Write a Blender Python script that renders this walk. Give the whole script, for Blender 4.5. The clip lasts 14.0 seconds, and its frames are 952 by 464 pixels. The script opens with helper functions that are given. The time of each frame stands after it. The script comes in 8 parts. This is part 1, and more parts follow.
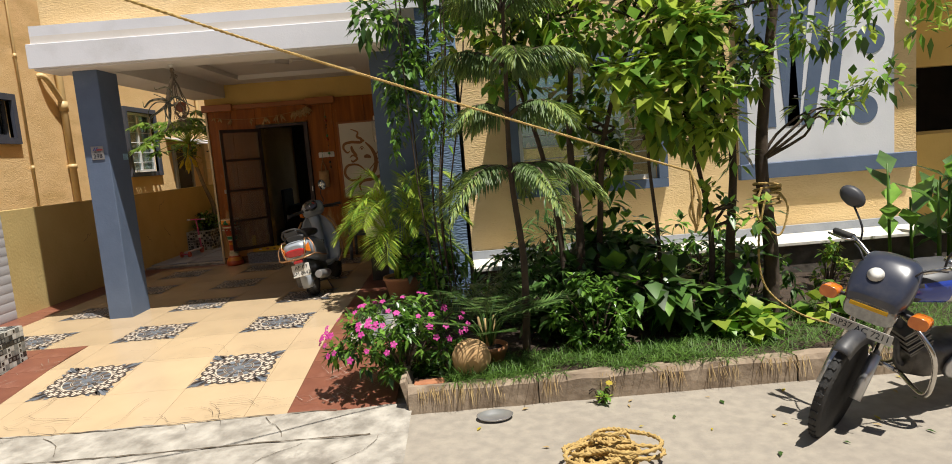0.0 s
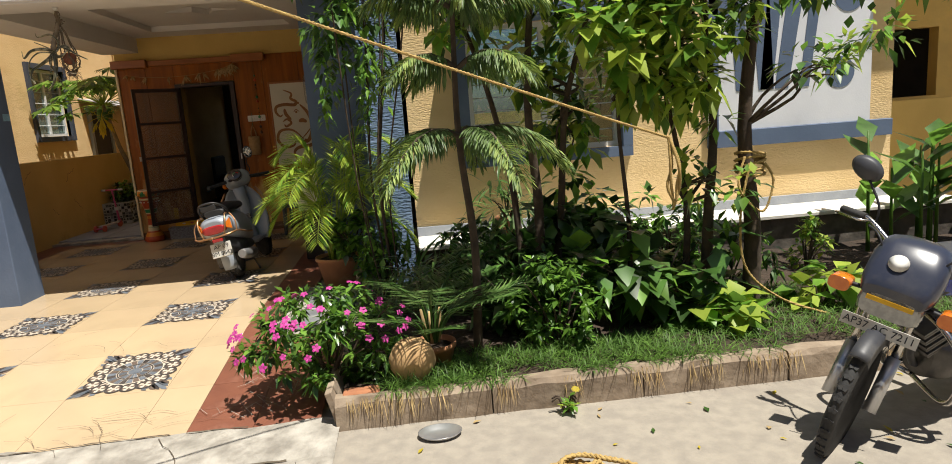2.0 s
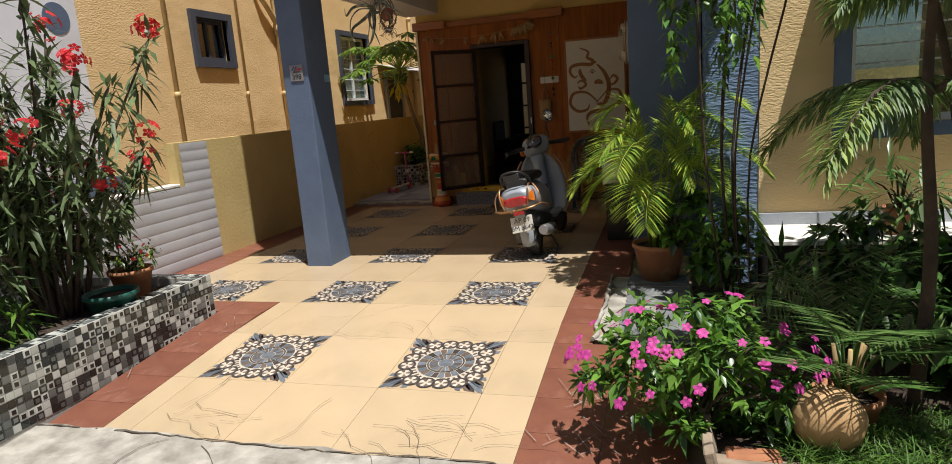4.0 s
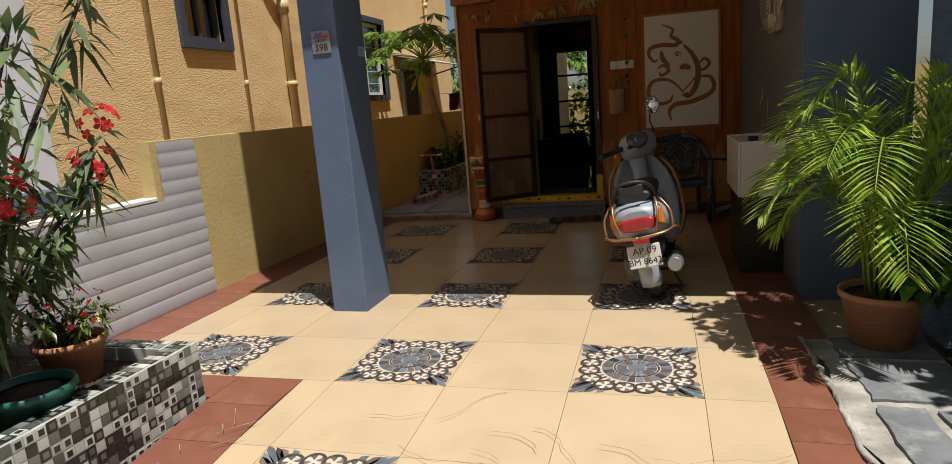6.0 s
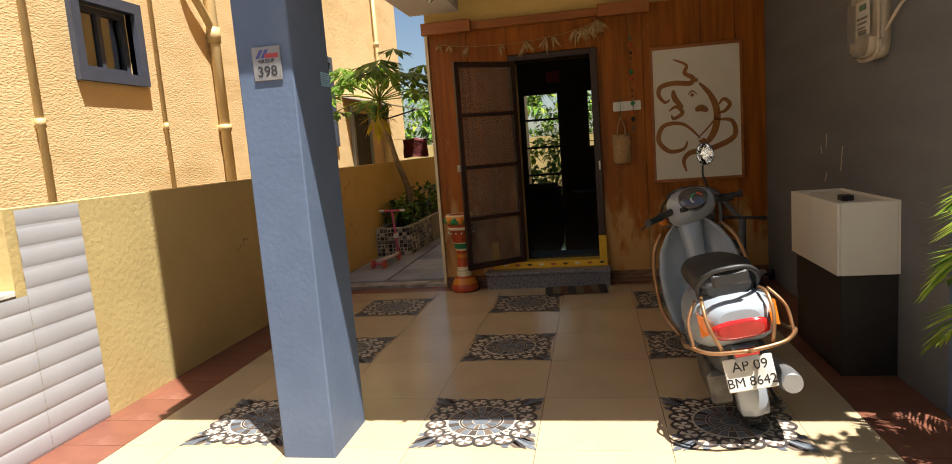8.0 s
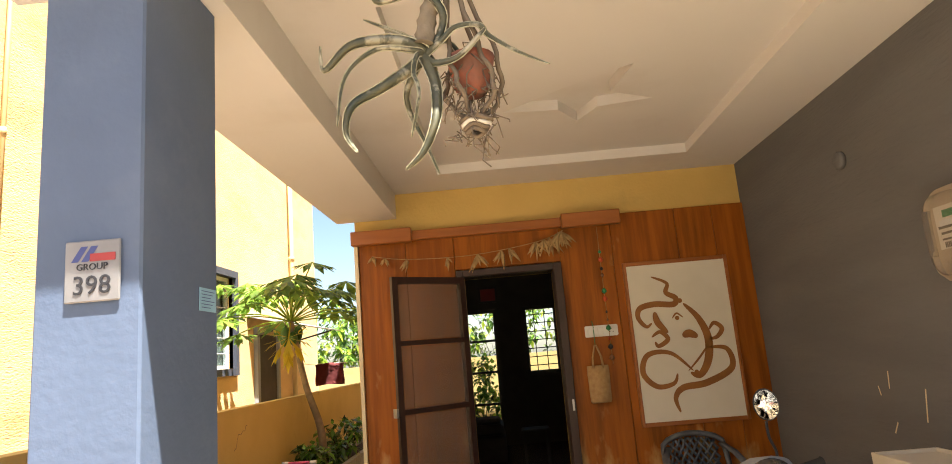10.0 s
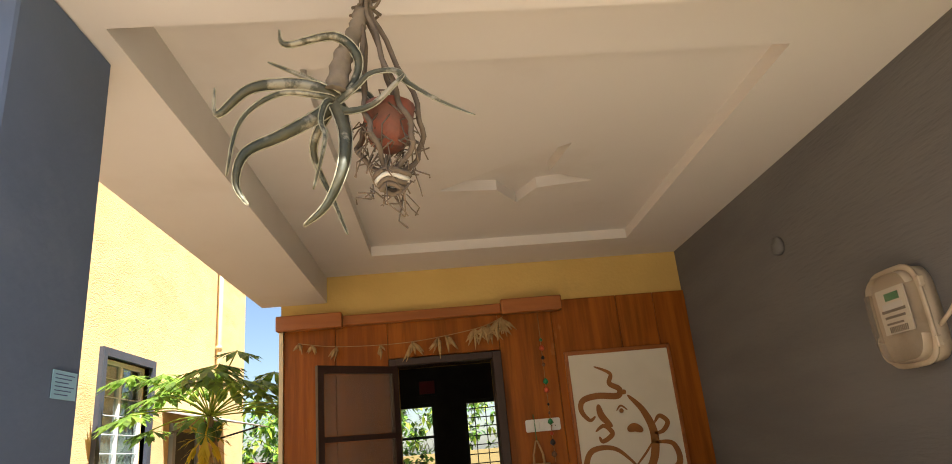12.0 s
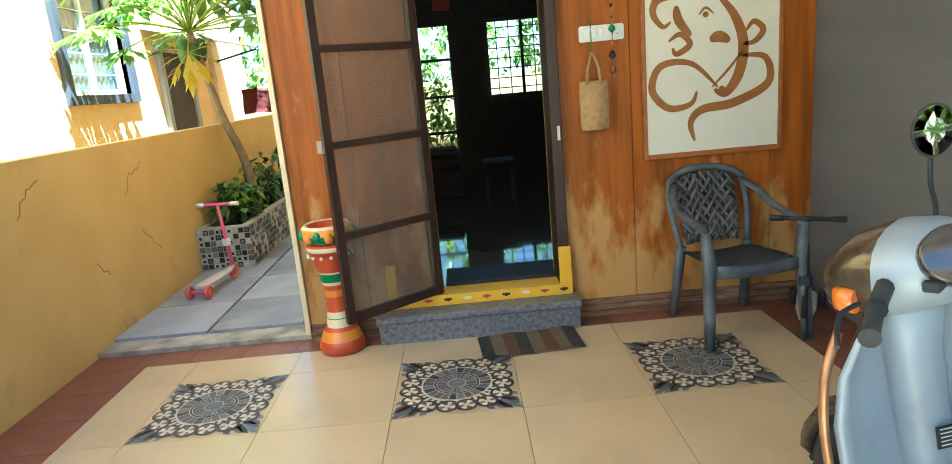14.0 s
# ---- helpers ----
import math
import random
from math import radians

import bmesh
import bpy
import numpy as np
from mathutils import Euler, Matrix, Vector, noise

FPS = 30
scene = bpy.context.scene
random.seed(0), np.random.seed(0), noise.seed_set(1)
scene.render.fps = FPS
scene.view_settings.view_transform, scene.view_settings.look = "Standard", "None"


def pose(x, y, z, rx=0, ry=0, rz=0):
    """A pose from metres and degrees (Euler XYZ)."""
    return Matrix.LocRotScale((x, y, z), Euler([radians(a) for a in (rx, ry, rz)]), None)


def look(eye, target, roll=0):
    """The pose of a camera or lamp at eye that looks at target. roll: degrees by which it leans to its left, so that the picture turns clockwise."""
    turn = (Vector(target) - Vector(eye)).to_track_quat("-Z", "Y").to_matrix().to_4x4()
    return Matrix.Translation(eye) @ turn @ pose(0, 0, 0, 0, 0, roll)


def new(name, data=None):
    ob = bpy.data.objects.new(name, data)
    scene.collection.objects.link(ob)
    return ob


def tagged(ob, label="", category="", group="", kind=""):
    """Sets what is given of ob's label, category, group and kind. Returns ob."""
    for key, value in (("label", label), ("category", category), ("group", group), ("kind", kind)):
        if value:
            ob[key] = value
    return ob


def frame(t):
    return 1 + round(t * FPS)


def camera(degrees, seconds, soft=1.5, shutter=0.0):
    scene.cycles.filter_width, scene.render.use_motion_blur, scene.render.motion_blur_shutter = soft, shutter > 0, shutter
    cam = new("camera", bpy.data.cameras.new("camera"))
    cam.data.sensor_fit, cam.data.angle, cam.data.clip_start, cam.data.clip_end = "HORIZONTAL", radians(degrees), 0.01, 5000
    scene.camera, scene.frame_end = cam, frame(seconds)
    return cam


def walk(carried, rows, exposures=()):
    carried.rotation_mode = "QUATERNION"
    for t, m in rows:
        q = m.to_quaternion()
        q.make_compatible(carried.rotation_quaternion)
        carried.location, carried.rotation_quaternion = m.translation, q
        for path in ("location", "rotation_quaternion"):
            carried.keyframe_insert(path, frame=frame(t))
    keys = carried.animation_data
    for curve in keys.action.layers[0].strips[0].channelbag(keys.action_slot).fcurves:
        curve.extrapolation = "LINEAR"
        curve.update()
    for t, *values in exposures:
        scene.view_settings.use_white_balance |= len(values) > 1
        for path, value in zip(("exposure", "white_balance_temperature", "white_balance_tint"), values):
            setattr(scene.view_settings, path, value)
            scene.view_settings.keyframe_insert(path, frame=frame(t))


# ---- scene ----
cam = camera(72.6, 14.0, 0.9)
PATH = [
    (0, (-0.16, -0.12, 1.49), (-0.127, 1.865, 1.246), -4.6),
    (0.5, (-0.116, 0.04, 1.464), (0.026, 2.02, 1.216), -4.4),
    (1, (-0.15, 0.22, 1.459), (0.112, 2.183, 1.18), -4.2),
    (1.5, (-0.11, 0.413, 1.433), (0.196, 2.363, 1.114), -4.2),
    (2, (-0.086, 0.615, 1.451), (0.088, 2.576, 1.098), -4.2),
    (2.5, (-0.209, 0.805, 1.419), (-0.292, 2.764, 1.027), -4.0),
    (3, (-0.415, 1.027, 1.452), (-0.798, 2.943, 1.027), -4.5),
    (3.5, (-0.539, 1.241, 1.441), (-1.074, 3.121, 1.015), -4.5),
    (4, (-0.779, 1.564, 1.423), (-1.349, 3.44, 1.031), -4.4),
    (4.2, (-0.917, 1.695, 1.401), (-1.502, 3.566, 1.007), -4.4),
    (6.3, (-2.011, 3.231, 1.333), (-2.54, 5.121, 0.952), -4.4),
    (6.5, (-2.076, 3.363, 1.332), (-2.584, 5.26, 0.953), -4.4),
    (7, (-2.331, 3.668, 1.343), (-2.8, 5.577, 0.975), -4.1),
    (7.2, (-2.409, 3.775, 1.358), (-2.863, 5.689, 0.993), -4.2),
    (9.3, (-2.874, 5.11, 1.404), (-3.046, 7.102, 1.425), -4.6),
    (9.5, (-2.925, 5.244, 1.455), (-3.068, 7.238, 1.52), -4.7),
    (10, (-3.044, 5.448, 1.535), (-3.094, 7.412, 1.909), -4.8),
    (10.5, (-3.073, 5.522, 1.557), (-3.014, 7.434, 2.141), -5.1),
    (11, (-3.077, 5.602, 1.569), (-2.938, 7.488, 2.22), -5.3),
    (11.5, (-3.024, 5.622, 1.579), (-2.86, 7.482, 2.295), -5.4),
    (12, (-2.985, 5.661, 1.527), (-2.846, 7.554, 2.158), -5.4),
    (12.5, (-3.011, 5.827, 1.471), (-2.974, 7.823, 1.598), -5.2),
    (13, (-3.089, 6.136, 1.49), (-3.067, 8.132, 1.368), -5.1),
    (13.5, (-3.095, 6.445, 1.475), (-3.071, 8.413, 1.121), -5.2),
    (14, (-3.114, 6.753, 1.448), (-3.091, 8.701, 0.994), -5.1),
]
EXPOSURES = [(0.0, 0.52, 6500, 10), (2.0, 0.6, 6500, 9), (3.0, 0.46, 6300, 10), (4.2, 0.35, 6200, 10), (6.3, 0.3, 6200, 10), (7.2, 0.45, 6200, 10), (9.3, 2.76, 6900, 10), (10.5, 2.28, 6400, 10), (11.5, 2.1, 6300, 10), (12.0, 2.12, 6250, 10),
             (12.5, 2.88, 6150, 8), (13.0, 3.35, 5700, 2), (14.0, 3.7, 4700, -13)]
walk(cam, [(t, look(eye, target, roll)) for t, eye, target, roll in PATH], EXPOSURES)

# ---- world and sun ----
SUN_FROM = Vector((0.24, -0.233, 1.0)).normalized()
world = bpy.data.worlds.new("World")
scene.world = world
world.use_nodes = True
_wn = world.node_tree.nodes
_sky = _wn.new("ShaderNodeTexSky")
_sky.sky_type = 'NISHITA'
_sky.sun_disc = False
_sky.sun_elevation = math.asin(SUN_FROM.z)
_sky.sun_rotation = math.atan2(SUN_FROM.x, SUN_FROM.y)
world.node_tree.links.new(_sky.outputs[0], _wn["Background"].inputs[0])
_wn["Background"].inputs[1].default_value = 0.045
sun_data = bpy.data.lights.new("sun", 'SUN')
sun_data.energy = 5.0
sun_data.angle = radians(0.5)
sun_data.color = (1.0, 0.95, 0.86)
sun = new("sun", sun_data)
sun.matrix_world = look((0, 0, 20), Vector((0, 0, 20)) - SUN_FROM)

# ---- materials ----
def mat(name, c1, c2=None, rough=0.7, scale=6.0, bump=0.0, bscale=60.0, metal=0.0, c3=None, stain=1.2, stretch=(1, 1, 1),
        rand=0.0, trans=0.0, detail=6.0, spec=0.5, island=0.0, coat=0.0, sheen=0.0, bdist=0.01, smin=0.55, smax=0.72):
    """Grain between c1 and c2, larger stains of c3, fine relief."""
    m = bpy.data.materials.new(name)
    m.use_nodes = True
    nt = m.node_tree
    n, l = nt.nodes, nt.links
    b = n["Principled BSDF"]
    tc = n.new("ShaderNodeTexCoord")
    mp = n.new("ShaderNodeMapping")
    mp.inputs["Scale"].default_value = stretch
    l.new(tc.outputs["Object"], mp.inputs[0])
    c2 = c2 or tuple(v * 0.82 for v in c1)
    g = n.new("ShaderNodeTexNoise")
    g.inputs["Scale"].default_value = scale
    g.inputs["Detail"].default_value = detail
    l.new(mp.outputs[0], g.inputs[0])
    mix = n.new("ShaderNodeMix")
    mix.data_type = 'RGBA'
    mix.inputs[6].default_value = (*c1, 1)
    mix.inputs[7].default_value = (*c2, 1)
    rp = n.new("ShaderNodeMapRange")
    rp.inputs[1].default_value, rp.inputs[2].default_value = 0.35, 0.65
    l.new(g.outputs[0], rp.inputs[0])
    l.new(rp.outputs[0], mix.inputs[0])
    col = mix.outputs[2]
    if c3:
        s = n.new("ShaderNodeTexNoise")
        s.inputs["Scale"].default_value = stain
        s.inputs["Detail"].default_value = 5
        s.inputs["Roughness"].default_value = 0.65
        l.new(mp.outputs[0], s.inputs[0])
        r2 = n.new("ShaderNodeMapRange")
        r2.inputs[1].default_value, r2.inputs[2].default_value = smin, smax
        l.new(s.outputs[0], r2.inputs[0])
        mx = n.new("ShaderNodeMix")
        mx.data_type = 'RGBA'
        l.new(r2.outputs[0], mx.inputs[0])
        l.new(col, mx.inputs[6])
        mx.inputs[7].default_value = (*c3, 1)
        col = mx.outputs[2]
    if rand or island:
        src = n.new("ShaderNodeObjectInfo").outputs["Random"] if rand else n.new("ShaderNodeNewGeometry").outputs["Random Per Island"]
        a = rand or island
        r3 = n.new("ShaderNodeMapRange")
        r3.inputs[3].default_value, r3.inputs[4].default_value = 1 - a, 1 + a
        l.new(src, r3.inputs[0])
        hs = n.new("ShaderNodeHueSaturation")
        l.new(r3.outputs[0], hs.inputs["Value"])
        l.new(col, hs.inputs["Color"])
        col = hs.outputs[0]
    l.new(col, b.inputs["Base Color"])
    b.inputs["Roughness"].default_value = rough
    b.inputs["Metallic"].default_value = metal
    b.inputs["Specular IOR Level"].default_value = spec
    if coat:
        b.inputs["Coat Weight"].default_value = coat
        b.inputs["Coat Roughness"].default_value = 0.08
    if bump:
        bn = n.new("ShaderNodeTexNoise")
        bn.inputs["Scale"].default_value = bscale
        bn.inputs["Detail"].default_value = 4
        l.new(mp.outputs[0], bn.inputs[0])
        bp = n.new("ShaderNodeBump")
        bp.inputs["Strength"].default_value = bump
        bp.inputs["Distance"].default_value = bdist
        l.new(bn.outputs[0], bp.inputs["Height"])
        l.new(bp.outputs[0], b.inputs["Normal"])
    if trans:
        out = n["Material Output"]
        tr = n.new("ShaderNodeBsdfTranslucent")
        l.new(col, tr.inputs[0])
        ms = n.new("ShaderNodeMixShader")
        ms.inputs[0].default_value = trans
        l.new(b.outputs[0], ms.inputs[1])
        l.new(tr.outputs[0], ms.inputs[2])
        l.new(ms.outputs[0], out.inputs[0])
    return m


def glass_mat(name, tint=(0.9, 0.95, 0.95), rough=0.0, alpha=0.25):
    """A pane: mostly clear, with a glossy face."""
    m = bpy.data.materials.new(name)
    m.use_nodes = True
    n, l = m.node_tree.nodes, m.node_tree.links
    n.remove(n["Principled BSDF"])
    t = n.new("ShaderNodeBsdfTransparent")
    t.inputs[0].default_value = (*tint, 1)
    g = n.new("ShaderNodeBsdfGlossy")
    g.inputs["Roughness"].default_value = rough
    ms = n.new("ShaderNodeMixShader")
    ms.inputs[0].default_value = alpha
    l.new(t.outputs[0], ms.inputs[1])
    l.new(g.outputs[0], ms.inputs[2])
    l.new(ms.outputs[0], n["Material Output"].inputs[0])
    return m


YEL, YEL2 = (0.8, 0.59, 0.32), (0.74, 0.53, 0.27)
M_STUCCO = mat("stucco_yellow", YEL, YEL2, 0.92, 3.0, 0.6, 58, c3=(0.6, 0.42, 0.2), stretch=(0.6, 0.6, 1.5), bdist=0.011, spec=0.15)
M_YELLOW = mat("paint_yellow", (0.66, 0.46, 0.15), (0.6, 0.41, 0.13), 0.85, 2.5, 0.25, 40, c3=(0.5, 0.35, 0.13), stain=0.9, spec=0.2)
M_WALLY = mat("old_wall_yellow", (0.58, 0.45, 0.2), (0.52, 0.395, 0.17), 0.9, 2.0, 0.3, 30, c3=(0.38, 0.26, 0.1), stain=1.6, smin=0.6, smax=0.8, spec=0.15)
M_BLUE = mat("paint_blue", (0.115, 0.155, 0.24), (0.1, 0.137, 0.215), 0.6, 4.0, 0.15, 40, c3=(0.15, 0.19, 0.27), stain=1.5, spec=0.3)
M_BLUETEX = mat("stucco_blue", (0.16, 0.23, 0.36), (0.11, 0.17, 0.28), 0.9, 6.0, 1.0, 34, stretch=(0.5, 0.5, 1.8), bdist=0.03)
M_GREY = mat("stucco_grey", (0.155, 0.152, 0.15), (0.135, 0.133, 0.132), 0.85, 3.0, 0.45, 34, stretch=(0.3, 0.3, 1.8), bdist=0.012, spec=0.25)
M_WHITE = mat("white_paint", (0.74, 0.75, 0.8), (0.68, 0.69, 0.74), 0.8, 2.0, 0.1, 60, c3=(0.6, 0.6, 0.62), stain=1.0)
M_CEIL = mat("ceiling_white", (0.7, 0.66, 0.62), (0.66, 0.62, 0.58), 0.9, 0.8, 0.05, 40, c3=(0.62, 0.57, 0.52), stain=0.8)
M_ROAD = mat("road_concrete", (0.31, 0.275, 0.225), (0.25, 0.222, 0.185), 0.9, 14.0, 0.35, 60, c3=(0.23, 0.2, 0.165), stain=0.8)
M_APRON = mat("white_cement", (0.42, 0.39, 0.34), (0.22, 0.2, 0.17), 0.9, 7.0, 1.0, 18, c3=(0.17, 0.15, 0.125), stain=3.4, bdist=0.02)
M_TILE = mat("beige_tile", (0.5, 0.38, 0.24), (0.47, 0.355, 0.222), 0.2, 2.5, 0.02, 30, c3=(0.43, 0.33, 0.21), stain=1.5, rand=0.025)
M_BEDDING = mat("tile_grout", (0.36, 0.275, 0.18), (0.28, 0.21, 0.14), 0.9, 9, 0.2, 40)
M_RED = mat("red_tile", (0.2, 0.075, 0.045), (0.16, 0.058, 0.036), 0.45, 5.0, 0.08, 40, c3=(0.27, 0.12, 0.08), stain=2.5, rand=0.08)
M_MGREY = mat("mosaic_slate", (0.14, 0.155, 0.18), (0.1, 0.115, 0.135), 0.55, 20, island=0.3)
M_MDARK = mat("mosaic_dark", (0.055, 0.045, 0.042), (0.04, 0.034, 0.032), 0.55, 20, island=0.3)
M_MBROWN = mat("mosaic_brown", (0.15, 0.11, 0.085), (0.11, 0.08, 0.065), 0.55, 20, island=0.3)
M_MPALE = mat("mosaic_pale", (0.6, 0.52, 0.42), (0.5, 0.44, 0.36), 0.55, 20, island=0.12)
M_GRANITE = mat("granite", (0.09, 0.088, 0.1), (0.2, 0.195, 0.215), 0.35, 45, 0.1, 60, detail=8)
M_STONEW = mat("dark_garden_wall", (0.12, 0.1, 0.085), (0.07, 0.06, 0.05), 0.95, 6, 0.8, 14, c3=(0.2, 0.18, 0.15))
M_SOIL = mat("soil", (0.055, 0.036, 0.024), (0.035, 0.024, 0.016), 1.0, 10, 1.0, 14, bdist=0.05)
M_KERB = mat("kerb_concrete", (0.33, 0.26, 0.19), (0.22, 0.165, 0.115), 0.95, 7, 0.8, 18, c3=(0.16, 0.12, 0.085), stain=2.2, smin=0.5, smax=0.65)
M_PLINTH = mat("plinth_grey", (0.34, 0.36, 0.4), (0.29, 0.31, 0.35), 0.8, 5, 0.3, 30)
M_SLATE = mat("slate_slab", (0.26, 0.27, 0.3), (0.2, 0.21, 0.24), 0.5, 5, 0.2, 20, c3=(0.33, 0.33, 0.34), rand=0.3)
M_DKFRAME = mat("slate_frame", (0.06, 0.07, 0.1), (0.05, 0.058, 0.085), 0.6, 6, 0.2, 40)
M_INT = mat("room_wall", (0.3, 0.29, 0.25), (0.26, 0.25, 0.21), 0.8)
# near-black tone that puts the dimness of unlit rooms into the colour
M_UNLIT = mat("unlit_room_tone", (0.06, 0.05, 0.045), (0.045, 0.038, 0.034), 0.8)
M_INTFLOOR = mat("room_floor", (0.14, 0.13, 0.12), (0.12, 0.11, 0.105), 0.05, 3.0, rand=0.05)
M_GLASS = glass_mat("window_glass", (0.75, 0.82, 0.82), 0.02, 0.2)
M_BLACK = mat("black_metal", (0.025, 0.022, 0.02), (0.018, 0.016, 0.015), 0.4)
M_DOORWOOD = mat("dark_red_wood", (0.035, 0.014, 0.01), (0.024, 0.01, 0.007), 0.5, 8, 0.15, 30, stretch=(6, 6, 0.6))
M_WHITEFRAME = mat("white_frame", (0.75, 0.76, 0.77), (0.7, 0.71, 0.72), 0.4)
M_SHUT = mat("grey_sheet", (0.47, 0.47, 0.49), (0.43, 0.43, 0.45), 0.4, 3, 0.0, c3=(0.38, 0.37, 0.36), stain=1.0)
M_PALEPANE = mat("pale_pane_reflection", (0.62, 0.6, 0.55), (0.52, 0.5, 0.46), 0.9, 5)
M_PIPE = mat("cream_pipe", (0.62, 0.47, 0.24), (0.55, 0.41, 0.2), 0.5, 6)
M_WHITEWASH = mat("white_coping", (0.75, 0.72, 0.66), (0.62, 0.59, 0.53), 0.85, 6, 0.3, 30)

# ---- building helpers ----
def add_box(bm, x0, x1, y0, y1, z0, z1, m=None):
    r = bmesh.ops.create_cube(bm, size=1.0)
    t = Matrix.Translation(((x0 + x1) / 2, (y0 + y1) / 2, (z0 + z1) / 2)) @ Matrix.Diagonal((abs(x1 - x0), abs(y1 - y0), abs(z1 - z0), 1))
    bmesh.ops.transform(bm, matrix=(m @ t) if m else t, verts=r["verts"])
    return r["verts"]


def add_tube(bm, pts, radii, seg=8, cap=True, mi=0):
    """A round bar along pts; radii is one number or one for each point."""
    pts = [Vector(p) for p in pts]
    if not isinstance(radii, (list, tuple)):
        radii = [radii] * len(pts)
    rings, up = [], None
    for i, p in enumerate(pts):
        d = (pts[min(i + 1, len(pts) - 1)] - pts[max(i - 1, 0)])
        d = d.normalized() if d.length > 1e-9 else Vector((0, 0, 1))
        if up is None:
            up = d.orthogonal().normalized()
        up = (up - d * up.dot(d))
        up = up.normalized() if up.length > 1e-6 else d.orthogonal().normalized()
        side = d.cross(up)
        rings.append([bm.verts.new(p + radii[i] * (math.cos(2 * math.pi * k / seg) * up + math.sin(2 * math.pi * k / seg) * side)) for k in range(seg)])
    for a, b in zip(rings, rings[1:]):
        for k in range(seg):
            f = bm.faces.new((a[k], a[(k + 1) % seg], b[(k + 1) % seg], b[k]))
            f.smooth = True
            f.material_index = mi
    if cap:
        for r_, rev in ((rings[0], True), (rings[-1], False)):
            f = bm.faces.new(list(reversed(r_)) if rev else r_)
            f.material_index = mi


def add_lathe(bm, prof, seg=20, m=None, mi=None):
    """A turned shape about z from (radius, height) pairs. mi: material for each band."""
    m = m or Matrix()
    rings = [[bm.verts.new(m @ Vector((r * math.cos(2 * math.pi * k / seg), r * math.sin(2 * math.pi * k / seg), z))) for k in range(seg)] for r, z in prof]
    for j, (a, b) in enumerate(zip(rings, rings[1:])):
        for k in range(seg):
            f = bm.faces.new((a[k], a[(k + 1) % seg], b[(k + 1) % seg], b[k]))
            f.smooth = True
            if mi:
                f.material_index = mi[j]
    if prof[0][0] > 1e-4:
        bm.faces.new(list(reversed(rings[0])))
    if prof[-1][0] > 1e-4:
        f = bm.faces.new(rings[-1])
        if mi:
            f.material_index = mi[-1]


def add_loft(bm, secs, mi=0, cap=True, smooth=True):
    """A skin through rings with equal numbers of points."""
    rings = [[bm.verts.new(Vector(p)) for p in s] for s in secs]
    n = len(rings[0])
    for a, b in zip(rings, rings[1:]):
        for k in range(n):
            f = bm.faces.new((a[k], a[(k + 1) % n], b[(k + 1) % n], b[k]))
            f.smooth = smooth
            f.material_index = mi
    if cap:
        bm.faces.new(list(reversed(rings[0]))).material_index = mi
        bm.faces.new(rings[-1]).material_index = mi
    bmesh.ops.recalc_face_normals(bm, faces=bm.faces[:])


def oval(c, rx, rz, seg=14, p=2.0, axis="y"):
    """A rounded ring about c, across the given axis."""
    out = []
    for k in range(seg):
        a = 2 * math.pi * k / seg
        u = math.copysign(abs(math.cos(a)) ** (2 / p), math.cos(a)) * rx
        v = math.copysign(abs(math.sin(a)) ** (2 / p), math.sin(a)) * rz
        out.append(Vector(c) + (Vector((u, 0, v)) if axis == "y" else Vector((0, u, v)) if axis == "x" else Vector((u, v, 0))))
    return out


def bevel(bm, w=0.006, seg=1):
    bmesh.ops.bevel(bm, geom=[e for e in bm.edges if e.calc_face_angle(0) > 0.5], offset=w, segments=seg, affect='EDGES', clamp_overlap=True)


def mesh_of(name, bm, material):
    me = bpy.data.meshes.new(name)
    bm.to_mesh(me)
    bm.free()
    for m in (material if isinstance(material, (list, tuple)) else [material]):
        me.materials.append(m)
    return me


def part(name, bm, material, parent=None, label=""):
    ob = new(name, mesh_of(name, bm, material))
    if parent:
        ob.parent = parent
    if label:
        ob["label"] = label
    return ob


def thing(name, label, category, at=(0, 0, 0), rz=0, group=""):
    ob = new(name)
    ob.empty_display_size = 0.1
    ob.matrix_world = pose(*at, 0, 0, rz)
    return tagged(ob, label, category, group)


def block(name, x0, x1, y0, y1, z0, z1, material, parent=None, bw=0.0, label=""):
    bm = bmesh.new()
    add_box(bm, x0, x1, y0, y1, z0, z1)
    if bw:
        bevel(bm, bw)
    return part(name, bm, material, parent, label)


def struct(ob, label="", category=""):
    return tagged(ob, label, category, kind="structure")


def wall_boxes(name, boxes, material):
    bm = bmesh.new()
    for b in boxes:
        add_box(bm, *b)
    return part(name, bm, material)


def plank_text(body, size, m, material, parent, name="lettering", depth=0.001):
    """Lettering as a flat mesh at the pose m under parent."""
    cu = bpy.data.curves.new(name, 'FONT')
    cu.body, cu.size, cu.align_x, cu.align_y, cu.extrude, cu.resolution_u = body, size, 'CENTER', 'CENTER', depth, 3
    tmp = bpy.data.objects.new(name, cu)
    me = bpy.data.meshes.new_from_object(tmp)
    bpy.data.objects.remove(tmp)
    bpy.data.curves.remove(cu)
    me.materials.clear()
    me.materials.append(material)
    ob = new(name, me)
    ob.parent = parent
    ob.matrix_local = m
    return ob


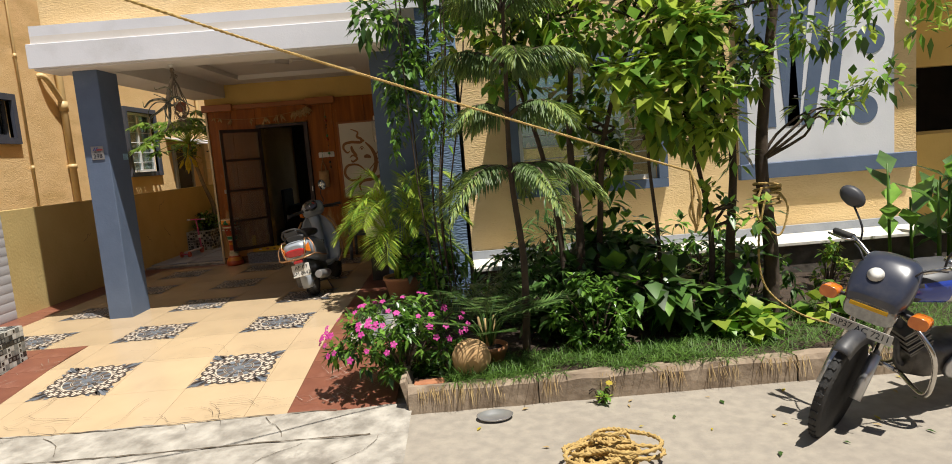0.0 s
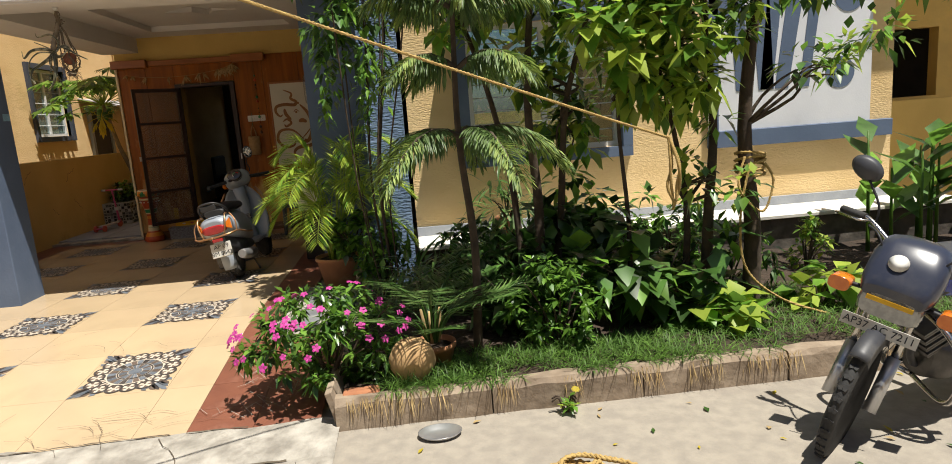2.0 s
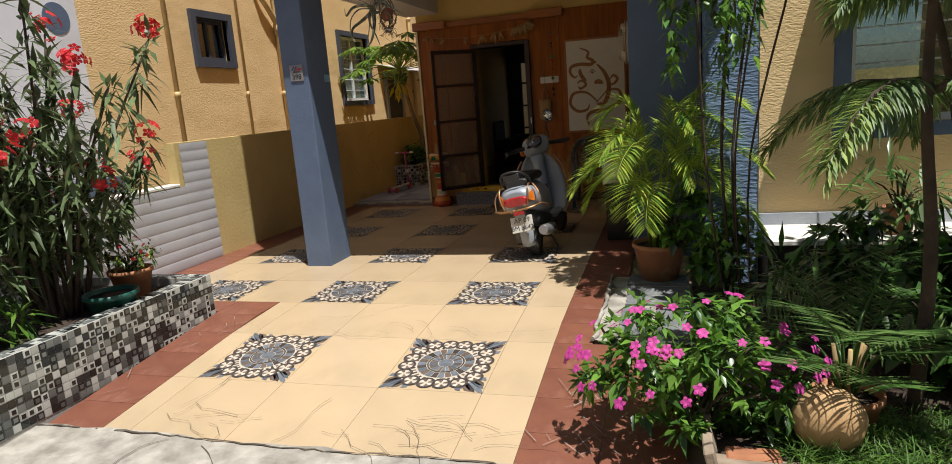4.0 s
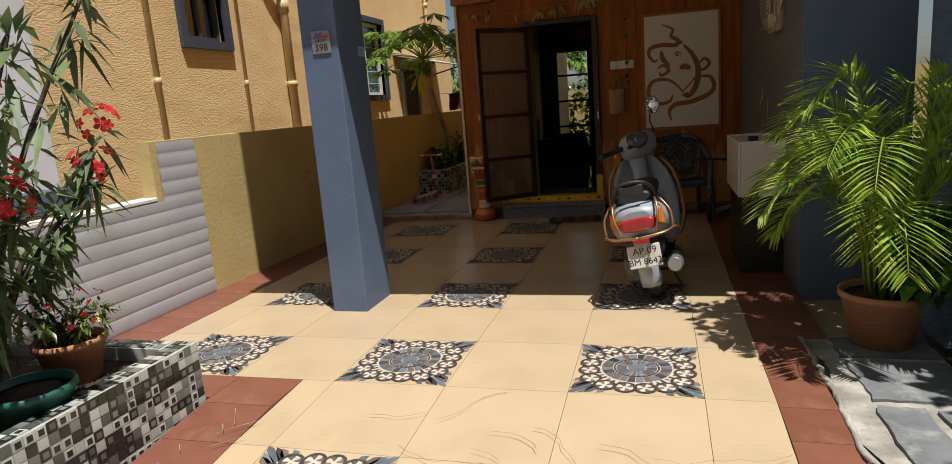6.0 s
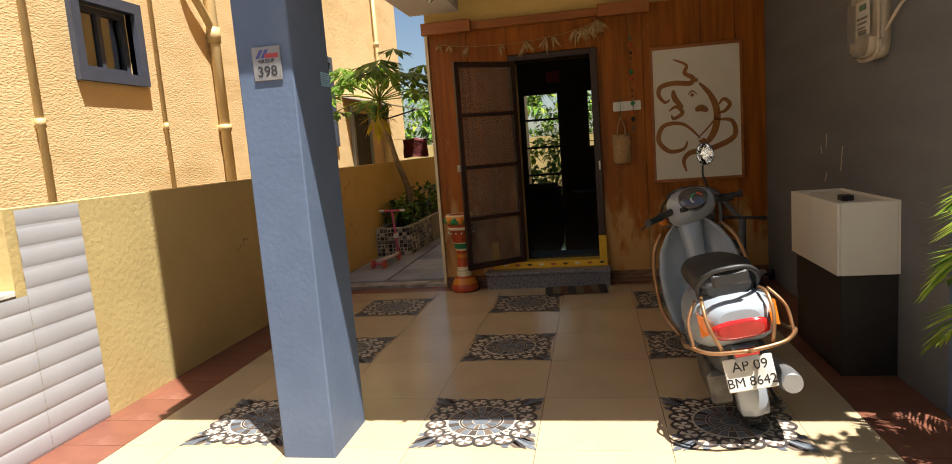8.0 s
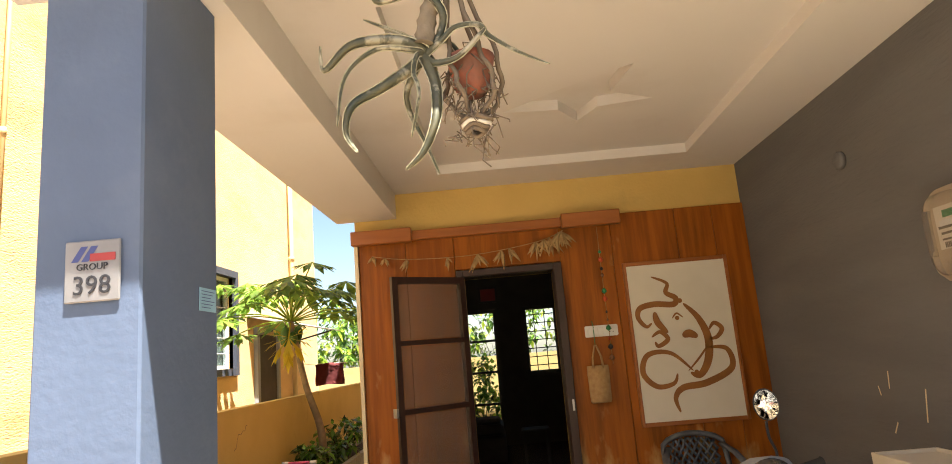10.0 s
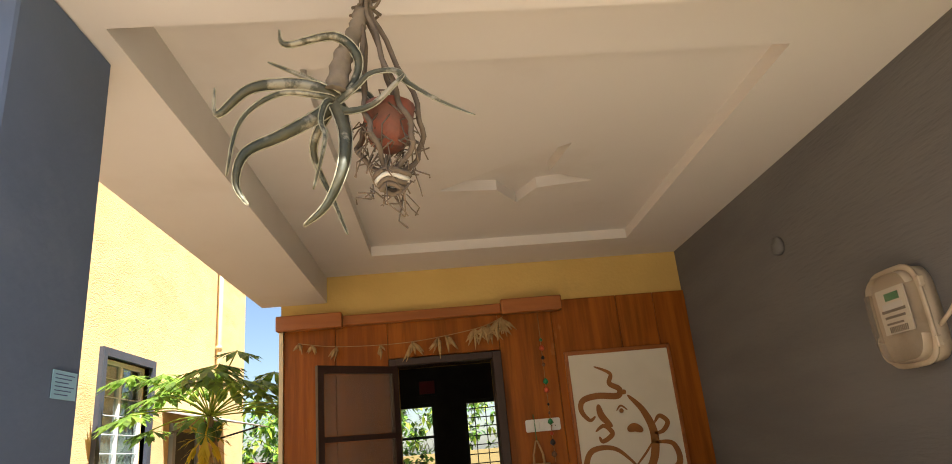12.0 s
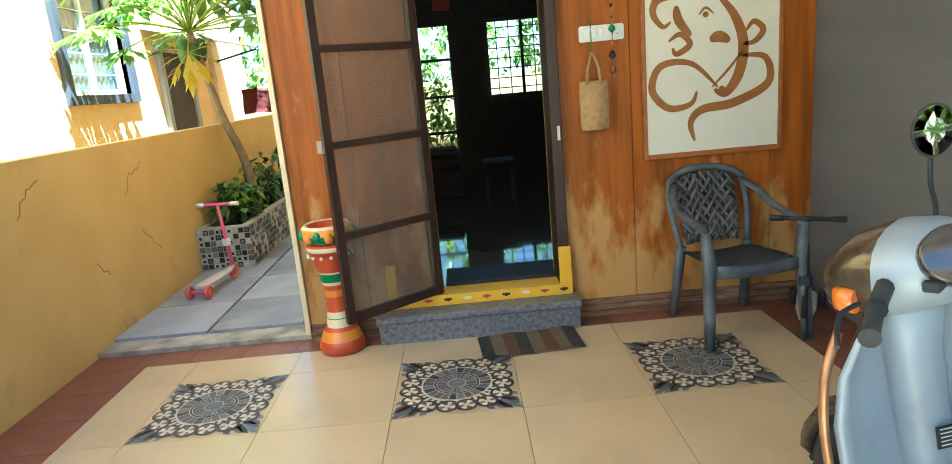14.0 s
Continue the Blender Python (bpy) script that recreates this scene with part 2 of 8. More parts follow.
# ---- ground, road, garden bed ----
bm = bmesh.new()
add_box(bm, -300, 300, -300, 300, -0.5, -0.16)
struct(part("road", bm, M_ROAD), "pale dusty concrete road in full sun", "road")
XW, XE = -5.05, -1.45          # beige paving
YW, YD = 3.95, 10.3
XL, XR = -5.43, -1.08          # compound wall and porch wall faces
bm = bmesh.new()
add_loft(bm, [[(XL, 3.98, -0.3), (XL, 3.98, -0.185), (XL, 5.5, -0.03), (XL, 10.7, -0.03), (XL, 10.7, -0.3)],
              [(-0.62, 3.98, -0.3), (-0.62, 3.98, -0.185), (-0.62, 5.5, -0.03), (-0.62, 10.7, -0.03), (-0.62, 10.7, -0.3)]], smooth=False)
struct(part("floor", bm, M_BEDDING), "cement bed under the paving", "floor")
# rough white cement apron to the road, in three uneven runs
bm = bmesh.new()
rnd = random.Random(4)
rows_ = []
for j, (y, z) in enumerate(((3.25, -0.158), (3.45, -0.152), (3.62, -0.147), (3.66, -0.156), (3.72, -0.143), (3.9, -0.134), (4.03, -0.126))):
    rows_.append([bm.verts.new((-7.0 + i * 0.16, y + rnd.uniform(-0.02, 0.02) * (j > 0), z + rnd.uniform(-0.004, 0.004))) for i in range(41)])
for a, b in zip(rows_, rows_[1:]):
    for i in range(40):
        bm.faces.new((a[i], a[i + 1], b[i + 1], b[i]))
struct(part("pavement", bm, M_APRON), "cracked white cement apron between road and driveway", "pavement")

# unseen house row added across the road, self-shaded, to block low sky
opp = struct(thing("sky_block_houses", "unseen shaded row of two-storey houses added across the road to block sky", "building"))
block("wall", -26, 24, -9.2, -9.0, -0.16, 6.6, M_STUCCO, opp)
block("roof", -26.3, 24.3, -18, -8.7, 6.6, 6.75, M_WHITE, opp)
block("compound_wall", -26, 24, -6.9, -6.75, -0.16, 1.3, M_WALLY, opp)
for k in range(9):
    for z in (1.1, 4.2):
        block("window", -23 + 5.4 * k, -21.4 + 5.4 * k, -8.998, -8.94, z, z + 1.3, M_DKFRAME, opp, 0.01)

# ---- walls of the porch ----
TOP = 2.87
struct(wall_boxes("wall_left", [(XL - 0.12, XL, 6.9, 22, -0.2, 1.25), (XL - 0.12, XL, 2.9, 6.9, -0.2, 0.82)], M_WALLY), "yellow painted compound wall with a cracked lower edge", "wall")
struct(block("trim", XL - 0.13, XL + 0.008, 2.9, 6.897, 0.82, 0.85, M_WHITEWASH, bw=0.006), "white cement coping on the lower compound wall", "coping")
DX0, DX1, DZ0, DZ1 = -3.3, -2.6, 0.2, 2.14
house = [(-4.14, DX0, 10.5, 10.68, 0, 6.4), (DX1, -0.88, 10.5, 10.68, 0, 6.4), (DX0, DX1, 10.5, 10.68, DZ1, 6.4), (DX0, DX1, 10.5, 10.68, -0.1, DZ0)]
struct(wall_boxes("wall_north", house, M_YELLOW), "yellow house wall over the wood cladding", "wall")
struct(wall_boxes("wall_east", [(XR, -0.86, 7.4, 10.5, -0.1, TOP)], M_GREY), "grey textured porch wall with scratches", "wall")
struct(wall_boxes("wall_passage", [(-4.14, -4.0, 10.68, 19, 0, 6.4)], M_STUCCO), "yellow house wall along the side passage", "wall")
# blue end of the porch wall
struct(wall_boxes("wall_blue_end", [(XR, -0.5, 7.35, 7.399, -0.1, 3.0)], M_BLUE), "blue painted wall end", "wall")
struct(block("wall_buttress", -0.5, -0.14, 6.75, 7.15, -0.1, 3.08, M_BLUETEX), "blue rough plaster pier", "wall")
# pillar
bm = bmesh.new()
add_box(bm, -4.115, -3.86, 6.905, 7.31, -0.02, 2.66)
bevel(bm, 0.006)
pillar = struct(part("pillar", bm, M_BLUE), "blue painted square porch pillar", "pillar")
# slab, beams and sunk ceiling
# east end past the fascia is added, unseen, to shade the blue wall end
struct(wall_boxes("porch_slab", [(-4.38, -0.14, 6.72, 10.5, 3.0, 3.1)], M_WHITE), "flat white porch roof slab", "roof")
struct(wall_boxes("beam", [(-4.38, -0.86, 6.72, 7.15, 2.66, 3.0), (-4.28, -3.8, 7.15, 10.5, 2.66, 3.0)], M_CEIL), "white painted edge beams", "beam")
struct(block("fascia", -4.42, -0.82, 6.69, 6.72, 2.68, 2.92, M_WHITE, bw=0.004), "white fascia with dark streaks", "fascia")
bm = bmesh.new()
RX0, RX1, RY0, RY1, RZ = -3.41, -1.59, 7.69, 10.03, 2.86
for b in ((-3.8, RX0, 7.15, 10.5), (RX1, XR, 7.15, 10.5), (RX0, RX1, 7.15, RY0), (RX0, RX1, RY1, 10.5)):
    add_box(bm, b[0], b[1], b[2], b[3], RZ, RZ + 0.09)
# inner plate with a four-armed star sunk into it
c = Vector((-2.47, 8.98))
star = []
for tip, valley, R_, r_ in ((12, 52, 0.44, 0.19), (87, 128, 0.37, 0.19), (166, 232, 0.47, 0.21), (298, 338, 0.47, 0.17)):
    star += [c + R_ * Vector((math.cos(radians(tip)), math.sin(radians(tip)))), c + r_ * Vector((math.cos(radians(valley)), math.sin(radians(valley))))]
outer = [bm.verts.new((x, y, RZ + 0.07)) for x, y in ((RX0, RY0), (RX1, RY0), (RX1, RY1), (RX0, RY1))]
inner = [bm.verts.new((p.x, p.y, RZ + 0.07)) for p in star]
es = [bm.edges.new((r[i], r[(i + 1) % len(r)])) for r in (outer, inner) for i in range(len(r))]
bmesh.ops.triangle_fill(bm, edges=es, use_beauty=True)
up_ = [bm.verts.new((p.x, p.y, RZ + 0.135)) for p in star]
for i in range(len(star)):
    bm.faces.new((inner[i], inner[(i + 1) % len(star)], up_[(i + 1) % len(star)], up_[i]))
bm.faces.new(up_)
struct(part("ceiling", bm, M_CEIL), "off-white plaster ceiling with a sunk panel and star", "ceiling")
struct(wall_boxes("wall_upper", [(-4.4, 5.0, 6.97, 7.12, 3.1, 6.6), (-4.4, -4.25, 7.12, 10.5, 3.1, 6.6)], M_STUCCO), "yellow upper storey wall", "wall")
struct(wall_boxes("upper_roof", [(-4.6, 5.0, 6.8, 19, 6.6, 6.75)], M_WHITE), "flat roof slab of the house", "roof")

# ---- house facade beyond the garden ----
FY = 7.0
WX0, WX1, WZ0, WZ1 = 0.5, 2.0, 1.05, 2.3
fac = [(-0.1, WX0, FY, FY + 0.15, 0, 3.09), (WX1, 2.9, FY, FY + 0.15, 0, 3.09), (WX0, WX1, FY, FY + 0.15, 0, WZ0), (WX0, WX1, FY, FY + 0.15, WZ1, 3.09), (2.9, 4.9, FY, FY + 0.15, 0, 3.09), (4.75, 4.9, FY + 0.15, 19, 0, 6.6)]
struct(wall_boxes("wall_facade", fac, M_STUCCO), "yellow rough-plastered house wall behind the garden", "wall")
struct(block("plinth", -0.1, 5.2, 6.45, FY, -0.16, 0.27, M_STONEW), "dark stone garden wall", "wall")
struct(block("plinth_ledge", -0.1, 5.3, 6.4, FY, 0.274, 0.31, M_WHITEWASH, bw=0.005), "white dusty ledge at the foot of the house", "ledge")
struct(block("plinth_band", -0.1, 4.86, FY - 0.03, FY, 0.312, 0.40, M_PLINTH), "grey-blue plinth band", "plinth")
# raised white panel with blue ledge and sunk blue figures
struct(block("wall_panel", 2.9, 4.62, 6.945, 6.966, 1.12, 6.6, M_WHITE), "white painted wall panel with blue shapes", "wall")
struct(block("ledge", 2.9, 4.86, 6.92, FY - 0.003, 0.95, 1.118, M_BLUE, bw=0.006), "blue painted ledge under the white panel", "ledge")
bm = bmesh.new()
for cx, cz in ((4.36, 2.36), (4.28, 1.62), (3.05, 2.36)):
    add_lathe(bm, [(0.155, 0), (0.155, 0.006)], 28, Matrix.Translation((cx, 6.946, cz)) @ Matrix.Rotation(radians(90), 4, 'X'))
for xs, w in (((3.08, 3.25), 0.13), ((3.3, 3.5), 0.16), ((3.62, 3.5), 0.13), ((3.9, 3.66), 0.14), ((4.1, 3.9), 0.1)):
    a, b = xs
    vv = [bm.verts.new((p, 6.94, z)) for p, z in ((b - w / 2, 1.5), (b + w / 2, 1.5), (a + w, 3.4), (a - w / 3, 3.4))]
    f = bm.faces.new(vv)
    r = bmesh.ops.extrude_face_region(bm, geom=[f])
    bmesh.ops.translate(bm, verts=[v for v in r["geom"] if isinstance(v, bmesh.types.BMVert)], vec=(0, 0.004, 0))
add_box(bm, 2.905, 3.0, 6.94, 6.945, 1.12, 6.5)
struct(part("wall_shapes", bm, M_BLUE), "blue painted discs and strokes on the white panel", "decoration")


def bar_window(name, x0, x1, z0, z1, y, label, frame_m, bars=5, depth=0.06, axis=None, cross=3):
    w = thing(name, label, "window")
    w["kind"] = "structure"
    t = 0.05
    bm = bmesh.new()
    for b in ((x0, x0 + t, z0, z1), (x1 - t, x1, z0, z1), (x0 + t, x1 - t, z0, z0 + t), (x0 + t, x1 - t, z1 - t, z1), ((x0 + x1) / 2 - 0.025, (x0 + x1) / 2 + 0.025, z0 + t, z1 - t)):
        add_box(bm, b[0], b[1], y - depth / 2, y + depth / 2, b[2], b[3])
    part("window_frame", bm, frame_m, w)
    part("pane", (lambda q: (add_box(q, x0 + t, x1 - t, y + 0.012, y + 0.016, z0 + t, z1 - t), q)[1])(bmesh.new()), M_GLASS, w).visible_shadow = False
    for i in range(1, cross + 1):
        bm = bmesh.new()
        z = z0 + t + (z1 - z0 - 2 * t) * i / (cross + 1)
        add_tube(bm, [(x0 + t, y - 0.02, z), (x1 - t, y - 0.02, z)], 0.006, 6)
        part("grill_bar", bm, M_WHITEFRAME, w)
    return w


struct(wall_boxes("window_surround", [(WX0 - 0.1, WX1 + 0.1, FY - 0.09, FY - 0.002, WZ0 - 0.1, WZ0 - 0.003), (WX0 - 0.1, WX0 - 0.002, FY - 0.09, FY - 0.002, WZ0, WZ1), (WX1 + 0.002, WX1 + 0.1, FY - 0.09, FY - 0.002, WZ0, WZ1),
               (WX0 - 0.16, WX1 + 0.16, FY - 0.45, FY - 0.002, WZ1 + 0.003, WZ1 + 0.1)], M_BLUE), "blue projecting window surround with a sunshade", "window surround")
bar_window("window_1", WX0, WX1, WZ0, WZ1, FY + 0.06, "white framed house window with horizontal bars", M_WHITEFRAME, cross=8)

# ---- houses on either side ----
NX = -6.6
def x_wall(x0, x1, y0, y1, z0, z1, holes):
    """Boxes of a wall along y with rectangular holes (y0, y1, z0, z1)."""
    out, ys = [], sorted({y0, y1, *[h[0] for h in holes], *[h[1] for h in holes]})
    for a, b in zip(ys, ys[1:]):
        cut = sorted((h[2], h[3]) for h in holes if h[0] <= a and h[1] >= b)
        z = z0
        for c0, c1 in cut:
            out.append((x0, x1, a, b, z, c0))
            z = c1
        out.append((x0, x1, a, b, z, z1))
    return out

W1 = (8.95, 9.6, 2.23, 2.77)
W2 = (12.89, 14.03, 1.63, 2.83)
struct(wall_boxes("wall_neighbour", x_wall(NX - 0.15, NX, 2.0, 18.0, -0.16, 7.0, [W1, W2]), M_STUCCO), "sunlit yellow stucco wall of the neighbouring house", "wall")
struct(wall_boxes("wall_neighbour_inside", [(NX - 1.2, NX - 1.1, 2.0, 18.0, 0, 7), (NX - 1.2, NX - 0.15, 2.0, 2.1, 0, 7), (NX - 1.2, NX - 0.15, 17.9, 18, 0, 7), (NX - 1.2, NX - 0.15, 2.1, 17.9, 6.9, 7)], M_INT), "inner walls of the neighbouring house", "wall")


def side_window(name, w, label, frame_m=None, pane_sheen=False):
    y0, y1, z0, z1 = w
    t = thing(name, label, "window")
    t["kind"] = "structure"
    bm = bmesh.new()
    for b in ((y0 - 0.09, y0, z0 - 0.09, z1 + 0.09), (y1, y1 + 0.09, z0 - 0.09, z1 + 0.09), (y0, y1, z0 - 0.09, z0), (y0, y1, z1, z1 + 0.09)):
        add_box(bm, NX - 0.05, NX + 0.05, b[0], b[1], b[2], b[3])
    part("window_surround", bm, M_DKFRAME, t, "dark grey-blue surround")
    bm = bmesh.new()
    ym = (y0 + y1) / 2
    for b in ((y0, y0 + 0.05, z0, z1), (y1 - 0.05, y1, z0, z1), (y0 + 0.05, y1 - 0.05, z0, z0 + 0.05), (y0 + 0.05, y1 - 0.05, z1 - 0.05, z1), (ym - 0.025, ym + 0.025, z0 + 0.05, z1 - 0.05)):
        add_box(bm, NX - 0.11, NX - 0.06, b[0], b[1], b[2], b[3])
    part("window_frame", bm, frame_m or M_WHITEFRAME, t, "dark frame" if frame_m else "white frame")
    if pane_sheen:
        # pale wavy sheet behind the glass stands in for its whitish reflection
        bm = bmesh.new()
        cols_ = [[bm.verts.new((NX - 0.13 + 0.008 * math.sin(k * 1.9), y0 + (y1 - y0) * k / 40, z)) for z in (z0, z1)] for k in range(41)]
        for a, b in zip(cols_, cols_[1:]):
            bm.faces.new((a[0], b[0], b[1], a[1])).smooth = True
        part("pane_sheen", bm, M_PALEPANE, t, "pale wavy sheet for the whitish reflection on the pane")
        for k in range(1, 6):
            bm = bmesh.new()
            zz = z0 + (z1 - z0) * k / 6
            add_tube(bm, [(NX - 0.07, y0 + 0.05, zz), (NX - 0.07, y1 - 0.05, zz)], 0.006, 6)
            part("grill_bar", bm, M_WHITEFRAME, t)
    bm = bmesh.new()
    add_box(bm, NX - 0.09, NX - 0.086, y0 + 0.05, y1 - 0.05, z0 + 0.05, z1 - 0.05)
    part("pane", bm, M_GLASS, t)
    return t


side_window("window_2", W1, "small dark window with a grey-blue surround", M_DKFRAME)
side_window("window_3", W2, "white framed window with a grey-blue surround", None, True)
struct(block("wall_neighbour_panel", NX, NX + 0.02, 2.0, 7.15, 0.93, 7.0, M_WHITE), "white painted panel on the neighbouring wall", "wall")
struct(block("neighbour_ledge", NX, NX + 0.07, 2.0, 7.4, 0.74, 0.926, M_BLUE, bw=0.006), "blue ledge under the white panel next door", "ledge")
bm = bmesh.new()
for y_, z_ in ((6.9, 2.55), (6.9, 3.4), (5.6, 2.55)):
    add_lathe(bm, [(0.155, 0), (0.155, 0.006)], 28, Matrix.Translation((NX + 0.019, y_, z_)) @ Matrix.Rotation(radians(90), 4, 'Y'))
struct(part("neighbour_discs", bm, M_BLUE), "blue painted discs on the white panel next door", "decoration")
# house to the east
struct(wall_boxes("wall_east_house", [(5.3, 11, 8.3, 8.45, -0.16, 1.29), (5.3, 5.62, 8.3, 8.45, 1.29, 2.12), (6.5, 11, 8.3, 8.45, 1.29, 2.12), (5.3, 11, 8.3, 8.45, 2.12, 6.6)], M_YELLOW), "shaded yellow wall of the next house", "wall")
# near-black colour stands in for the unlit room behind the opening
struct(wall_boxes("opening_back", [(5.3, 11, 9.6, 9.7, 0, 6.6)], M_UNLIT), "wall behind the opening in an unlit dark tone", "wall")
struct(wall_boxes("east_slab", [(4.9, 11, 6.6, 9.7, 3.3, 3.45)], M_WHITE), "roof slab of the next house", "roof")
struct(wall_boxes("wall_low_east", [(4.9, 6.25, 7.55, 7.7, -0.16, 1.27)], M_YELLOW), "low sunlit yellow parapet", "wall")

# ---- room seen through the door ----
IX0, IX1, IY1, IZ = -5.2, 0.0, 15.3, 0.22
RW1 = (-3.75, -3.1, 0.35, 2.2)
RW2 = (-2.7, -1.9, 1.2, 2.2)
back = []
xs = [-4.05, RW1[0], RW1[1], RW2[0], RW2[1], IX1]
back += [(-4.05, RW1[0], IZ, 3), (RW1[1], RW2[0], IZ, 3), (RW2[1], IX1, IZ, 3), (RW1[0], RW1[1], IZ, RW1[2]), (RW1[0], RW1[1], RW1[3], 3), (RW2[0], RW2[1], IZ, RW2[2]), (RW2[0], RW2[1], RW2[3], 3)]
# back wall is coloured darker than the side wall to hold its shade
struct(wall_boxes("wall_room_back", [(a, b, IY1, IY1 + 0.15, c0, d) for a, b, c0, d in back], M_UNLIT), "back wall of the room in an unlit dark tone", "wall")
struct(wall_boxes("wall_room_side", [(-0.1, 0, 10.68, IY1, IZ, 3)], M_INT), "inner room wall", "wall")
struct(wall_boxes("ceiling_room", [(-4.05, 0, 10.68, IY1, 2.9, 3.0)], M_INT), "room ceiling", "ceiling")
struct(wall_boxes("floor_room", [(-4.05, 0, 10.5, 15.45, -0.1, IZ)], M_INTFLOOR), "polished dark room floor", "floor")

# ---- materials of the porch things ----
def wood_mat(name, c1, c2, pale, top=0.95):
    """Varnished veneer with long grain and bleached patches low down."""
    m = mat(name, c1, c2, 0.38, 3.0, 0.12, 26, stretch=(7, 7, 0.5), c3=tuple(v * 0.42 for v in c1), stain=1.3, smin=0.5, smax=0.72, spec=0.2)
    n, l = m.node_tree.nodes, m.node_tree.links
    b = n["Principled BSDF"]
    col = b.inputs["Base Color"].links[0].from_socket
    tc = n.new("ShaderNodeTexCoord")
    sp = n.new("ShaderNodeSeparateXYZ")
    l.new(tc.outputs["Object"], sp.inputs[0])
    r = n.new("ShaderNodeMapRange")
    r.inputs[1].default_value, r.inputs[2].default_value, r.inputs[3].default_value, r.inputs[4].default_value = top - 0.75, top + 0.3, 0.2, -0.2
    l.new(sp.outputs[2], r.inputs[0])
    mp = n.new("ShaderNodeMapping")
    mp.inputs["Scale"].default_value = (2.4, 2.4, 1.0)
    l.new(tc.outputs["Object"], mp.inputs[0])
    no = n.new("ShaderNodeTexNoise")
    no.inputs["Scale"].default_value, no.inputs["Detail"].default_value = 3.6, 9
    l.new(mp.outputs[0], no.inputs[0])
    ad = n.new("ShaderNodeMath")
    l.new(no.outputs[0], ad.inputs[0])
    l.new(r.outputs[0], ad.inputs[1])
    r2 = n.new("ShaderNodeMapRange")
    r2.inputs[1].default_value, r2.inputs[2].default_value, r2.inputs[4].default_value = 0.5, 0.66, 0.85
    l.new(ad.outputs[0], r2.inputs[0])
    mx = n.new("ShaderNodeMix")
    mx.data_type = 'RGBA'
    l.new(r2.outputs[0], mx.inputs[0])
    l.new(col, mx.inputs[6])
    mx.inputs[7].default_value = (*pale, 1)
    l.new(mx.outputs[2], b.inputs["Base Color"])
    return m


def net_mat(name, c, clear):
    m = bpy.data.materials.new(name)
    m.use_nodes = True
    n, l = m.node_tree.nodes, m.node_tree.links
    b = n["Principled BSDF"]
    b.inputs["Base Color"].default_value = (*c, 1)
    b.inputs["Roughness"].default_value = 0.6
    t = n.new("ShaderNodeBsdfTransparent")
    ms = n.new("ShaderNodeMixShader")
    ms.inputs[0].default_value = clear
    l.new(b.outputs[0], ms.inputs[1])
    l.new(t.outputs[0], ms.inputs[2])
    l.new(ms.outputs[0], n["Material Output"].inputs[0])
    return m


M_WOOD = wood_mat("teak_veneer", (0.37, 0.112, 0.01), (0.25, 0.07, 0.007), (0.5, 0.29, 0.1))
M_WOODTRIM = mat("teak_trim", (0.36, 0.12, 0.025), (0.27, 0.085, 0.015), 0.35, 3, 0.1, 20, stretch=(0.6, 6, 6))
M_WORN = mat("worn_wood", (0.22, 0.12, 0.06), (0.13, 0.06, 0.03), 0.8, 8, 0.4, 20, stretch=(0.5, 5, 5), c3=(0.4, 0.3, 0.2), stain=3)
M_NET = net_mat("door_net", (0.17, 0.14, 0.11), 0.6)
M_BOARD = mat("cream_board", (0.7, 0.66, 0.56), (0.67, 0.63, 0.53), 0.6)
M_STROKE = mat("brown_inlay", (0.3, 0.12, 0.02), (0.24, 0.09, 0.015), 0.5, 12)
M_PLASTIC_W = mat("white_plastic", (0.72, 0.71, 0.68), (0.68, 0.67, 0.64), 0.35)
M_CHAIR = mat("dusty_grey_plastic", (0.06, 0.068, 0.082), (0.12, 0.13, 0.145), 0.5, 7, 0.1, 40, c3=(0.19, 0.2, 0.21), stain=4)
M_YPAINT = mat("threshold_yellow", (0.72, 0.42, 0.01), (0.65, 0.36, 0.008), 0.5, 8)
M_REDP = mat("pot_red", (0.5, 0.075, 0.02), (0.42, 0.055, 0.015), 0.4, 10, 0.1, 30)
M_GREENP = mat("pot_green", (0.02, 0.22, 0.08), (0.016, 0.18, 0.06), 0.4, 10)
M_ORANGEP = mat("pot_orange", (0.7, 0.26, 0.02), (0.6, 0.2, 0.015), 0.4, 10)
M_CREAMP = mat("pot_cream", (0.72, 0.6, 0.38), (0.65, 0.54, 0.32), 0.5, 10)
M_JUTE = mat("jute", (0.42, 0.27, 0.12), (0.34, 0.2, 0.085), 0.9, 30, 0.3, 120)
M_ROPE = mat("coir_rope", (0.5, 0.35, 0.13), (0.38, 0.25, 0.085), 0.95, 40, 0.6, 160)
M_DRY = mat("dry_husk", (0.42, 0.28, 0.12), (0.3, 0.18, 0.07), 0.9, 20, island=0.25)
M_STEEL = mat("brushed_steel", (0.55, 0.55, 0.56), (0.45, 0.45, 0.46), 0.35, 8, metal=0.8)
M_SIGN = mat("etched_steel", (0.3, 0.29, 0.29), (0.24, 0.235, 0.235), 0.5, 12, metal=0.4)
M_INK = mat("ink_black", (0.02, 0.02, 0.025), None, 0.6)
M_INKRED = mat("ink_red", (0.4, 0.05, 0.05), None, 0.6)
M_INKBLUE = mat("ink_blue", (0.06, 0.08, 0.25), None, 0.6)
M_PAPER = mat("blue_sticker", (0.3, 0.52, 0.68), (0.27, 0.48, 0.63), 0.7)
M_METERCASE = net_mat("meter_cover", (0.3, 0.26, 0.2), 0.72)
M_PLATE_INK = mat("faded_print", (0.12, 0.1, 0.08), (0.16, 0.13, 0.1), 0.7)
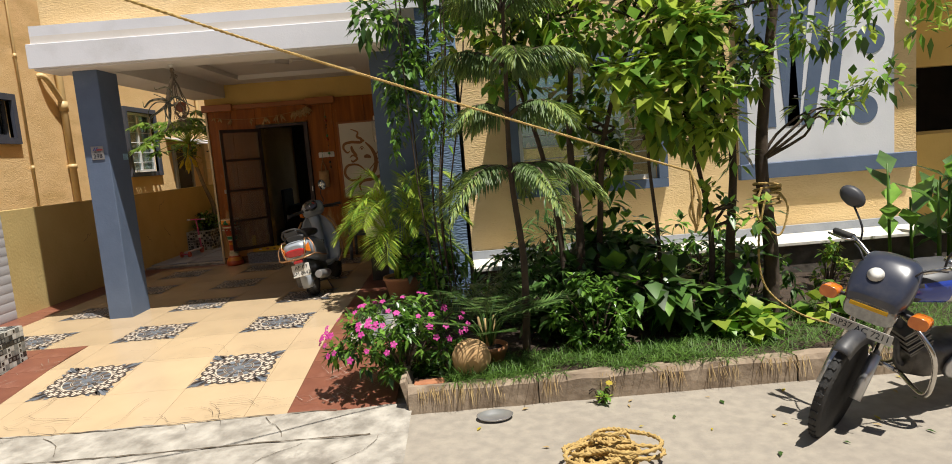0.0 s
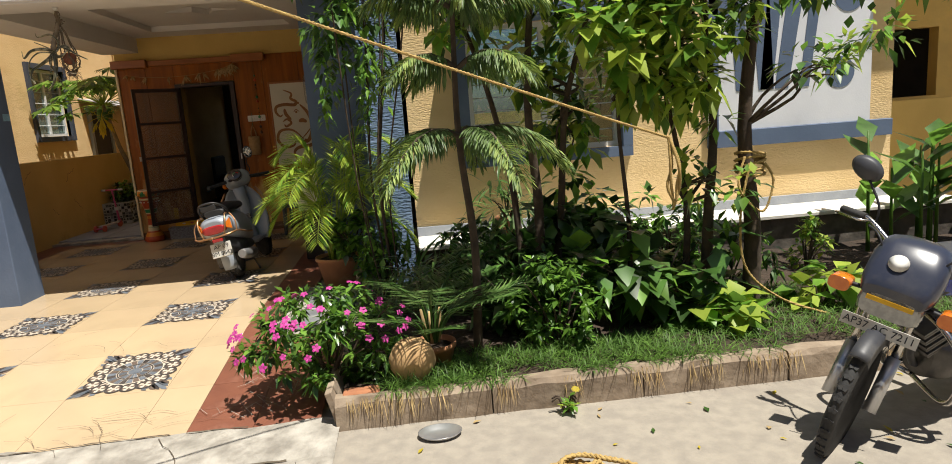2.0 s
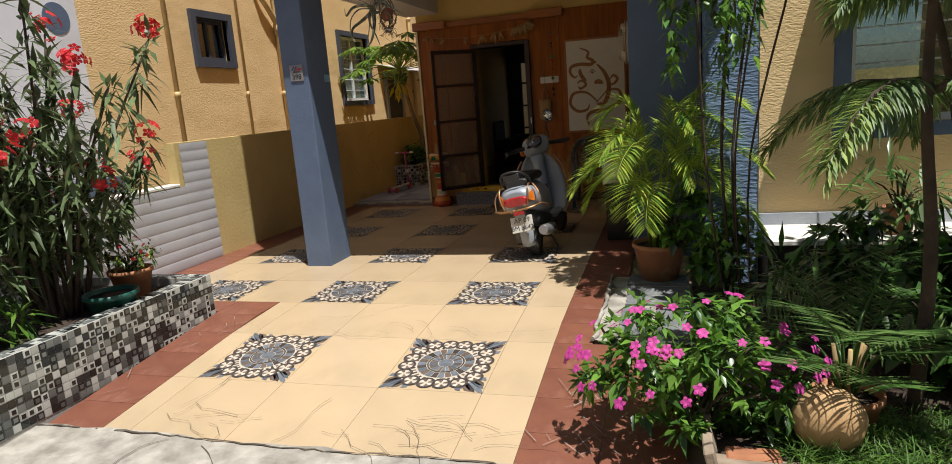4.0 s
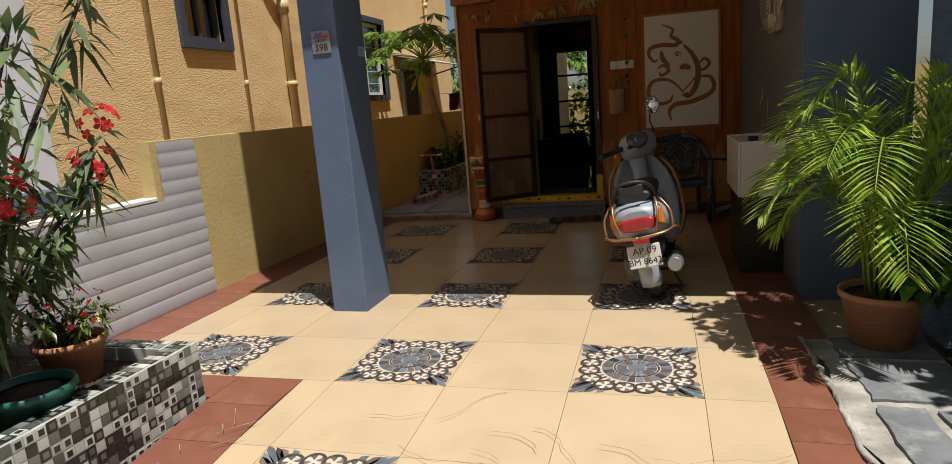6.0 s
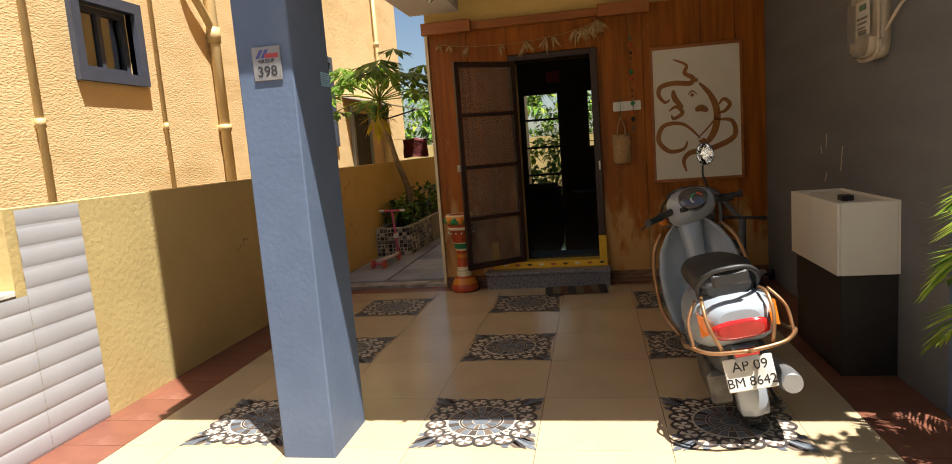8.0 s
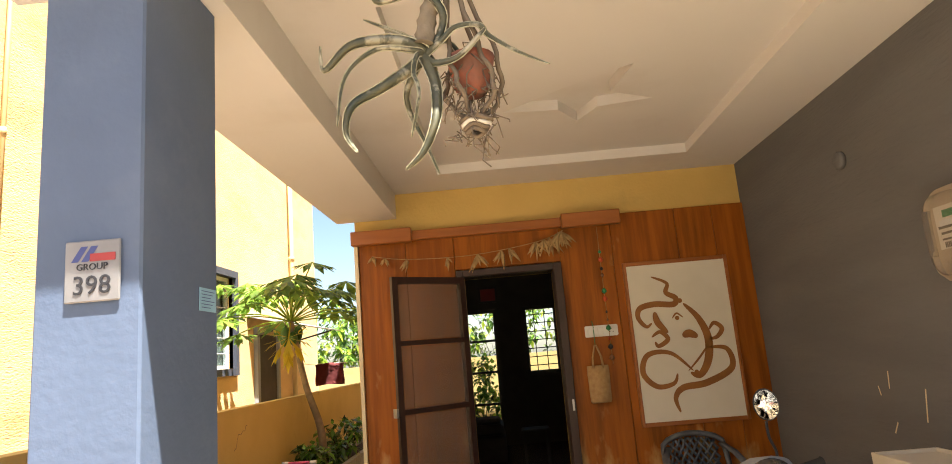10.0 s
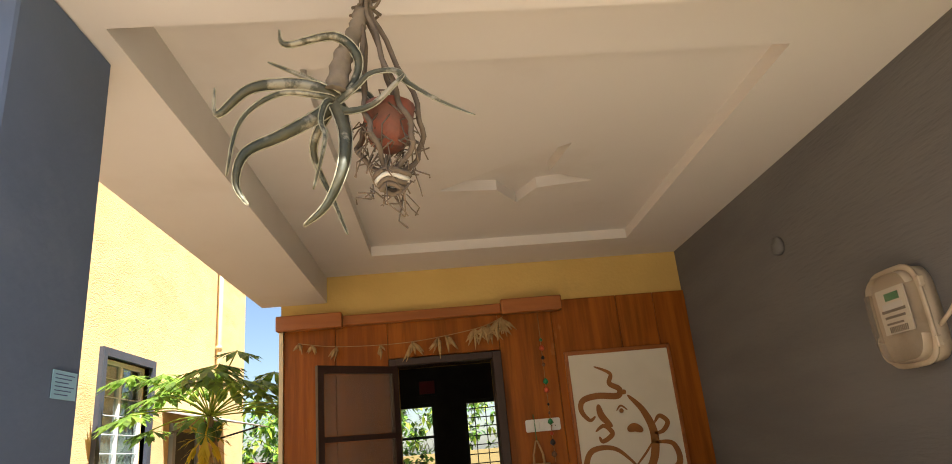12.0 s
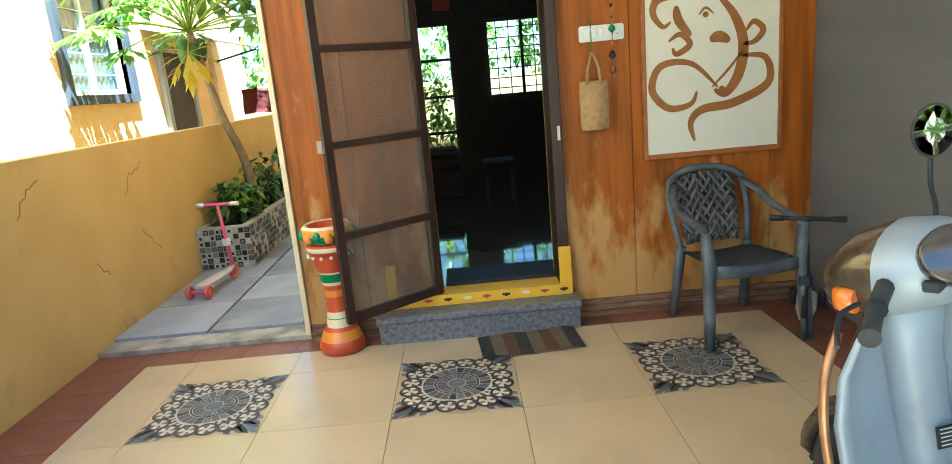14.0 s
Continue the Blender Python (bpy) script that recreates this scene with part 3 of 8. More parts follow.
M_METER = mat("meter_body", (0.5, 0.41, 0.3), (0.42, 0.34, 0.25), 0.5, 5, c3=(0.3, 0.24, 0.17), stain=3)
M_CREAMBOX = mat("cream_laminate", (0.72, 0.66, 0.55), (0.68, 0.62, 0.51), 0.5, 2, c3=(0.62, 0.55, 0.44), stain=1.5)
M_TGLASS_A = mat("glass_tile_dark", (0.022, 0.026, 0.026), (0.016, 0.018, 0.018), 0.12, 6, rand=0.5)
M_TGLASS_B = mat("glass_tile_grey", (0.16, 0.17, 0.16), (0.11, 0.12, 0.115), 0.15, 6, rand=0.5)
M_TGLASS_C = mat("glass_tile_pale", (0.5, 0.51, 0.47), (0.4, 0.41, 0.38), 0.2, 6, rand=0.2)
M_GROUT = mat("grout", (0.42, 0.41, 0.37), (0.32, 0.31, 0.28), 0.9, 20)
M_TERRA = mat("terracotta", (0.42, 0.19, 0.09), (0.34, 0.15, 0.07), 0.85, 8, 0.2, 40, c3=(0.5, 0.34, 0.2), stain=4)
M_PINK = mat("pink_paint", (0.62, 0.1, 0.24), (0.54, 0.08, 0.2), 0.35)
M_PINKWHEEL = mat("coral_plastic", (0.6, 0.13, 0.1), (0.52, 0.1, 0.08), 0.5)
M_RUBBER = mat("rubber", (0.022, 0.022, 0.022), (0.035, 0.034, 0.033), 0.85, 12, 0.3, 60)
M_MAT_A = mat("mat_grey", (0.075, 0.07, 0.07), (0.1, 0.095, 0.09), 1.0, 40, 0.5, 200)
M_MAT_B = mat("mat_beige", (0.3, 0.24, 0.16), (0.24, 0.19, 0.13), 1.0, 40, 0.5, 200)
M_MAT_C = mat("mat_rust", (0.24, 0.12, 0.075), (0.2, 0.1, 0.06), 1.0, 40, 0.5, 200)

# ---- cladding of the front wall ----
CY = 10.468
WT = 2.54
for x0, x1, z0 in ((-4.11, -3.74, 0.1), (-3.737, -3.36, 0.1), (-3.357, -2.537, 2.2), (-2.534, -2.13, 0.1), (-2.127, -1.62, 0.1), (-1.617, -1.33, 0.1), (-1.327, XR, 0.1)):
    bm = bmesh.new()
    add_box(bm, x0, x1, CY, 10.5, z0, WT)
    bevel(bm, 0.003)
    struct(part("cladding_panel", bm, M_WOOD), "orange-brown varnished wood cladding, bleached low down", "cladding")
struct(block("cladding_edge", -4.14, -4.112, 10.44, 10.56, 0.05, WT, M_CREAMP), "cream edge strip of the cladding", "trim")
bm = bmesh.new()
for k, (d, z) in enumerate(((0.03, 0.0), (0.02, 0.035), (0.012, 0.07))):
    add_box(bm, -4.11, -3.36, CY - d, CY - 0.001, z, z + 0.033)
    add_box(bm, -2.534, XR, CY - d, CY - 0.001, z, z + 0.033)
struct(part("baseboard", bm, M_WORN), "worn stepped wooden skirting", "skirting")
bm = bmesh.new()
add_box(bm, -4.13, -2.07, CY - 0.07, CY - 0.001, 2.46, 2.535)
add_box(bm, -4.14, -3.67, CY - 0.14, CY - 0.071, 2.44, 2.55)
add_box(bm, -2.51, -2.06, CY - 0.14, CY - 0.071, 2.44, 2.55)
bevel(bm, 0.006)
struct(part("cornice", bm, M_WOODTRIM), "wooden cornice with two boxed ends", "cornice")

# ---- door: frame, net leaf, threshold, step ----
door = struct(thing("door_1", "open dark wooden net door in a dark frame", "door"))
for nm, b in (("jamb", (-3.355, -3.3, 0.2, 2.19)), ("jamb", (-2.6, -2.537, 0.2, 2.19)), ("lintel", (-3.3, -2.6, 2.14, 2.19))):
    block(nm, b[0], b[1], 10.42, 10.66, b[2], b[3], M_DOORWOOD, door, 0.004)
LEAF = pose(-3.3, 10.43, 0.245, 0, 0, 219)
LW, LH = 0.64, 1.89
bm = bmesh.new()
for b in ((0, 0.045, 0, LH), (LW - 0.045, LW, 0, LH), (0.045, LW - 0.045, 0, 0.05), (0.045, LW - 0.045, LH - 0.05, LH)) + tuple((0.045, LW - 0.045, LH * k / 4 - 0.018, LH * k / 4 + 0.018) for k in (1, 2, 3)):
    add_box(bm, b[0], b[1], -0.016, 0.016, b[2], b[3])
fr = part("net_leaf_frame", bm, M_DOORWOOD, door)
fr.matrix_local = LEAF
bm = bmesh.new()
for k in range(4):
    add_box(bm, 0.045, LW - 0.045, -0.002, 0.002, LH * k / 4 + 0.02, LH * (k + 1) / 4 - 0.02)
part("net", bm, M_NET, fr, "fine brown insect net")
bm = bmesh.new()
add_box(bm, LW - 0.16, LW + 0.015, -0.03, -0.016, LH * 0.5 - 0.012, LH * 0.5 + 0.012)
add_box(bm, LW + 0.005, LW + 0.02, -0.03, 0.02, LH * 0.5 - 0.03, LH * 0.5 + 0.03)
part("bolt", bm, M_STEEL, fr, "steel tower bolt")
part("striker", (lambda q: (add_box(q, -2.565, -2.55, 10.412, 10.42, 1.08, 1.16), q)[1])(bmesh.new()), M_STEEL, door)
thr = struct(thing("threshold", "yellow painted threshold with white floral dots", "threshold"))
bm = bmesh.new()
add_box(bm, -3.62, -2.53, 10.4, 10.56, 0.172, 0.235)
add_box(bm, -2.6, -2.53, 10.405, 10.418, 0.235, 0.46)
add_box(bm, -3.62, -3.56, 10.405, 10.418, 0.235, 0.44)
part("threshold_board", bm, M_YPAINT, thr)
for i in range(9):
    bm = bmesh.new()
    x = -3.5 + i * 0.115
    for dx, dz, r in ((0, 0, 0.012), (-0.016, 0.002, 0.008), (0.016, 0.002, 0.008)):
        add_lathe(bm, [(r, 0), (r, 0.0015)], 10, Matrix.Translation((x + dx, 10.3995, 0.205 + dz)) @ Matrix.Rotation(radians(90), 4, 'X'))
    part("painted_flower", bm, (M_BOARD, M_INKRED, M_INK)[i % 3 if i % 3 else 0], thr)
step = struct(thing("step", "rough grey granite doorstep", "step"))
block("tread", -3.69, -2.5, 10.27, 10.44, 0.13, 0.17, M_GRANITE, step, 0.006)
block("riser", -3.68, -2.51, 10.29, 10.44, -0.03, 0.128, M_GRANITE, step, 0.004)

# striped doormat
dm = thing("doormat", "striped grey, beige and rust woven doormat", "mat", (-2.83, 10.12, 0.002), 4)
for i, mm in enumerate((M_MAT_A, M_MAT_B, M_MAT_C, M_MAT_A, M_MAT_B, M_MAT_C, M_MAT_B, M_MAT_A)):
    bm = bmesh.new()
    w = 0.56 / 8
    n_ = 6
    rows_ = [[bm.verts.new((-0.28 + w * (i + u), -0.15 + 0.3 * j / n_ + 0.012 * math.sin(3 * (i + u)) * (j in (0, n_)), 0.012 + 0.004 * math.sin(i * 1.3 + u + j * 0.8))) for u in (0, 1)] for j in range(n_ + 1)]
    for a, b in zip(rows_, rows_[1:]):
        bm.faces.new((a[0], a[1], b[1], b[0]))
    bmesh.ops.solidify(bm, geom=bm.faces[:], thickness=0.01)
    part("stripe", bm, mm, dm)
# dark floor rug just inside the door
bm = bmesh.new()
add_box(bm, -3.28, -2.56, 10.58, 10.9, 0.222, 0.25)
rg = new("rug", mesh_of("rug", bm, M_INK))
tagged(rg, "black shaggy rug inside the doorway", "rug")

# ---- art board ----
art = thing("wall_art", "cream board with brown brush-stroke figure in a wooden frame", "wall art")
AX0, AX1, AZ0, AZ1, AY = -2.045, -1.3, 0.945, 2.11, CY - 0.024
bm = bmesh.new()
for b in ((AX0 - 0.025, AX0, AZ0 - 0.03, AZ1 + 0.03), (AX1, AX1 + 0.025, AZ0 - 0.03, AZ1 + 0.03), (AX0, AX1, AZ0 - 0.03, AZ0), (AX0, AX1, AZ1, AZ1 + 0.03)):
    add_box(bm, b[0], b[1], AY - 0.006, CY, b[2], b[3])
bevel(bm, 0.003)
part("picture_frame", bm, M_WOODTRIM, art)
block("board", AX0, AX1, AY, CY - 0.001, AZ0, AZ1, M_BOARD, art)


def smooth_path(pts, n=8):
    out = []
    for i in range(len(pts) - 1):
        p0, p1, p2, p3 = (Vector(pts[max(0, min(len(pts) - 1, k))]) for k in (i - 1, i, i + 1, i + 2))
        for k in range(n):
            t = k / n
            out.append(0.5 * (2 * p1 + (p2 - p0) * t + (2 * p0 - 5 * p1 + 4 * p2 - p3) * t * t + (3 * p1 - p0 - 3 * p2 + p3) * t ** 3))
    return out + [Vector(pts[-1])]


def brush_stroke(pts, w):
    """A flat inlaid stroke, thick in the middle and fine at its ends."""
    path = [Vector((AX0 + u * (AX1 - AX0), AZ1 - v * (AZ1 - AZ0))) for u, v in smooth_path(pts)]
    bm = bmesh.new()
    prev = None
    for i, p in enumerate(path):
        d = (path[min(i + 1, len(path) - 1)] - path[max(i - 1, 0)]).normalized()
        s = i / (len(path) - 1)
        h = w * (0.12 + 0.88 * math.sin(math.pi * s) ** 0.6) / 2
        q = Vector((-d.y, d.x)) * h
        cur = (bm.verts.new((p.x + q.x, AY - 0.003, p.y + q.y)), bm.verts.new((p.x - q.x, AY - 0.003, p.y - q.y)))
        if prev:
            bm.faces.new((prev[0], prev[1], cur[1], cur[0]))
        prev = cur
    part("brush_stroke", bm, M_STROKE, art)


brush_stroke([(0.24, 0.08), (0.39, 0.13), (0.37, 0.19), (0.46, 0.23), (0.43, 0.27), (0.24, 0.26), (0.09, 0.28), (0.06, 0.34), (0.13, 0.4), (0.19, 0.38)], 0.045)
brush_stroke([(0.23, 0.31), (0.25, 0.38), (0.34, 0.45)], 0.05)
brush_stroke([(0.4, 0.36), (0.45, 0.33), (0.51, 0.36)], 0.014)
brush_stroke([(0.53, 0.27), (0.66, 0.37), (0.73, 0.5), (0.7, 0.64), (0.6, 0.73), (0.51, 0.71)], 0.06)
brush_stroke([(0.17, 0.47), (0.26, 0.44), (0.33, 0.49), (0.23, 0.53), (0.2, 0.5)], 0.035)
brush_stroke([(0.74, 0.53), (0.62, 0.62), (0.49, 0.7)], 0.016)
brush_stroke([(0.54, 0.7), (0.34, 0.58), (0.11, 0.58), (0.04, 0.69), (0.16, 0.78), (0.33, 0.77), (0.38, 0.71)], 0.042)
brush_stroke([(0.72, 0.56), (0.9, 0.58), (0.92, 0.7), (0.66, 0.78), (0.42, 0.8), (0.33, 0.86), (0.36, 0.95)], 0.05)
brush_stroke([(0.75, 0.45), (0.81, 0.41), (0.88, 0.45), (0.82, 0.5), (0.73, 0.51)], 0.035)
brush_stroke([(0.48, 0.48), (0.55, 0.465), (0.63, 0.49)], 0.06)
for u, v, r in ((0.57, 0.71, 0.017), (0.45, 0.36, 0.016), (0.5, 0.25, 0.018)):
    bm = bmesh.new()
    add_lathe(bm, [(r, 0), (r, 0.004)], 16, Matrix.Translation((AX0 + u * (AX1 - AX0), AY, AZ1 - v * (AZ1 - AZ0))) @ Matrix.Rotation(radians(90), 4, 'X'))
    part("brush_dot", bm, M_STROKE, art)

# ---- switchboard, bag, chime, husk garland ----
sw = thing("switchboard", "white plastic switchboard with a socket", "switchboard", (-2.285, CY, 1.64))
bm = bmesh.new()
add_box(bm, -0.125, 0.125, -0.02, 0, -0.04, 0.045)
bevel(bm, 0.006, 2)
part("plate", bm, M_PLASTIC_W, sw)
for x in (-0.085, -0.045, -0.005):
    block("rocker", x - 0.017, x + 0.017, -0.026, -0.0205, -0.025, 0.03, M_PLASTIC_W, sw, 0.003)
block("socket", 0.045, 0.1, -0.024, -0.0205, -0.026, 0.03, M_PLASTIC_W, sw, 0.003)
bm = bmesh.new()
for dx, dz in ((0.06, -0.008), (0.085, -0.008), (0.0725, 0.014)):
    add_lathe(bm, [(0.004, 0), (0.004, 0.0008)], 8, Matrix.Translation((dx, -0.0245, dz)) @ Matrix.Rotation(radians(90), 4, 'X'))
part("socket_hole", bm, M_INK, sw)

bag = thing("tote_bag", "small tan jute tote bag hung from a string", "bag", (-2.35, CY - 0.05, 1.12))
bm = bmesh.new()
add_loft(bm, [[Vector((x * sx, y * sy, z)) for x, y in ((-0.075, -0.03), (0, -0.036), (0.075, -0.03), (0.08, 0), (0.075, 0.03), (-0.075, 0.03), (-0.08, 0))] for z, sx, sy in ((0.0, 0.88, 0.9), (0.015, 0.98, 1.1), (0.12, 1.0, 1.05), (0.2, 1.03, 0.85), (0.27, 1.0, 0.5))])
part("bag_body", bm, M_JUTE, bag)
for y in (-0.016, 0.016):
    bm = bmesh.new()
    add_tube(bm, [(-0.035, y, 0.25), (-0.03, y, 0.33), (-0.005, 0, 0.42), (0.005, 0, 0.42), (0.035, y, 0.33), (0.04, y, 0.25)], 0.006, 6)
    part("handle", bm, M_JUTE, bag)
bm = bmesh.new()
add_tube(bm, [(0, 0, 0.415), (0.005, 0.03, 0.55), (0.0, 0.04, 0.6)], 0.003, 5)
part("string", bm, M_GREENP, bag, "green string")

ch = thing("hanging_chime", "string of coloured beads and elephant charms", "wind chime", (-2.24, CY - 0.035, 2.44))
bm = bmesh.new()
add_tube(bm, [(0, -0.03, 0.0), (0.004, -0.01, -0.5), (0.01, -0.005, -1.05)], 0.0025, 5)
part("cord", bm, M_DRY, ch)
rnd = random.Random(11)
for i, z in enumerate((-0.2, -0.26, -0.33, -0.38, -0.5, -0.56, -0.66, -0.72, -0.78, -0.86, -0.92, -1.0)):
    bm = bmesh.new()
    r = rnd.choice((0.009, 0.013, 0.02))
    add_lathe(bm, [(0.001, -r * 1.2), (r, -r * 0.4), (r * 0.8, r * 0.5), (0.002, r * 1.2)], 8, Matrix.Translation((0.005, -0.02 + 0.012 * -z, z)))
    part("bead", bm, (M_GREENP, M_REDP, M_INK, M_WORN)[i % 4], ch)

gar = thing("husk_garland", "garland of dried husks strung over the door", "garland", (0, 0, 0))
gp = [(-4.0, CY - 0.04, 2.36), (-3.7, CY - 0.06, 2.31), (-3.2, CY - 0.07, 2.30), (-2.7, CY - 0.075, 2.36), (-2.5, CY - 0.08, 2.43)]
bm = bmesh.new()
add_tube(bm, smooth_path(gp, 6), 0.003, 5)
part("string", bm, M_DRY, gar)
path = smooth_path(gp, 20)
for i, f in enumerate((0.02, 0.12, 0.24, 0.4, 0.52, 0.6, 0.63, 0.74, 0.79, 0.83, 0.89, 0.94, 0.97)):
    p = path[int(f * (len(path) - 1))]
    for k in range(rnd.randint(4, 6) if f < 0.5 else rnd.randint(8, 12)):
        bm = bmesh.new()
        a = rnd.uniform(-0.85, 0.85)
        L = rnd.uniform(0.06, 0.135) * (1.2 if f > 0.5 else 0.8)
        dy = rnd.uniform(-0.4, 0.1)
        e = p + Vector((math.sin(a), dy * 0.5, -math.cos(a))) * L
        add_tube(bm, [p, p.lerp(e, 0.5) + Vector((0.004, 0, 0)), e], [0.003, rnd.uniform(0.009, 0.015), 0.002], 5)
        part("husk", bm, M_DRY, gar)

# ---- painted drum stand ----
dr = thing("painted_stand", "tall red and green painted clay pot stand", "pot stand", (-3.9, 10.31, 0))
add = [(0.0, 0.0), (0.125, 0.0), (0.135, 0.03), (0.125, 0.07), (0.12, 0.075), (0.112, 0.1), (0.095, 0.13), (0.075, 0.15), (0.072, 0.2), (0.07, 0.205), (0.062, 0.24), (0.06, 0.33), (0.063, 0.37), (0.068, 0.4), (0.074, 0.42), (0.082, 0.47), (0.085, 0.48), (0.1, 0.54), (0.115, 0.6), (0.127, 0.605), (0.127, 0.63), (0.12, 0.64), (0.118, 0.645)]
mi = [0, 0, 0, 0, 2, 2, 0, 3, 1, 3, 0, 2, 0, 3, 1, 3, 0, 0, 2, 3, 0, 0]
bm = bmesh.new()
add_lathe(bm, add, 28, None, mi)
part("stand_body", bm, [M_REDP, M_GREENP, M_ORANGEP, M_CREAMP], dr)
bm = bmesh.new()
add_lathe(bm, [(0.1, 0.645), (0.135, 0.66), (0.15, 0.7), (0.14, 0.735), (0.125, 0.75), (0.11, 0.745), (0.1, 0.72), (0.001, 0.715)], 28, None, [2, 1, 2, 3, 3, 0, 0])
part("bowl", bm, [M_REDP, M_GREENP, M_ORANGEP, M_CREAMP], dr)
for k in range(14):
    a = 2 * math.pi * k / 14
    bm = bmesh.new()
    bmesh.ops.create_icosphere(bm, subdivisions=1, radius=0.011, matrix=Matrix.Translation((0.124 * math.cos(a), 0.124 * math.sin(a), 0.575)))
    part("white_stud", bm, M_BOARD, dr)
    bm = bmesh.new()
    bmesh.ops.create_icosphere(bm, subdivisions=2, radius=0.026, matrix=Matrix.Translation((0.138 * math.cos(a), 0.138 * math.sin(a), 0.7 - 0.012 * (k % 2))) @ Matrix.Diagonal((1, 1, 1.2, 1)))
    part("painted_leaf", bm, (M_GREENP, M_ORANGEP)[k % 2], dr)

# ---- pillar plate and sticker ----
pl = thing("number_plate", "brushed steel house number plate on the pillar", "sign", (-3.972, 6.903, 1.8))
bm = bmesh.new()
add_box(bm, -0.066, 0.066, -0.006, 0, -0.072, 0.072)
bevel(bm, 0.005)
part("plate", bm, M_SIGN, pl)
RX = lambda x, z, y=-0.0068: pose(x, y, z, 90, 0, 0)
plank_text("398", 0.062, RX(0, -0.035), M_INK, pl)
bm = bmesh.new()
for k in range(2):
    x = -0.05 + 0.024 * k
    vv = [bm.verts.new((p, -0.0068, z)) for p, z in ((x, 0.022), (x + 0.017, 0.022), (x + 0.04, 0.058), (x + 0.023, 0.058))]
    bm.faces.new(vv)
part("mark", bm, M_INKBLUE, pl)
block("name_bar", -0.005, 0.055, -0.0075, -0.0062, 0.022, 0.04, M_INKRED, pl)
plank_text("GROUP", 0.022, RX(0, 0.009), M_INK, pl)
stk = thing("paper_sticker", "small pale blue paper sticker on the pillar", "sticker", (-3.858, 7.24, 1.75))
bm = bmesh.new()
add_box(bm, 0, 0.002, -0.05, 0.05, -0.032, 0.032)
part("sticker_sheet", bm, M_PAPER, stk)
bm = bmesh.new()
for k in range(6):
    add_box(bm, 0.002, 0.0026, -0.04, 0.04 - 0.012 * (k % 3), 0.022 - k * 0.009, 0.024 - k * 0.009)
part("print_line", bm, M_INKBLUE, stk)

# ---- electricity meter ----
me_ = thing("electricity_meter", "dusty electricity meter in a clear case", "meter", (XR, 8.14, 1.87))
def plate_ring(x, hy, hz, p=4.0, dz=0.0, n=28):
    """A rounded upright ring standing off the wall by x."""
    return [(-x, q.x, q.z + dz) for q in oval((0, 0, 0), hy, hz, n, p)]
bm = bmesh.new()
add_loft(bm, [plate_ring(x, hy, hz) for x, hy, hz in ((0, 0.145, 0.19), (0.05, 0.148, 0.193), (0.056, 0.14, 0.185))])
part("back_case", bm, M_METER, me_)
bm = bmesh.new()
add_loft(bm, [plate_ring(x, hy, hz) for x, hy, hz in ((0.0565, 0.138, 0.183), (0.1, 0.13, 0.172), (0.122, 0.112, 0.15), (0.126, 0.09, 0.13))])
for f in bm.faces:
    m_ = f.calc_center_median()
    f.material_index = 1 if m_.x < -0.1 or (-0.06 < m_.z < 0.12 and m_.x < -0.07) else 0
cov = part("cover", bm, [M_METER, M_METERCASE], me_, "dusty cover with a clear window")
bm = bmesh.new()
add_loft(bm, [plate_ring(0.0575, 0.156, 0.2), plate_ring(0.066, 0.156, 0.2), plate_ring(0.066, 0.14, 0.184)])
part("rim", bm, M_METER, me_)
block("dial_plate", -0.085, -0.08, -0.085, 0.085, -0.06, 0.12, M_CREAMBOX, me_)
block("lower_label", -0.0875, -0.0856, -0.06, 0.06, 0.035, 0.06, M_PLASTIC_W, me_)
block("display", -0.089, -0.0855, -0.05, 0.03, 0.07, 0.1, M_GREENP, me_)
for k, (y_, z_, w_, h_) in enumerate(((0.0, 0.03, 0.14, 0.012), (0.0, 0.005, 0.12, 0.01), (0.01, -0.02, 0.1, 0.008))):
    block("print_bar", -0.0872, -0.0855, y_ - w_ / 2, y_ + w_ / 2, z_ - h_ / 2, z_ + h_ / 2, M_PLATE_INK, me_)
bm = bmesh.new()
for k in range(11):
    add_box(bm, -0.0874, -0.0856, -0.055 + k * 0.01, -0.05 + k * 0.01, -0.055, -0.032)
part("barcode", bm, M_PLATE_INK, me_)
for z_ in (0.11, -0.12):
    block("hinge", -0.075, -0.05, -0.165, -0.15, z_ - 0.022, z_ + 0.022, M_METER, me_, 0.004)
bm = bmesh.new()
add_tube(bm, smooth_path([(-0.03, 0.14, -0.17), (-0.035, 0.19, -0.14), (-0.035, 0.2, -0.07), (-0.03, 0.16, -0.05), (-0.03, 0.14, -0.06)], 5), 0.012, 8)
part("cable_loop", bm, M_METER, me_)
bm = bmesh.new()
add_tube(bm, smooth_path([(-0.03, -0.15, -0.06), (-0.035, -0.21, -0.03), (-0.02, -0.34, 0.06), (-0.01, -0.6, 0.1)], 6), 0.008, 8)
part("cable", bm, M_METER, me_)
wp = tagged(part("ceiling_boss", (lambda q: (add_lathe(q, [(0.05, 0), (0.05, 0.02), (0.04, 0.03), (0.0, 0.03)], 20, Matrix.Translation((XR, 8.99, 2.43)) @ Matrix.Rotation(radians(-90), 4, 'Y')), q)[1])(bmesh.new()), M_GREY), "round grey cable cover on the wall", "cover plate")
# scratches
bm = bmesh.new()
for y, z, a, L in ((8.68, 1.13, 12, 0.16), (8.95, 1.24, 8, 0.09), (9.05, 1.18, -15, 0.05), (8.96, 1.0, 35, 0.07)):
    add_box(bm, -0.001, 0.0015, -0.004, 0.004, -L / 2, L / 2, Matrix.Translation((XR, y, z)) @ Matrix.Rotation(radians(a), 4, 'X'))
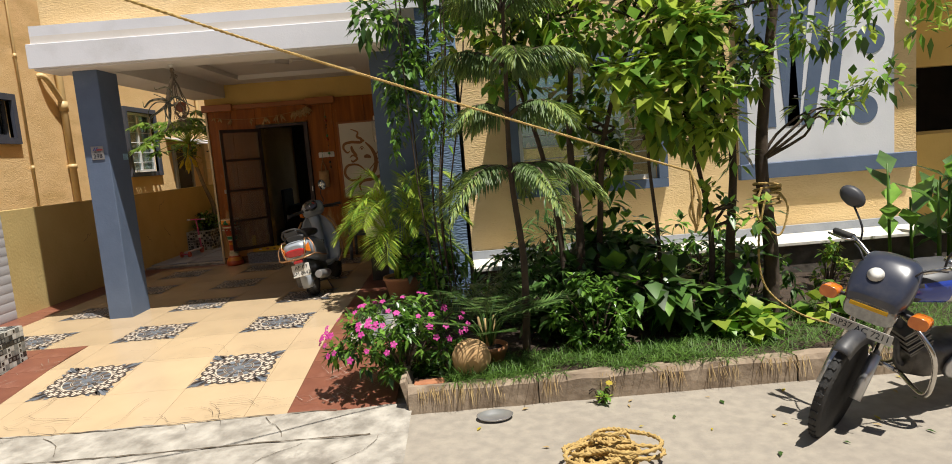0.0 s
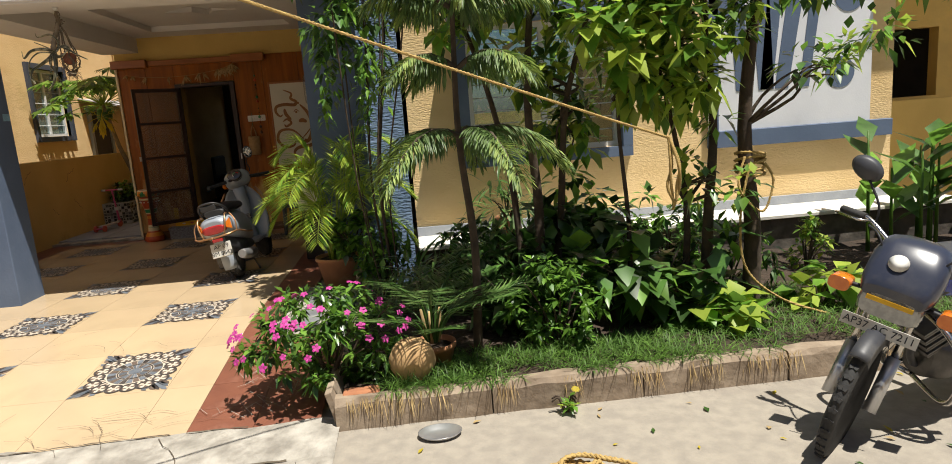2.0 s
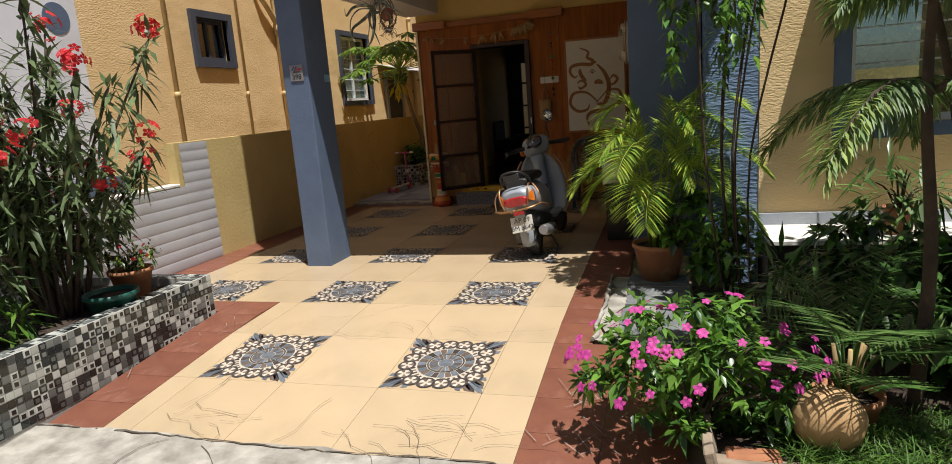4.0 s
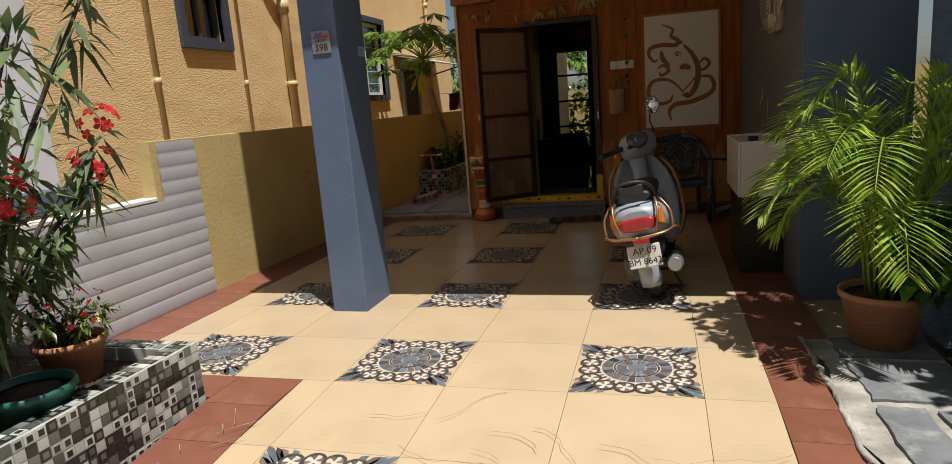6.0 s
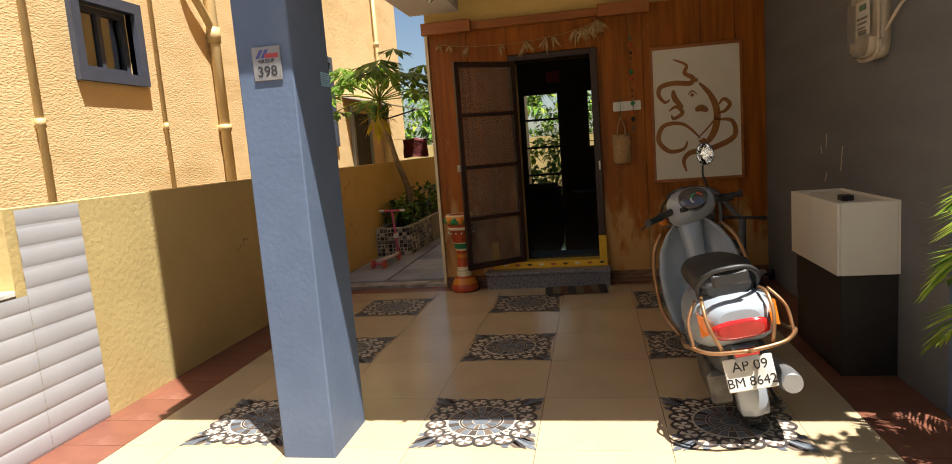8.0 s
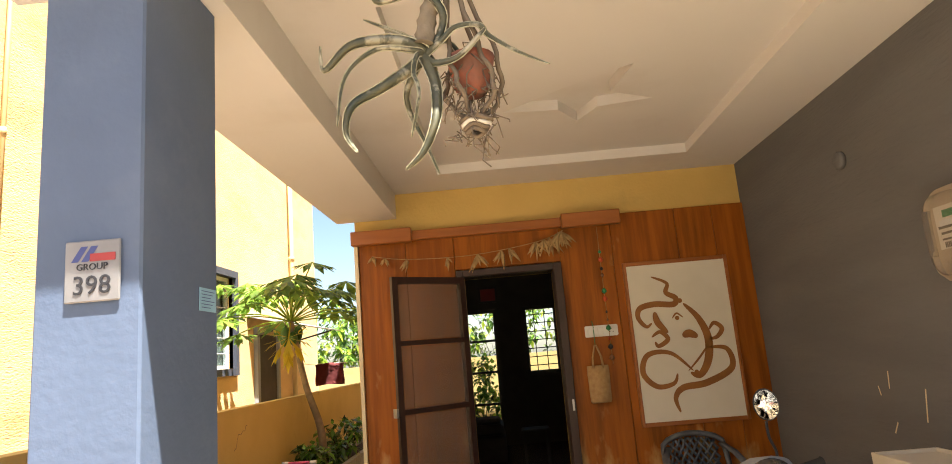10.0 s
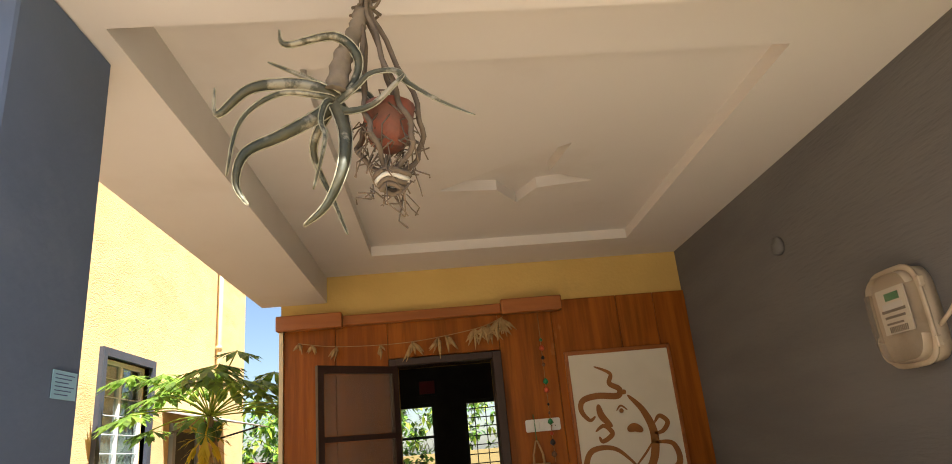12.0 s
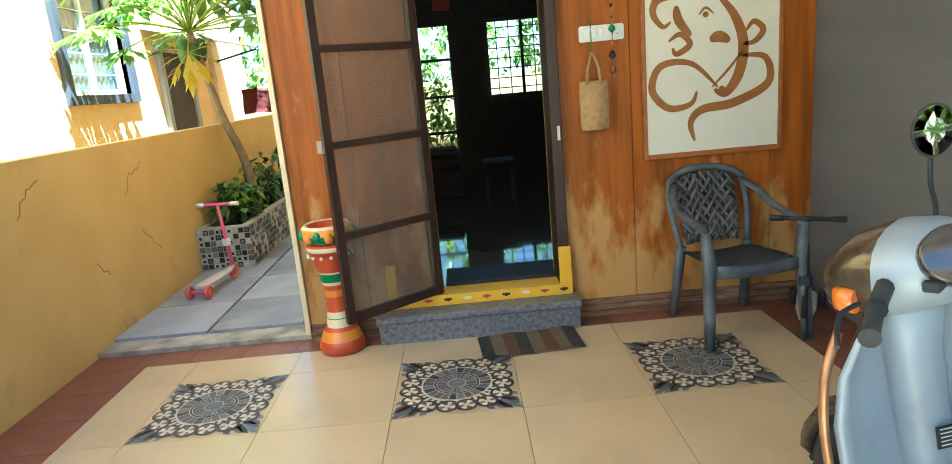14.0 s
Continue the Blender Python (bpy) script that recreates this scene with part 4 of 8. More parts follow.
struct(part("scratches", bm, M_CREAMP), "pale scratches in the grey plaster", "wear")

# ---- cream box along the wall ----
bx = thing("storage_box", "cream laminated box over a black block by the wall", "cabinet", (-1.228, 8.27, 0))
# plain black block fills the space below the cream panels
block("base", -0.13, 0.15, -0.38, 0.38, 0.0, 0.555, M_BLACK, bx, 0.004, "black block under the box")
for nm, b in (("side_panel", (-0.155, -0.14, -0.4, -0.002)), ("side_panel", (-0.155, -0.14, 0.002, 0.4)), ("back_panel", (0.138, 0.152, -0.4, 0.4)), ("end_panel", (-0.139, 0.137, -0.4, -0.385)), ("end_panel", (-0.139, 0.137, 0.385, 0.4))):
    block(nm, *b, 0.557, 0.945, M_CREAMBOX, bx, 0.003)
block("lid", -0.138, 0.136, -0.383, 0.383, 0.915, 0.93, M_CREAMBOX, bx)
block("latch", -0.06, 0.0, -0.2, -0.12, 0.931, 0.962, M_BLACK, bx, 0.004, "black latch block")

# ---- plastic armchair ----
def armchair(at, rz):
    t = thing("plastic_armchair", "dusty dark grey plastic armchair with a woven back", "chair", at, rz)
    bm = bmesh.new()
    rows_ = []
    for j in range(9):
        v = j / 8
        rows_.append([bm.verts.new((x * (0.235 - 0.03 * v), -0.23 + 0.44 * v, 0.435 - 0.03 * v - 0.018 * (1 - x * x) - 0.03 * max(0, 0.15 - v) * 6)) for x in [k / 4 - 1 for k in range(9)]])
    for a, b in zip(rows_, rows_[1:]):
        for k in range(8):
            bm.faces.new((a[k], a[k + 1], b[k + 1], b[k])).smooth = True
    bmesh.ops.solidify(bm, geom=bm.faces[:], thickness=0.018)
    part("seat", bm, M_CHAIR, t)
    # back: rim and woven strips
    def bp(u, v):
        w = 0.2 + 0.03 * math.sin(v * 2.4)
        return Vector((u * w, 0.2 + 0.11 * v + 0.045 * (1 - u * u), 0.42 + 0.42 * v - 0.05 * v * u * u))
    bm = bmesh.new()
    rim = [bp(-1, k / 8) for k in range(9)] + [bp(-1 + k / 5, 1) + Vector((0, 0, 0.012)) for k in range(1, 10)] + [bp(1, 1 - k / 8) for k in range(9)]
    add_tube(bm, rim, 0.02, 8)
    part("back_rim", bm, M_CHAIR, t)
    bm = bmesh.new()
    n = 9
    for d in (1, -1):
        for k in range(-n, 2 * n):
            pts = []
            for s in range(7):
                v = s / 6
                u = -1 + 2 * (k / n) + d * 1.3 * (v - 0.5)
                if -0.95 <= u <= 0.95:
                    pts.append(bp(u, 0.04 + 0.92 * v) + Vector((0, 0.005 * d * (1 if (s + k) % 2 else -1), 0)))
            if len(pts) > 1:
                add_tube(bm, pts, 0.011, 5)
    part("woven_back", bm, M_CHAIR, t)
    for sx in (-1, 1):
        bm = bmesh.new()
        add_loft(bm, [oval((sx * (0.2 + 0.065 * f), 0.24 - 0.45 * s, z), 0.028, 0.014, 8) for s, f, z in ((-0.08, 0.0, 0.77), (0.1, 0.8, 0.72), (0.35, 1, 0.66), (0.7, 1, 0.63), (0.93, 0.95, 0.625), (1.02, 0.95, 0.6))])
        part("arm", bm, M_CHAIR, t)
        bm = bmesh.new()
        add_loft(bm, [oval((sx * x, y, z), w, 0.03, 8, 3, "z") for x, y, z, w in ((0.262, -0.215, 0.61, 0.022), (0.25, -0.225, 0.44, 0.035), (0.26, -0.25, 0.2, 0.028), (0.27, -0.265, 0.0, 0.022))])
        part("front_leg", bm, M_CHAIR, t)
        bm = bmesh.new()
        add_loft(bm, [oval((sx * x, y, z), w, 0.026, 8, 3, "z") for x, y, z, w in ((0.2, 0.2, 0.43, 0.03), (0.21, 0.24, 0.2, 0.024), (0.22, 0.28, 0.0, 0.02))])
        part("back_leg", bm, M_CHAIR, t)
    bm = bmesh.new()
    add_loft(bm, [oval((x, -0.235, 0.385 + 0.02 * abs(x) / 0.24), 0.012, 0.035, 8, 3, "x") for x in (-0.24, -0.12, 0, 0.12, 0.24)])
    part("apron", bm, M_CHAIR, t)
    return t


armchair((-1.7, 10.1, 0.0), 6)

# ---- corrugated sheet on the compound wall ----
sh = thing("corrugated_sheet", "grey ribbed roller-shutter sheet fixed to the compound wall", "shutter", (XL + 0.004, 0, 0))
def ribbed(name, y0, y1, z0, z1, pitch=0.105):
    bm = bmesh.new()
    n = int((z1 - z0) / pitch * 8)
    prev = None
    for i in range(n + 1):
        z = z0 + (z1 - z0) * i / n
        ph = ((z - z0) / pitch) % 1.0
        x = 0.006 + 0.0045 * math.sin(math.pi * ph) ** 0.6
        cur = (bm.verts.new((x, y0, z)), bm.verts.new((x, y1, z)), )
        if prev:
            bm.faces.new((prev[0], prev[1], cur[1], cur[0]))
        prev = cur
    bmesh.ops.recalc_face_normals(bm, faces=bm.faces[:])
    part(name, bm, M_SHUT, sh)
ribbed("lower_sheet", 2.95, 6.95, 0.0, 0.815)
ribbed("upper_sheet", 6.952, 7.36, 0.0, 1.24)

# cracks in the compound wall plaster
wc = random.Random(17)
bm = bmesh.new()
for y, z, n_, sl in ((10.1, 0.95, 7, 0.7), (11.2, 0.9, 9, 0.4), (11.35, 0.62, 8, -1.2), (9.6, 0.3, 6, 0.5), (10.7, 0.55, 5, -0.8), (8.9, 0.7, 6, 0.3)):
    a = sl
    for k in range(n_):
        L = wc.uniform(0.025, 0.06)
        add_box(bm, -0.001, 0.0012, 0, L, -0.0022, 0.0022, Matrix.Translation((XL, y, z)) @ Matrix.Rotation(a, 4, 'X'))
        y, z = y + L * math.cos(a), z + L * math.sin(a)
        a = sl + wc.uniform(-0.9, 0.9)
struct(part("wall_cracks", bm, M_STONEW), "fine dark cracks in the wall plaster", "wear")

# ---- tiled planters ----
PALE = (M_TGLASS_A, M_TGLASS_B, M_TGLASS_C)
def tile_meshes(s, d, key):
    out = []
    for m in PALE:
        bm = bmesh.new()
        add_box(bm, -s / 2, s / 2, -s / 2, s / 2, 0, d)
        bm.faces.ensure_lookup_table()
        out.append(mesh_of(key, bm, m))
    bm = bmesh.new()          # framed tile: pale rim round a dark middle
    add_box(bm, -s / 2, s / 2, -s / 2, s / 2, 0, d)
    add_box(bm, -s * 0.3, s * 0.3, -s * 0.3, s * 0.3, d, d + 0.001)
    for f in bm.faces:
        f.material_index = 1 if f.calc_center_median().z > d + 0.0005 else 0
    out.append(mesh_of(key, bm, [M_TGLASS_C, M_TGLASS_A]))
    bm = bmesh.new()
    add_box(bm, -s / 2, s / 2, -s / 2, s / 2, 0, d)
    add_box(bm, -s * 0.3, s * 0.3, -s * 0.3, s * 0.3, d, d + 0.001)
    for f in bm.faces:
        f.material_index = 1 if f.calc_center_median().z > d + 0.0005 else 0
    out.append(mesh_of(key, bm, [M_TGLASS_A, M_TGLASS_B]))
    return out


def tile_face(parent, meshes, origin, u, v, nu, nv, pitch, rnd):
    """Small tiles on a face: u, v are unit vectors in the face."""
    u, v = Vector(u), Vector(v)
    w = u.cross(v)
    rot = Matrix((u, v, w)).transposed().to_4x4()
    for i in range(nu):
        for j in range(nv):
            o = new("tile", rnd.choice(meshes))
            o.parent = parent
            o.matrix_local = Matrix.Translation(Vector(origin) + u * pitch * (i + 0.5) + v * pitch * (j + 0.5)) @ rot


def open_box(bm, x0, x1, y0, y1, z0, z1, t):
    for b in ((x0, x1, y0, y0 + t), (x0, x1, y1 - t, y1), (x0, x0 + t, y0 + t, y1 - t), (x1 - t, x1, y0 + t, y1 - t)):
        add_box(bm, b[0], b[1], b[2], b[3], z0, z1)


TM = tile_meshes(0.042, 0.004, "tile")
rnd = random.Random(21)
pb = thing("tiled_planter", "planter box clad in black, grey and white glass tiles", "planter")
bm = bmesh.new()
open_box(bm, -5.3, -4.11, 3.7, 5.54, -0.16, 0.3, 0.11)
part("box", bm, M_GROUT, pb)
bm = bmesh.new()
add_box(bm, -5.18, -4.23, 3.82, 5.42, -0.1, 0.24)
part("soil", bm, M_SOIL, pb)
tile_face(pb, TM, (-4.11, 3.74, -0.11), (0, 1, 0), (0, 0, 1), 39, 9, 0.046, rnd)
tile_face(pb, TM, (-4.12, 5.54, -0.02), (-1, 0, 0), (0, 0, 1), 10, 7, 0.046, rnd)
tile_face(pb, TM, (-4.22, 3.74, 0.3), (1, 0, 0), (0, 1, 0), 2, 39, 0.046, rnd)
tile_face(pb, TM, (-4.7, 5.44, 0.3), (1, 0, 0), (0, 1, 0), 10, 2, 0.046, rnd)
pb2 = thing("tiled_planter", "small planter box clad in glass tiles beside the passage", "planter")
bm = bmesh.new()
open_box(bm, XL + 0.003, -4.98, 12.2, 16.0, 0.05, 0.42, 0.07)
part("box", bm, M_GROUT, pb2)
bm = bmesh.new()
add_box(bm, XL + 0.08, -5.06, 12.28, 15.9, 0.05, 0.36)
part("soil", bm, M_SOIL, pb2)
tile_face(pb2, TM, (XL + 0.01, 12.2, 0.06), (1, 0, 0), (0, 0, 1), 9, 7, 0.05, rnd)
tile_face(pb2, TM, (-4.98, 12.2, 0.06), (0, 1, 0), (0, 0, 1), 24, 7, 0.05, rnd)

# ---- plants ----
LEAF_A = mat("leaf_dark", (0.065, 0.145, 0.028), (0.03, 0.075, 0.014), 0.33, 6, island=0.6, trans=0.15)
LEAF_B = mat("leaf_bright", (0.2, 0.38, 0.055), (0.12, 0.25, 0.035), 0.35, 6, island=0.5, trans=0.5)
LEAF_C = mat("leaf_yellow_green", (0.42, 0.52, 0.08), (0.3, 0.41, 0.05), 0.38, 6, island=0.35, trans=0.5)
LEAF_PINE = mat("pine_green", (0.13, 0.21, 0.055), (0.08, 0.14, 0.035), 0.5, 8, island=0.4, trans=0.2)
LEAF_PINETIP = mat("pine_tip", (0.3, 0.38, 0.1), (0.22, 0.3, 0.07), 0.6, 8, island=0.3, trans=0.3)
LEAF_OLE = mat("oleander_leaf", (0.13, 0.18, 0.075), (0.07, 0.11, 0.04), 0.45, 6, island=0.4, trans=0.2)
LEAF_PAP = mat("papaya_leaf", (0.2, 0.32, 0.05), (0.1, 0.19, 0.03), 0.42, 6, island=0.5, trans=0.5)
LEAF_YEL = mat("leaf_yellowed", (0.55, 0.42, 0.02), (0.45, 0.36, 0.03), 0.6, 5, trans=0.4)
GRASS_M = mat("grass_blades", (0.11, 0.21, 0.03), (0.07, 0.15, 0.022), 0.6, 6, island=0.45, trans=0.3)
DRYGRASS = mat("dry_grass", (0.4, 0.29, 0.13), (0.3, 0.2, 0.09), 0.9, 6, island=0.3)
BARK = mat("bark", (0.075, 0.052, 0.034), (0.045, 0.032, 0.022), 0.95, 12, 0.8, 30, c3=(0.13, 0.1, 0.07), stain=4)
BARK_PALE = mat("bark_pale", (0.27, 0.21, 0.14), (0.18, 0.14, 0.09), 0.9, 14, 0.5, 30)
FLOWER_P = mat("petal_magenta", (0.62, 0.07, 0.36), (0.52, 0.04, 0.28), 0.6, 10, island=0.25, trans=0.3)
FLOWER_R = mat("petal_red", (0.62, 0.025, 0.03), (0.5, 0.015, 0.02), 0.6, 10, island=0.25, trans=0.3)
ALOE_EDGE = mat("aloe_margin", (0.5, 0.46, 0.32), (0.32, 0.3, 0.18), 0.7, 20)
ALOE = mat("aloe_skin", (0.055, 0.062, 0.04), (0.12, 0.11, 0.06), 0.6, 14, 0.2, 40, c3=(0.4, 0.36, 0.25), stain=11, smin=0.52, smax=0.6)
ROOTS = mat("dry_roots", (0.2, 0.15, 0.1), (0.13, 0.1, 0.07), 0.95, 20)
GREENPOT = mat("green_plastic", (0.02, 0.11, 0.085), (0.015, 0.09, 0.07), 0.4)
M_BRICKP = mat("brick_orange", (0.4, 0.17, 0.08), (0.3, 0.12, 0.06), 0.9, 8, 0.4, 30, c3=(0.5, 0.38, 0.26), stain=5)


def rand_dir(r, up=0.0):
    while True:
        v = Vector((r.uniform(-1, 1), r.uniform(-1, 1), r.uniform(-1, 1)))
        if 0.05 < v.length < 1:
            v.normalize()
            v.z += up
            return v.normalized()


def add_leaf(bm, p, d, L, W, droop=0.15, fold=0.2, mi=0, wide=0.4):
    """One folded leaf from its foot p along d."""
    d = d.normalized()
    s = d.cross(Vector((0, 0, 1)))
    s = s.normalized() if s.length > 1e-3 else Vector((1, 0, 0))
    u = s.cross(d)
    down = Vector((0, 0, -1))
    mid = p + d * L * wide + down * droop * L * 0.25
    v0 = bm.verts.new(p)
    vl = bm.verts.new(mid + s * W / 2 + u * fold * W * 0.5)
    vr = bm.verts.new(mid - s * W / 2 + u * fold * W * 0.5)
    vc = bm.verts.new(mid)
    vt = bm.verts.new(p + d * L + down * droop * L)
    for f in ((v0, vc, vl), (vl, vc, vt), (v0, vr, vc), (vr, vt, vc)):
        fc = bm.faces.new(f)
        fc.material_index = mi
        fc.smooth = True


def spray(bm, c, rad, n, L, W, r, droop=0.4, mats=(0,), outer=0.35, flat=1.0):
    """Leaves in a clump: on a shell round c, most hanging outward."""
    for _ in range(n):
        d = rand_dir(r, 0.1)
        p = Vector(c) + Vector((d.x * rad[0], d.y * rad[1], d.z * rad[2])) * (outer + (1 - outer) * r.random() ** 0.5)
        dd = (d + rand_dir(r) * 0.8 + Vector((0, 0, -0.25)) * flat).normalized()
        s = r.uniform(0.65, 1.25)
        add_leaf(bm, p, dd, L * s, W * s, droop, 0.25, r.choice(mats))


def limbs(bm, base, tips, r0, r, bend=0.12):
    for t in tips:
        t = Vector(t)
        b = Vector(base)
        m1 = b.lerp(t, 0.4) + Vector((r.uniform(-bend, bend), r.uniform(-bend, bend), 0.05))
        m2 = b.lerp(t, 0.75) + Vector((r.uniform(-bend, bend), r.uniform(-bend, bend), 0.08))
        add_tube(bm, smooth_path([b, m1, m2, t], 3), [r0 * (1 - 0.8 * k / 9) for k in range(10)], 7)


def broad_tree(name, label, base, stems, clumps, L, W, seed, mats, bark=BARK, r0=0.05, twigs=True, group=""):
    r = random.Random(seed)
    t = thing(name, label, "tree", base, 0, group)
    bm = bmesh.new()
    for path, rr in stems:
        sp = smooth_path(path, 4)
        add_tube(bm, sp, [rr * (1 - 0.6 * k / (len(sp) - 1)) for k in range(len(sp))], 9)
    part("trunk", bm, bark, t)
    ends = [Vector(path[-1]) for path, _ in stems] + [Vector(path[len(path) // 2]) for path, _ in stems]
    for c, rad, n in clumps:
        e = min(ends, key=lambda q: (q - Vector(c)).length)
        for _ in range(4):
            bm = bmesh.new()
            limbs(bm, e, [Vector(c) + rand_dir(r) * rad[0] * 0.5], r0 * 0.3, r)
            part("limb", bm, bark, t)
    bm = bmesh.new()
    for c, rad, n in clumps:
        k = max(1, n // 21)
        for _ in range(k):
            d = rand_dir(r)
            cc = Vector(c) + Vector((d.x * rad[0], d.y * rad[1], d.z * rad[2])) * r.random() ** 0.4
            spray(bm, cc, (0.13, 0.13, 0.12), 26, L, W, r, 0.3, range(len(mats)), 0.1, 0.45)
    part("crown", bm, list(mats), t)
    return t


# tree in the middle of the bed, with a broad dark crown and bright outer leaves
broad_tree("garden_tree", "broad-leaved garden tree with dark glossy hanging leaves", (0.75, 5.2, -0.05),
           [([(0, 0, 0), (0.05, 0.05, 0.8), (0.0, 0, 1.6), (0.1, 0, 2.6)], 0.045), ([(0.12, 0.1, 0), (0.22, 0.1, 0.7), (0.3, 0.05, 1.6), (0.6, 0, 2.5)], 0.035), ([(-0.1, 0.05, 0), (-0.12, 0.1, 0.9), (-0.3, 0.1, 1.8), (-0.6, 0.0, 2.6)], 0.03)],
           [((-0.05, 0.1, 2.55), (0.5, 0.35, 0.55), 420), ((-0.55, 0.1, 2.5), (0.4, 0.35, 0.5), 320), ((0.5, 0, 2.4), (0.5, 0.4, 0.5), 340), ((0.2, 0.2, 1.75), (0.35, 0.3, 0.4), 300),
            ((-0.1, 0.25, 3.1), (0.6, 0.45, 0.4), 420), ((0.9, -0.1, 2.9), (0.6, 0.4, 0.5), 300), ((0.25, 0.15, 1.1), (0.2, 0.2, 0.4), 90)],
           0.14, 0.08, 31, (LEAF_A, LEAF_B, LEAF_B, LEAF_C, LEAF_C))
broad_tree("light_green_tree", "young tree with large bright green leaves", (1.35, 4.9, -0.05),
           [([(0, 0, 0), (0.02, 0.05, 0.7), (-0.05, 0, 1.5), (0.0, -0.05, 2.3)], 0.02)],
           [((0.05, -0.2, 1.95), (0.38, 0.28, 0.28), 300), ((0.2, -0.2, 1.6), (0.34, 0.28, 0.18), 210), ((0.25, -0.15, 2.3), (0.4, 0.3, 0.25), 240)],
           0.17, 0.1, 32, (LEAF_C, LEAF_B, LEAF_C))
broad_tree("thick_trunk_tree", "thick-trunked tree with small glossy leaves", (2.2, 4.85, -0.05),
           [([(0, 0, 0), (0.02, 0, 0.6), (-0.03, 0.02, 1.3), (0.05, 0, 2.2), (0.2, 0, 3.2)], 0.066), ([(-0.32, 0.02, 0), (-0.3, 0, 0.7), (-0.26, 0, 1.4), (-0.35, 0, 2.4)], 0.045), ([(-0.45, 0.1, 0), (-0.42, 0.08, 0.8), (-0.6, 0.05, 1.7)], 0.03)],
           [((0.1, -0.1, 2.3), (0.6, 0.4, 0.45), 330), ((0.5, -0.15, 1.75), (0.35, 0.3, 0.2), 130), ((-0.35, -0.1, 1.9), (0.35, 0.3, 0.3), 200), ((-0.2, 0, 2.9), (0.7, 0.5, 0.45), 330), ((0.65, -0.1, 2.5), (0.3, 0.3, 0.3), 110), ((-0.3, -0.05, 0.95), (0.2, 0.2, 0.45), 110)],
           0.11, 0.055, 33, (LEAF_A, LEAF_B, LEAF_C))
broad_tree("slender_tree", "slender pale-barked sapling leaning beside the wall", (4.25, 5.2, -0.05),
           [([(0, 0, 0), (0.03, 0, 1.0), (0.12, 0, 2.0), (0.15, 0, 3.0)], 0.032)],
           [((-0.3, -0.1, 2.35), (0.6, 0.3, 0.2), 150), ((0.3, -0.1, 2.2), (0.5, 0.3, 0.22), 120), ((0.1, 0, 2.8), (0.7, 0.4, 0.3), 190), ((0.35, -0.1, 1.7), (0.25, 0.2, 0.12), 30)],
           0.15, 0.05, 34, (LEAF_B, LEAF_C), BARK_PALE)
# vine hanging at the porch corner
vin = thing("hanging_vine", "leafy creeper hanging from the porch corner", "vine", (-0.5, 6.0, -0.02))
rnd = random.Random(35)
bm = bmesh.new()
for k in range(9):
    x, y = rnd.uniform(-0.3, 0.45), rnd.uniform(-0.3, 0.3)
    bm = bmesh.new()
    add_tube(bm, smooth_path([(x * 0.3 + 0.1, y * 0.3, 0), (x * 0.5, y * 0.5, 1.0), (x, y, 2.1), (x * 1.2, y - 0.05, 3.0)], 4), 0.007, 5)
    part("stem", bm, BARK, vin)
bm = bmesh.new()
for k in range(22):
    c = Vector((rnd.uniform(-0.42, 0.3), rnd.uniform(-0.05, 0.4), rnd.uniform(2.0, 3.3)))
    spray(bm, c, (0.15, 0.15, 0.2), 38, 0.11, 0.06, rnd, 0.5, (0, 0, 1), 0.2)
for k in range(5):
    x, y, z = rnd.uniform(-0.3, 0.4), rnd.uniform(-0.3, 0.1), rnd.uniform(1.6, 2.0)
    for j in range(12):
        spray(bm, (x, y, z - 0.04 * j + 0.2), (0.05, 0.05, 0.04), 5, 0.07, 0.035, rnd, 0.6, (0, 1), 0.3)
part("leaves", bm, [LEAF_A, LEAF_B], vin)

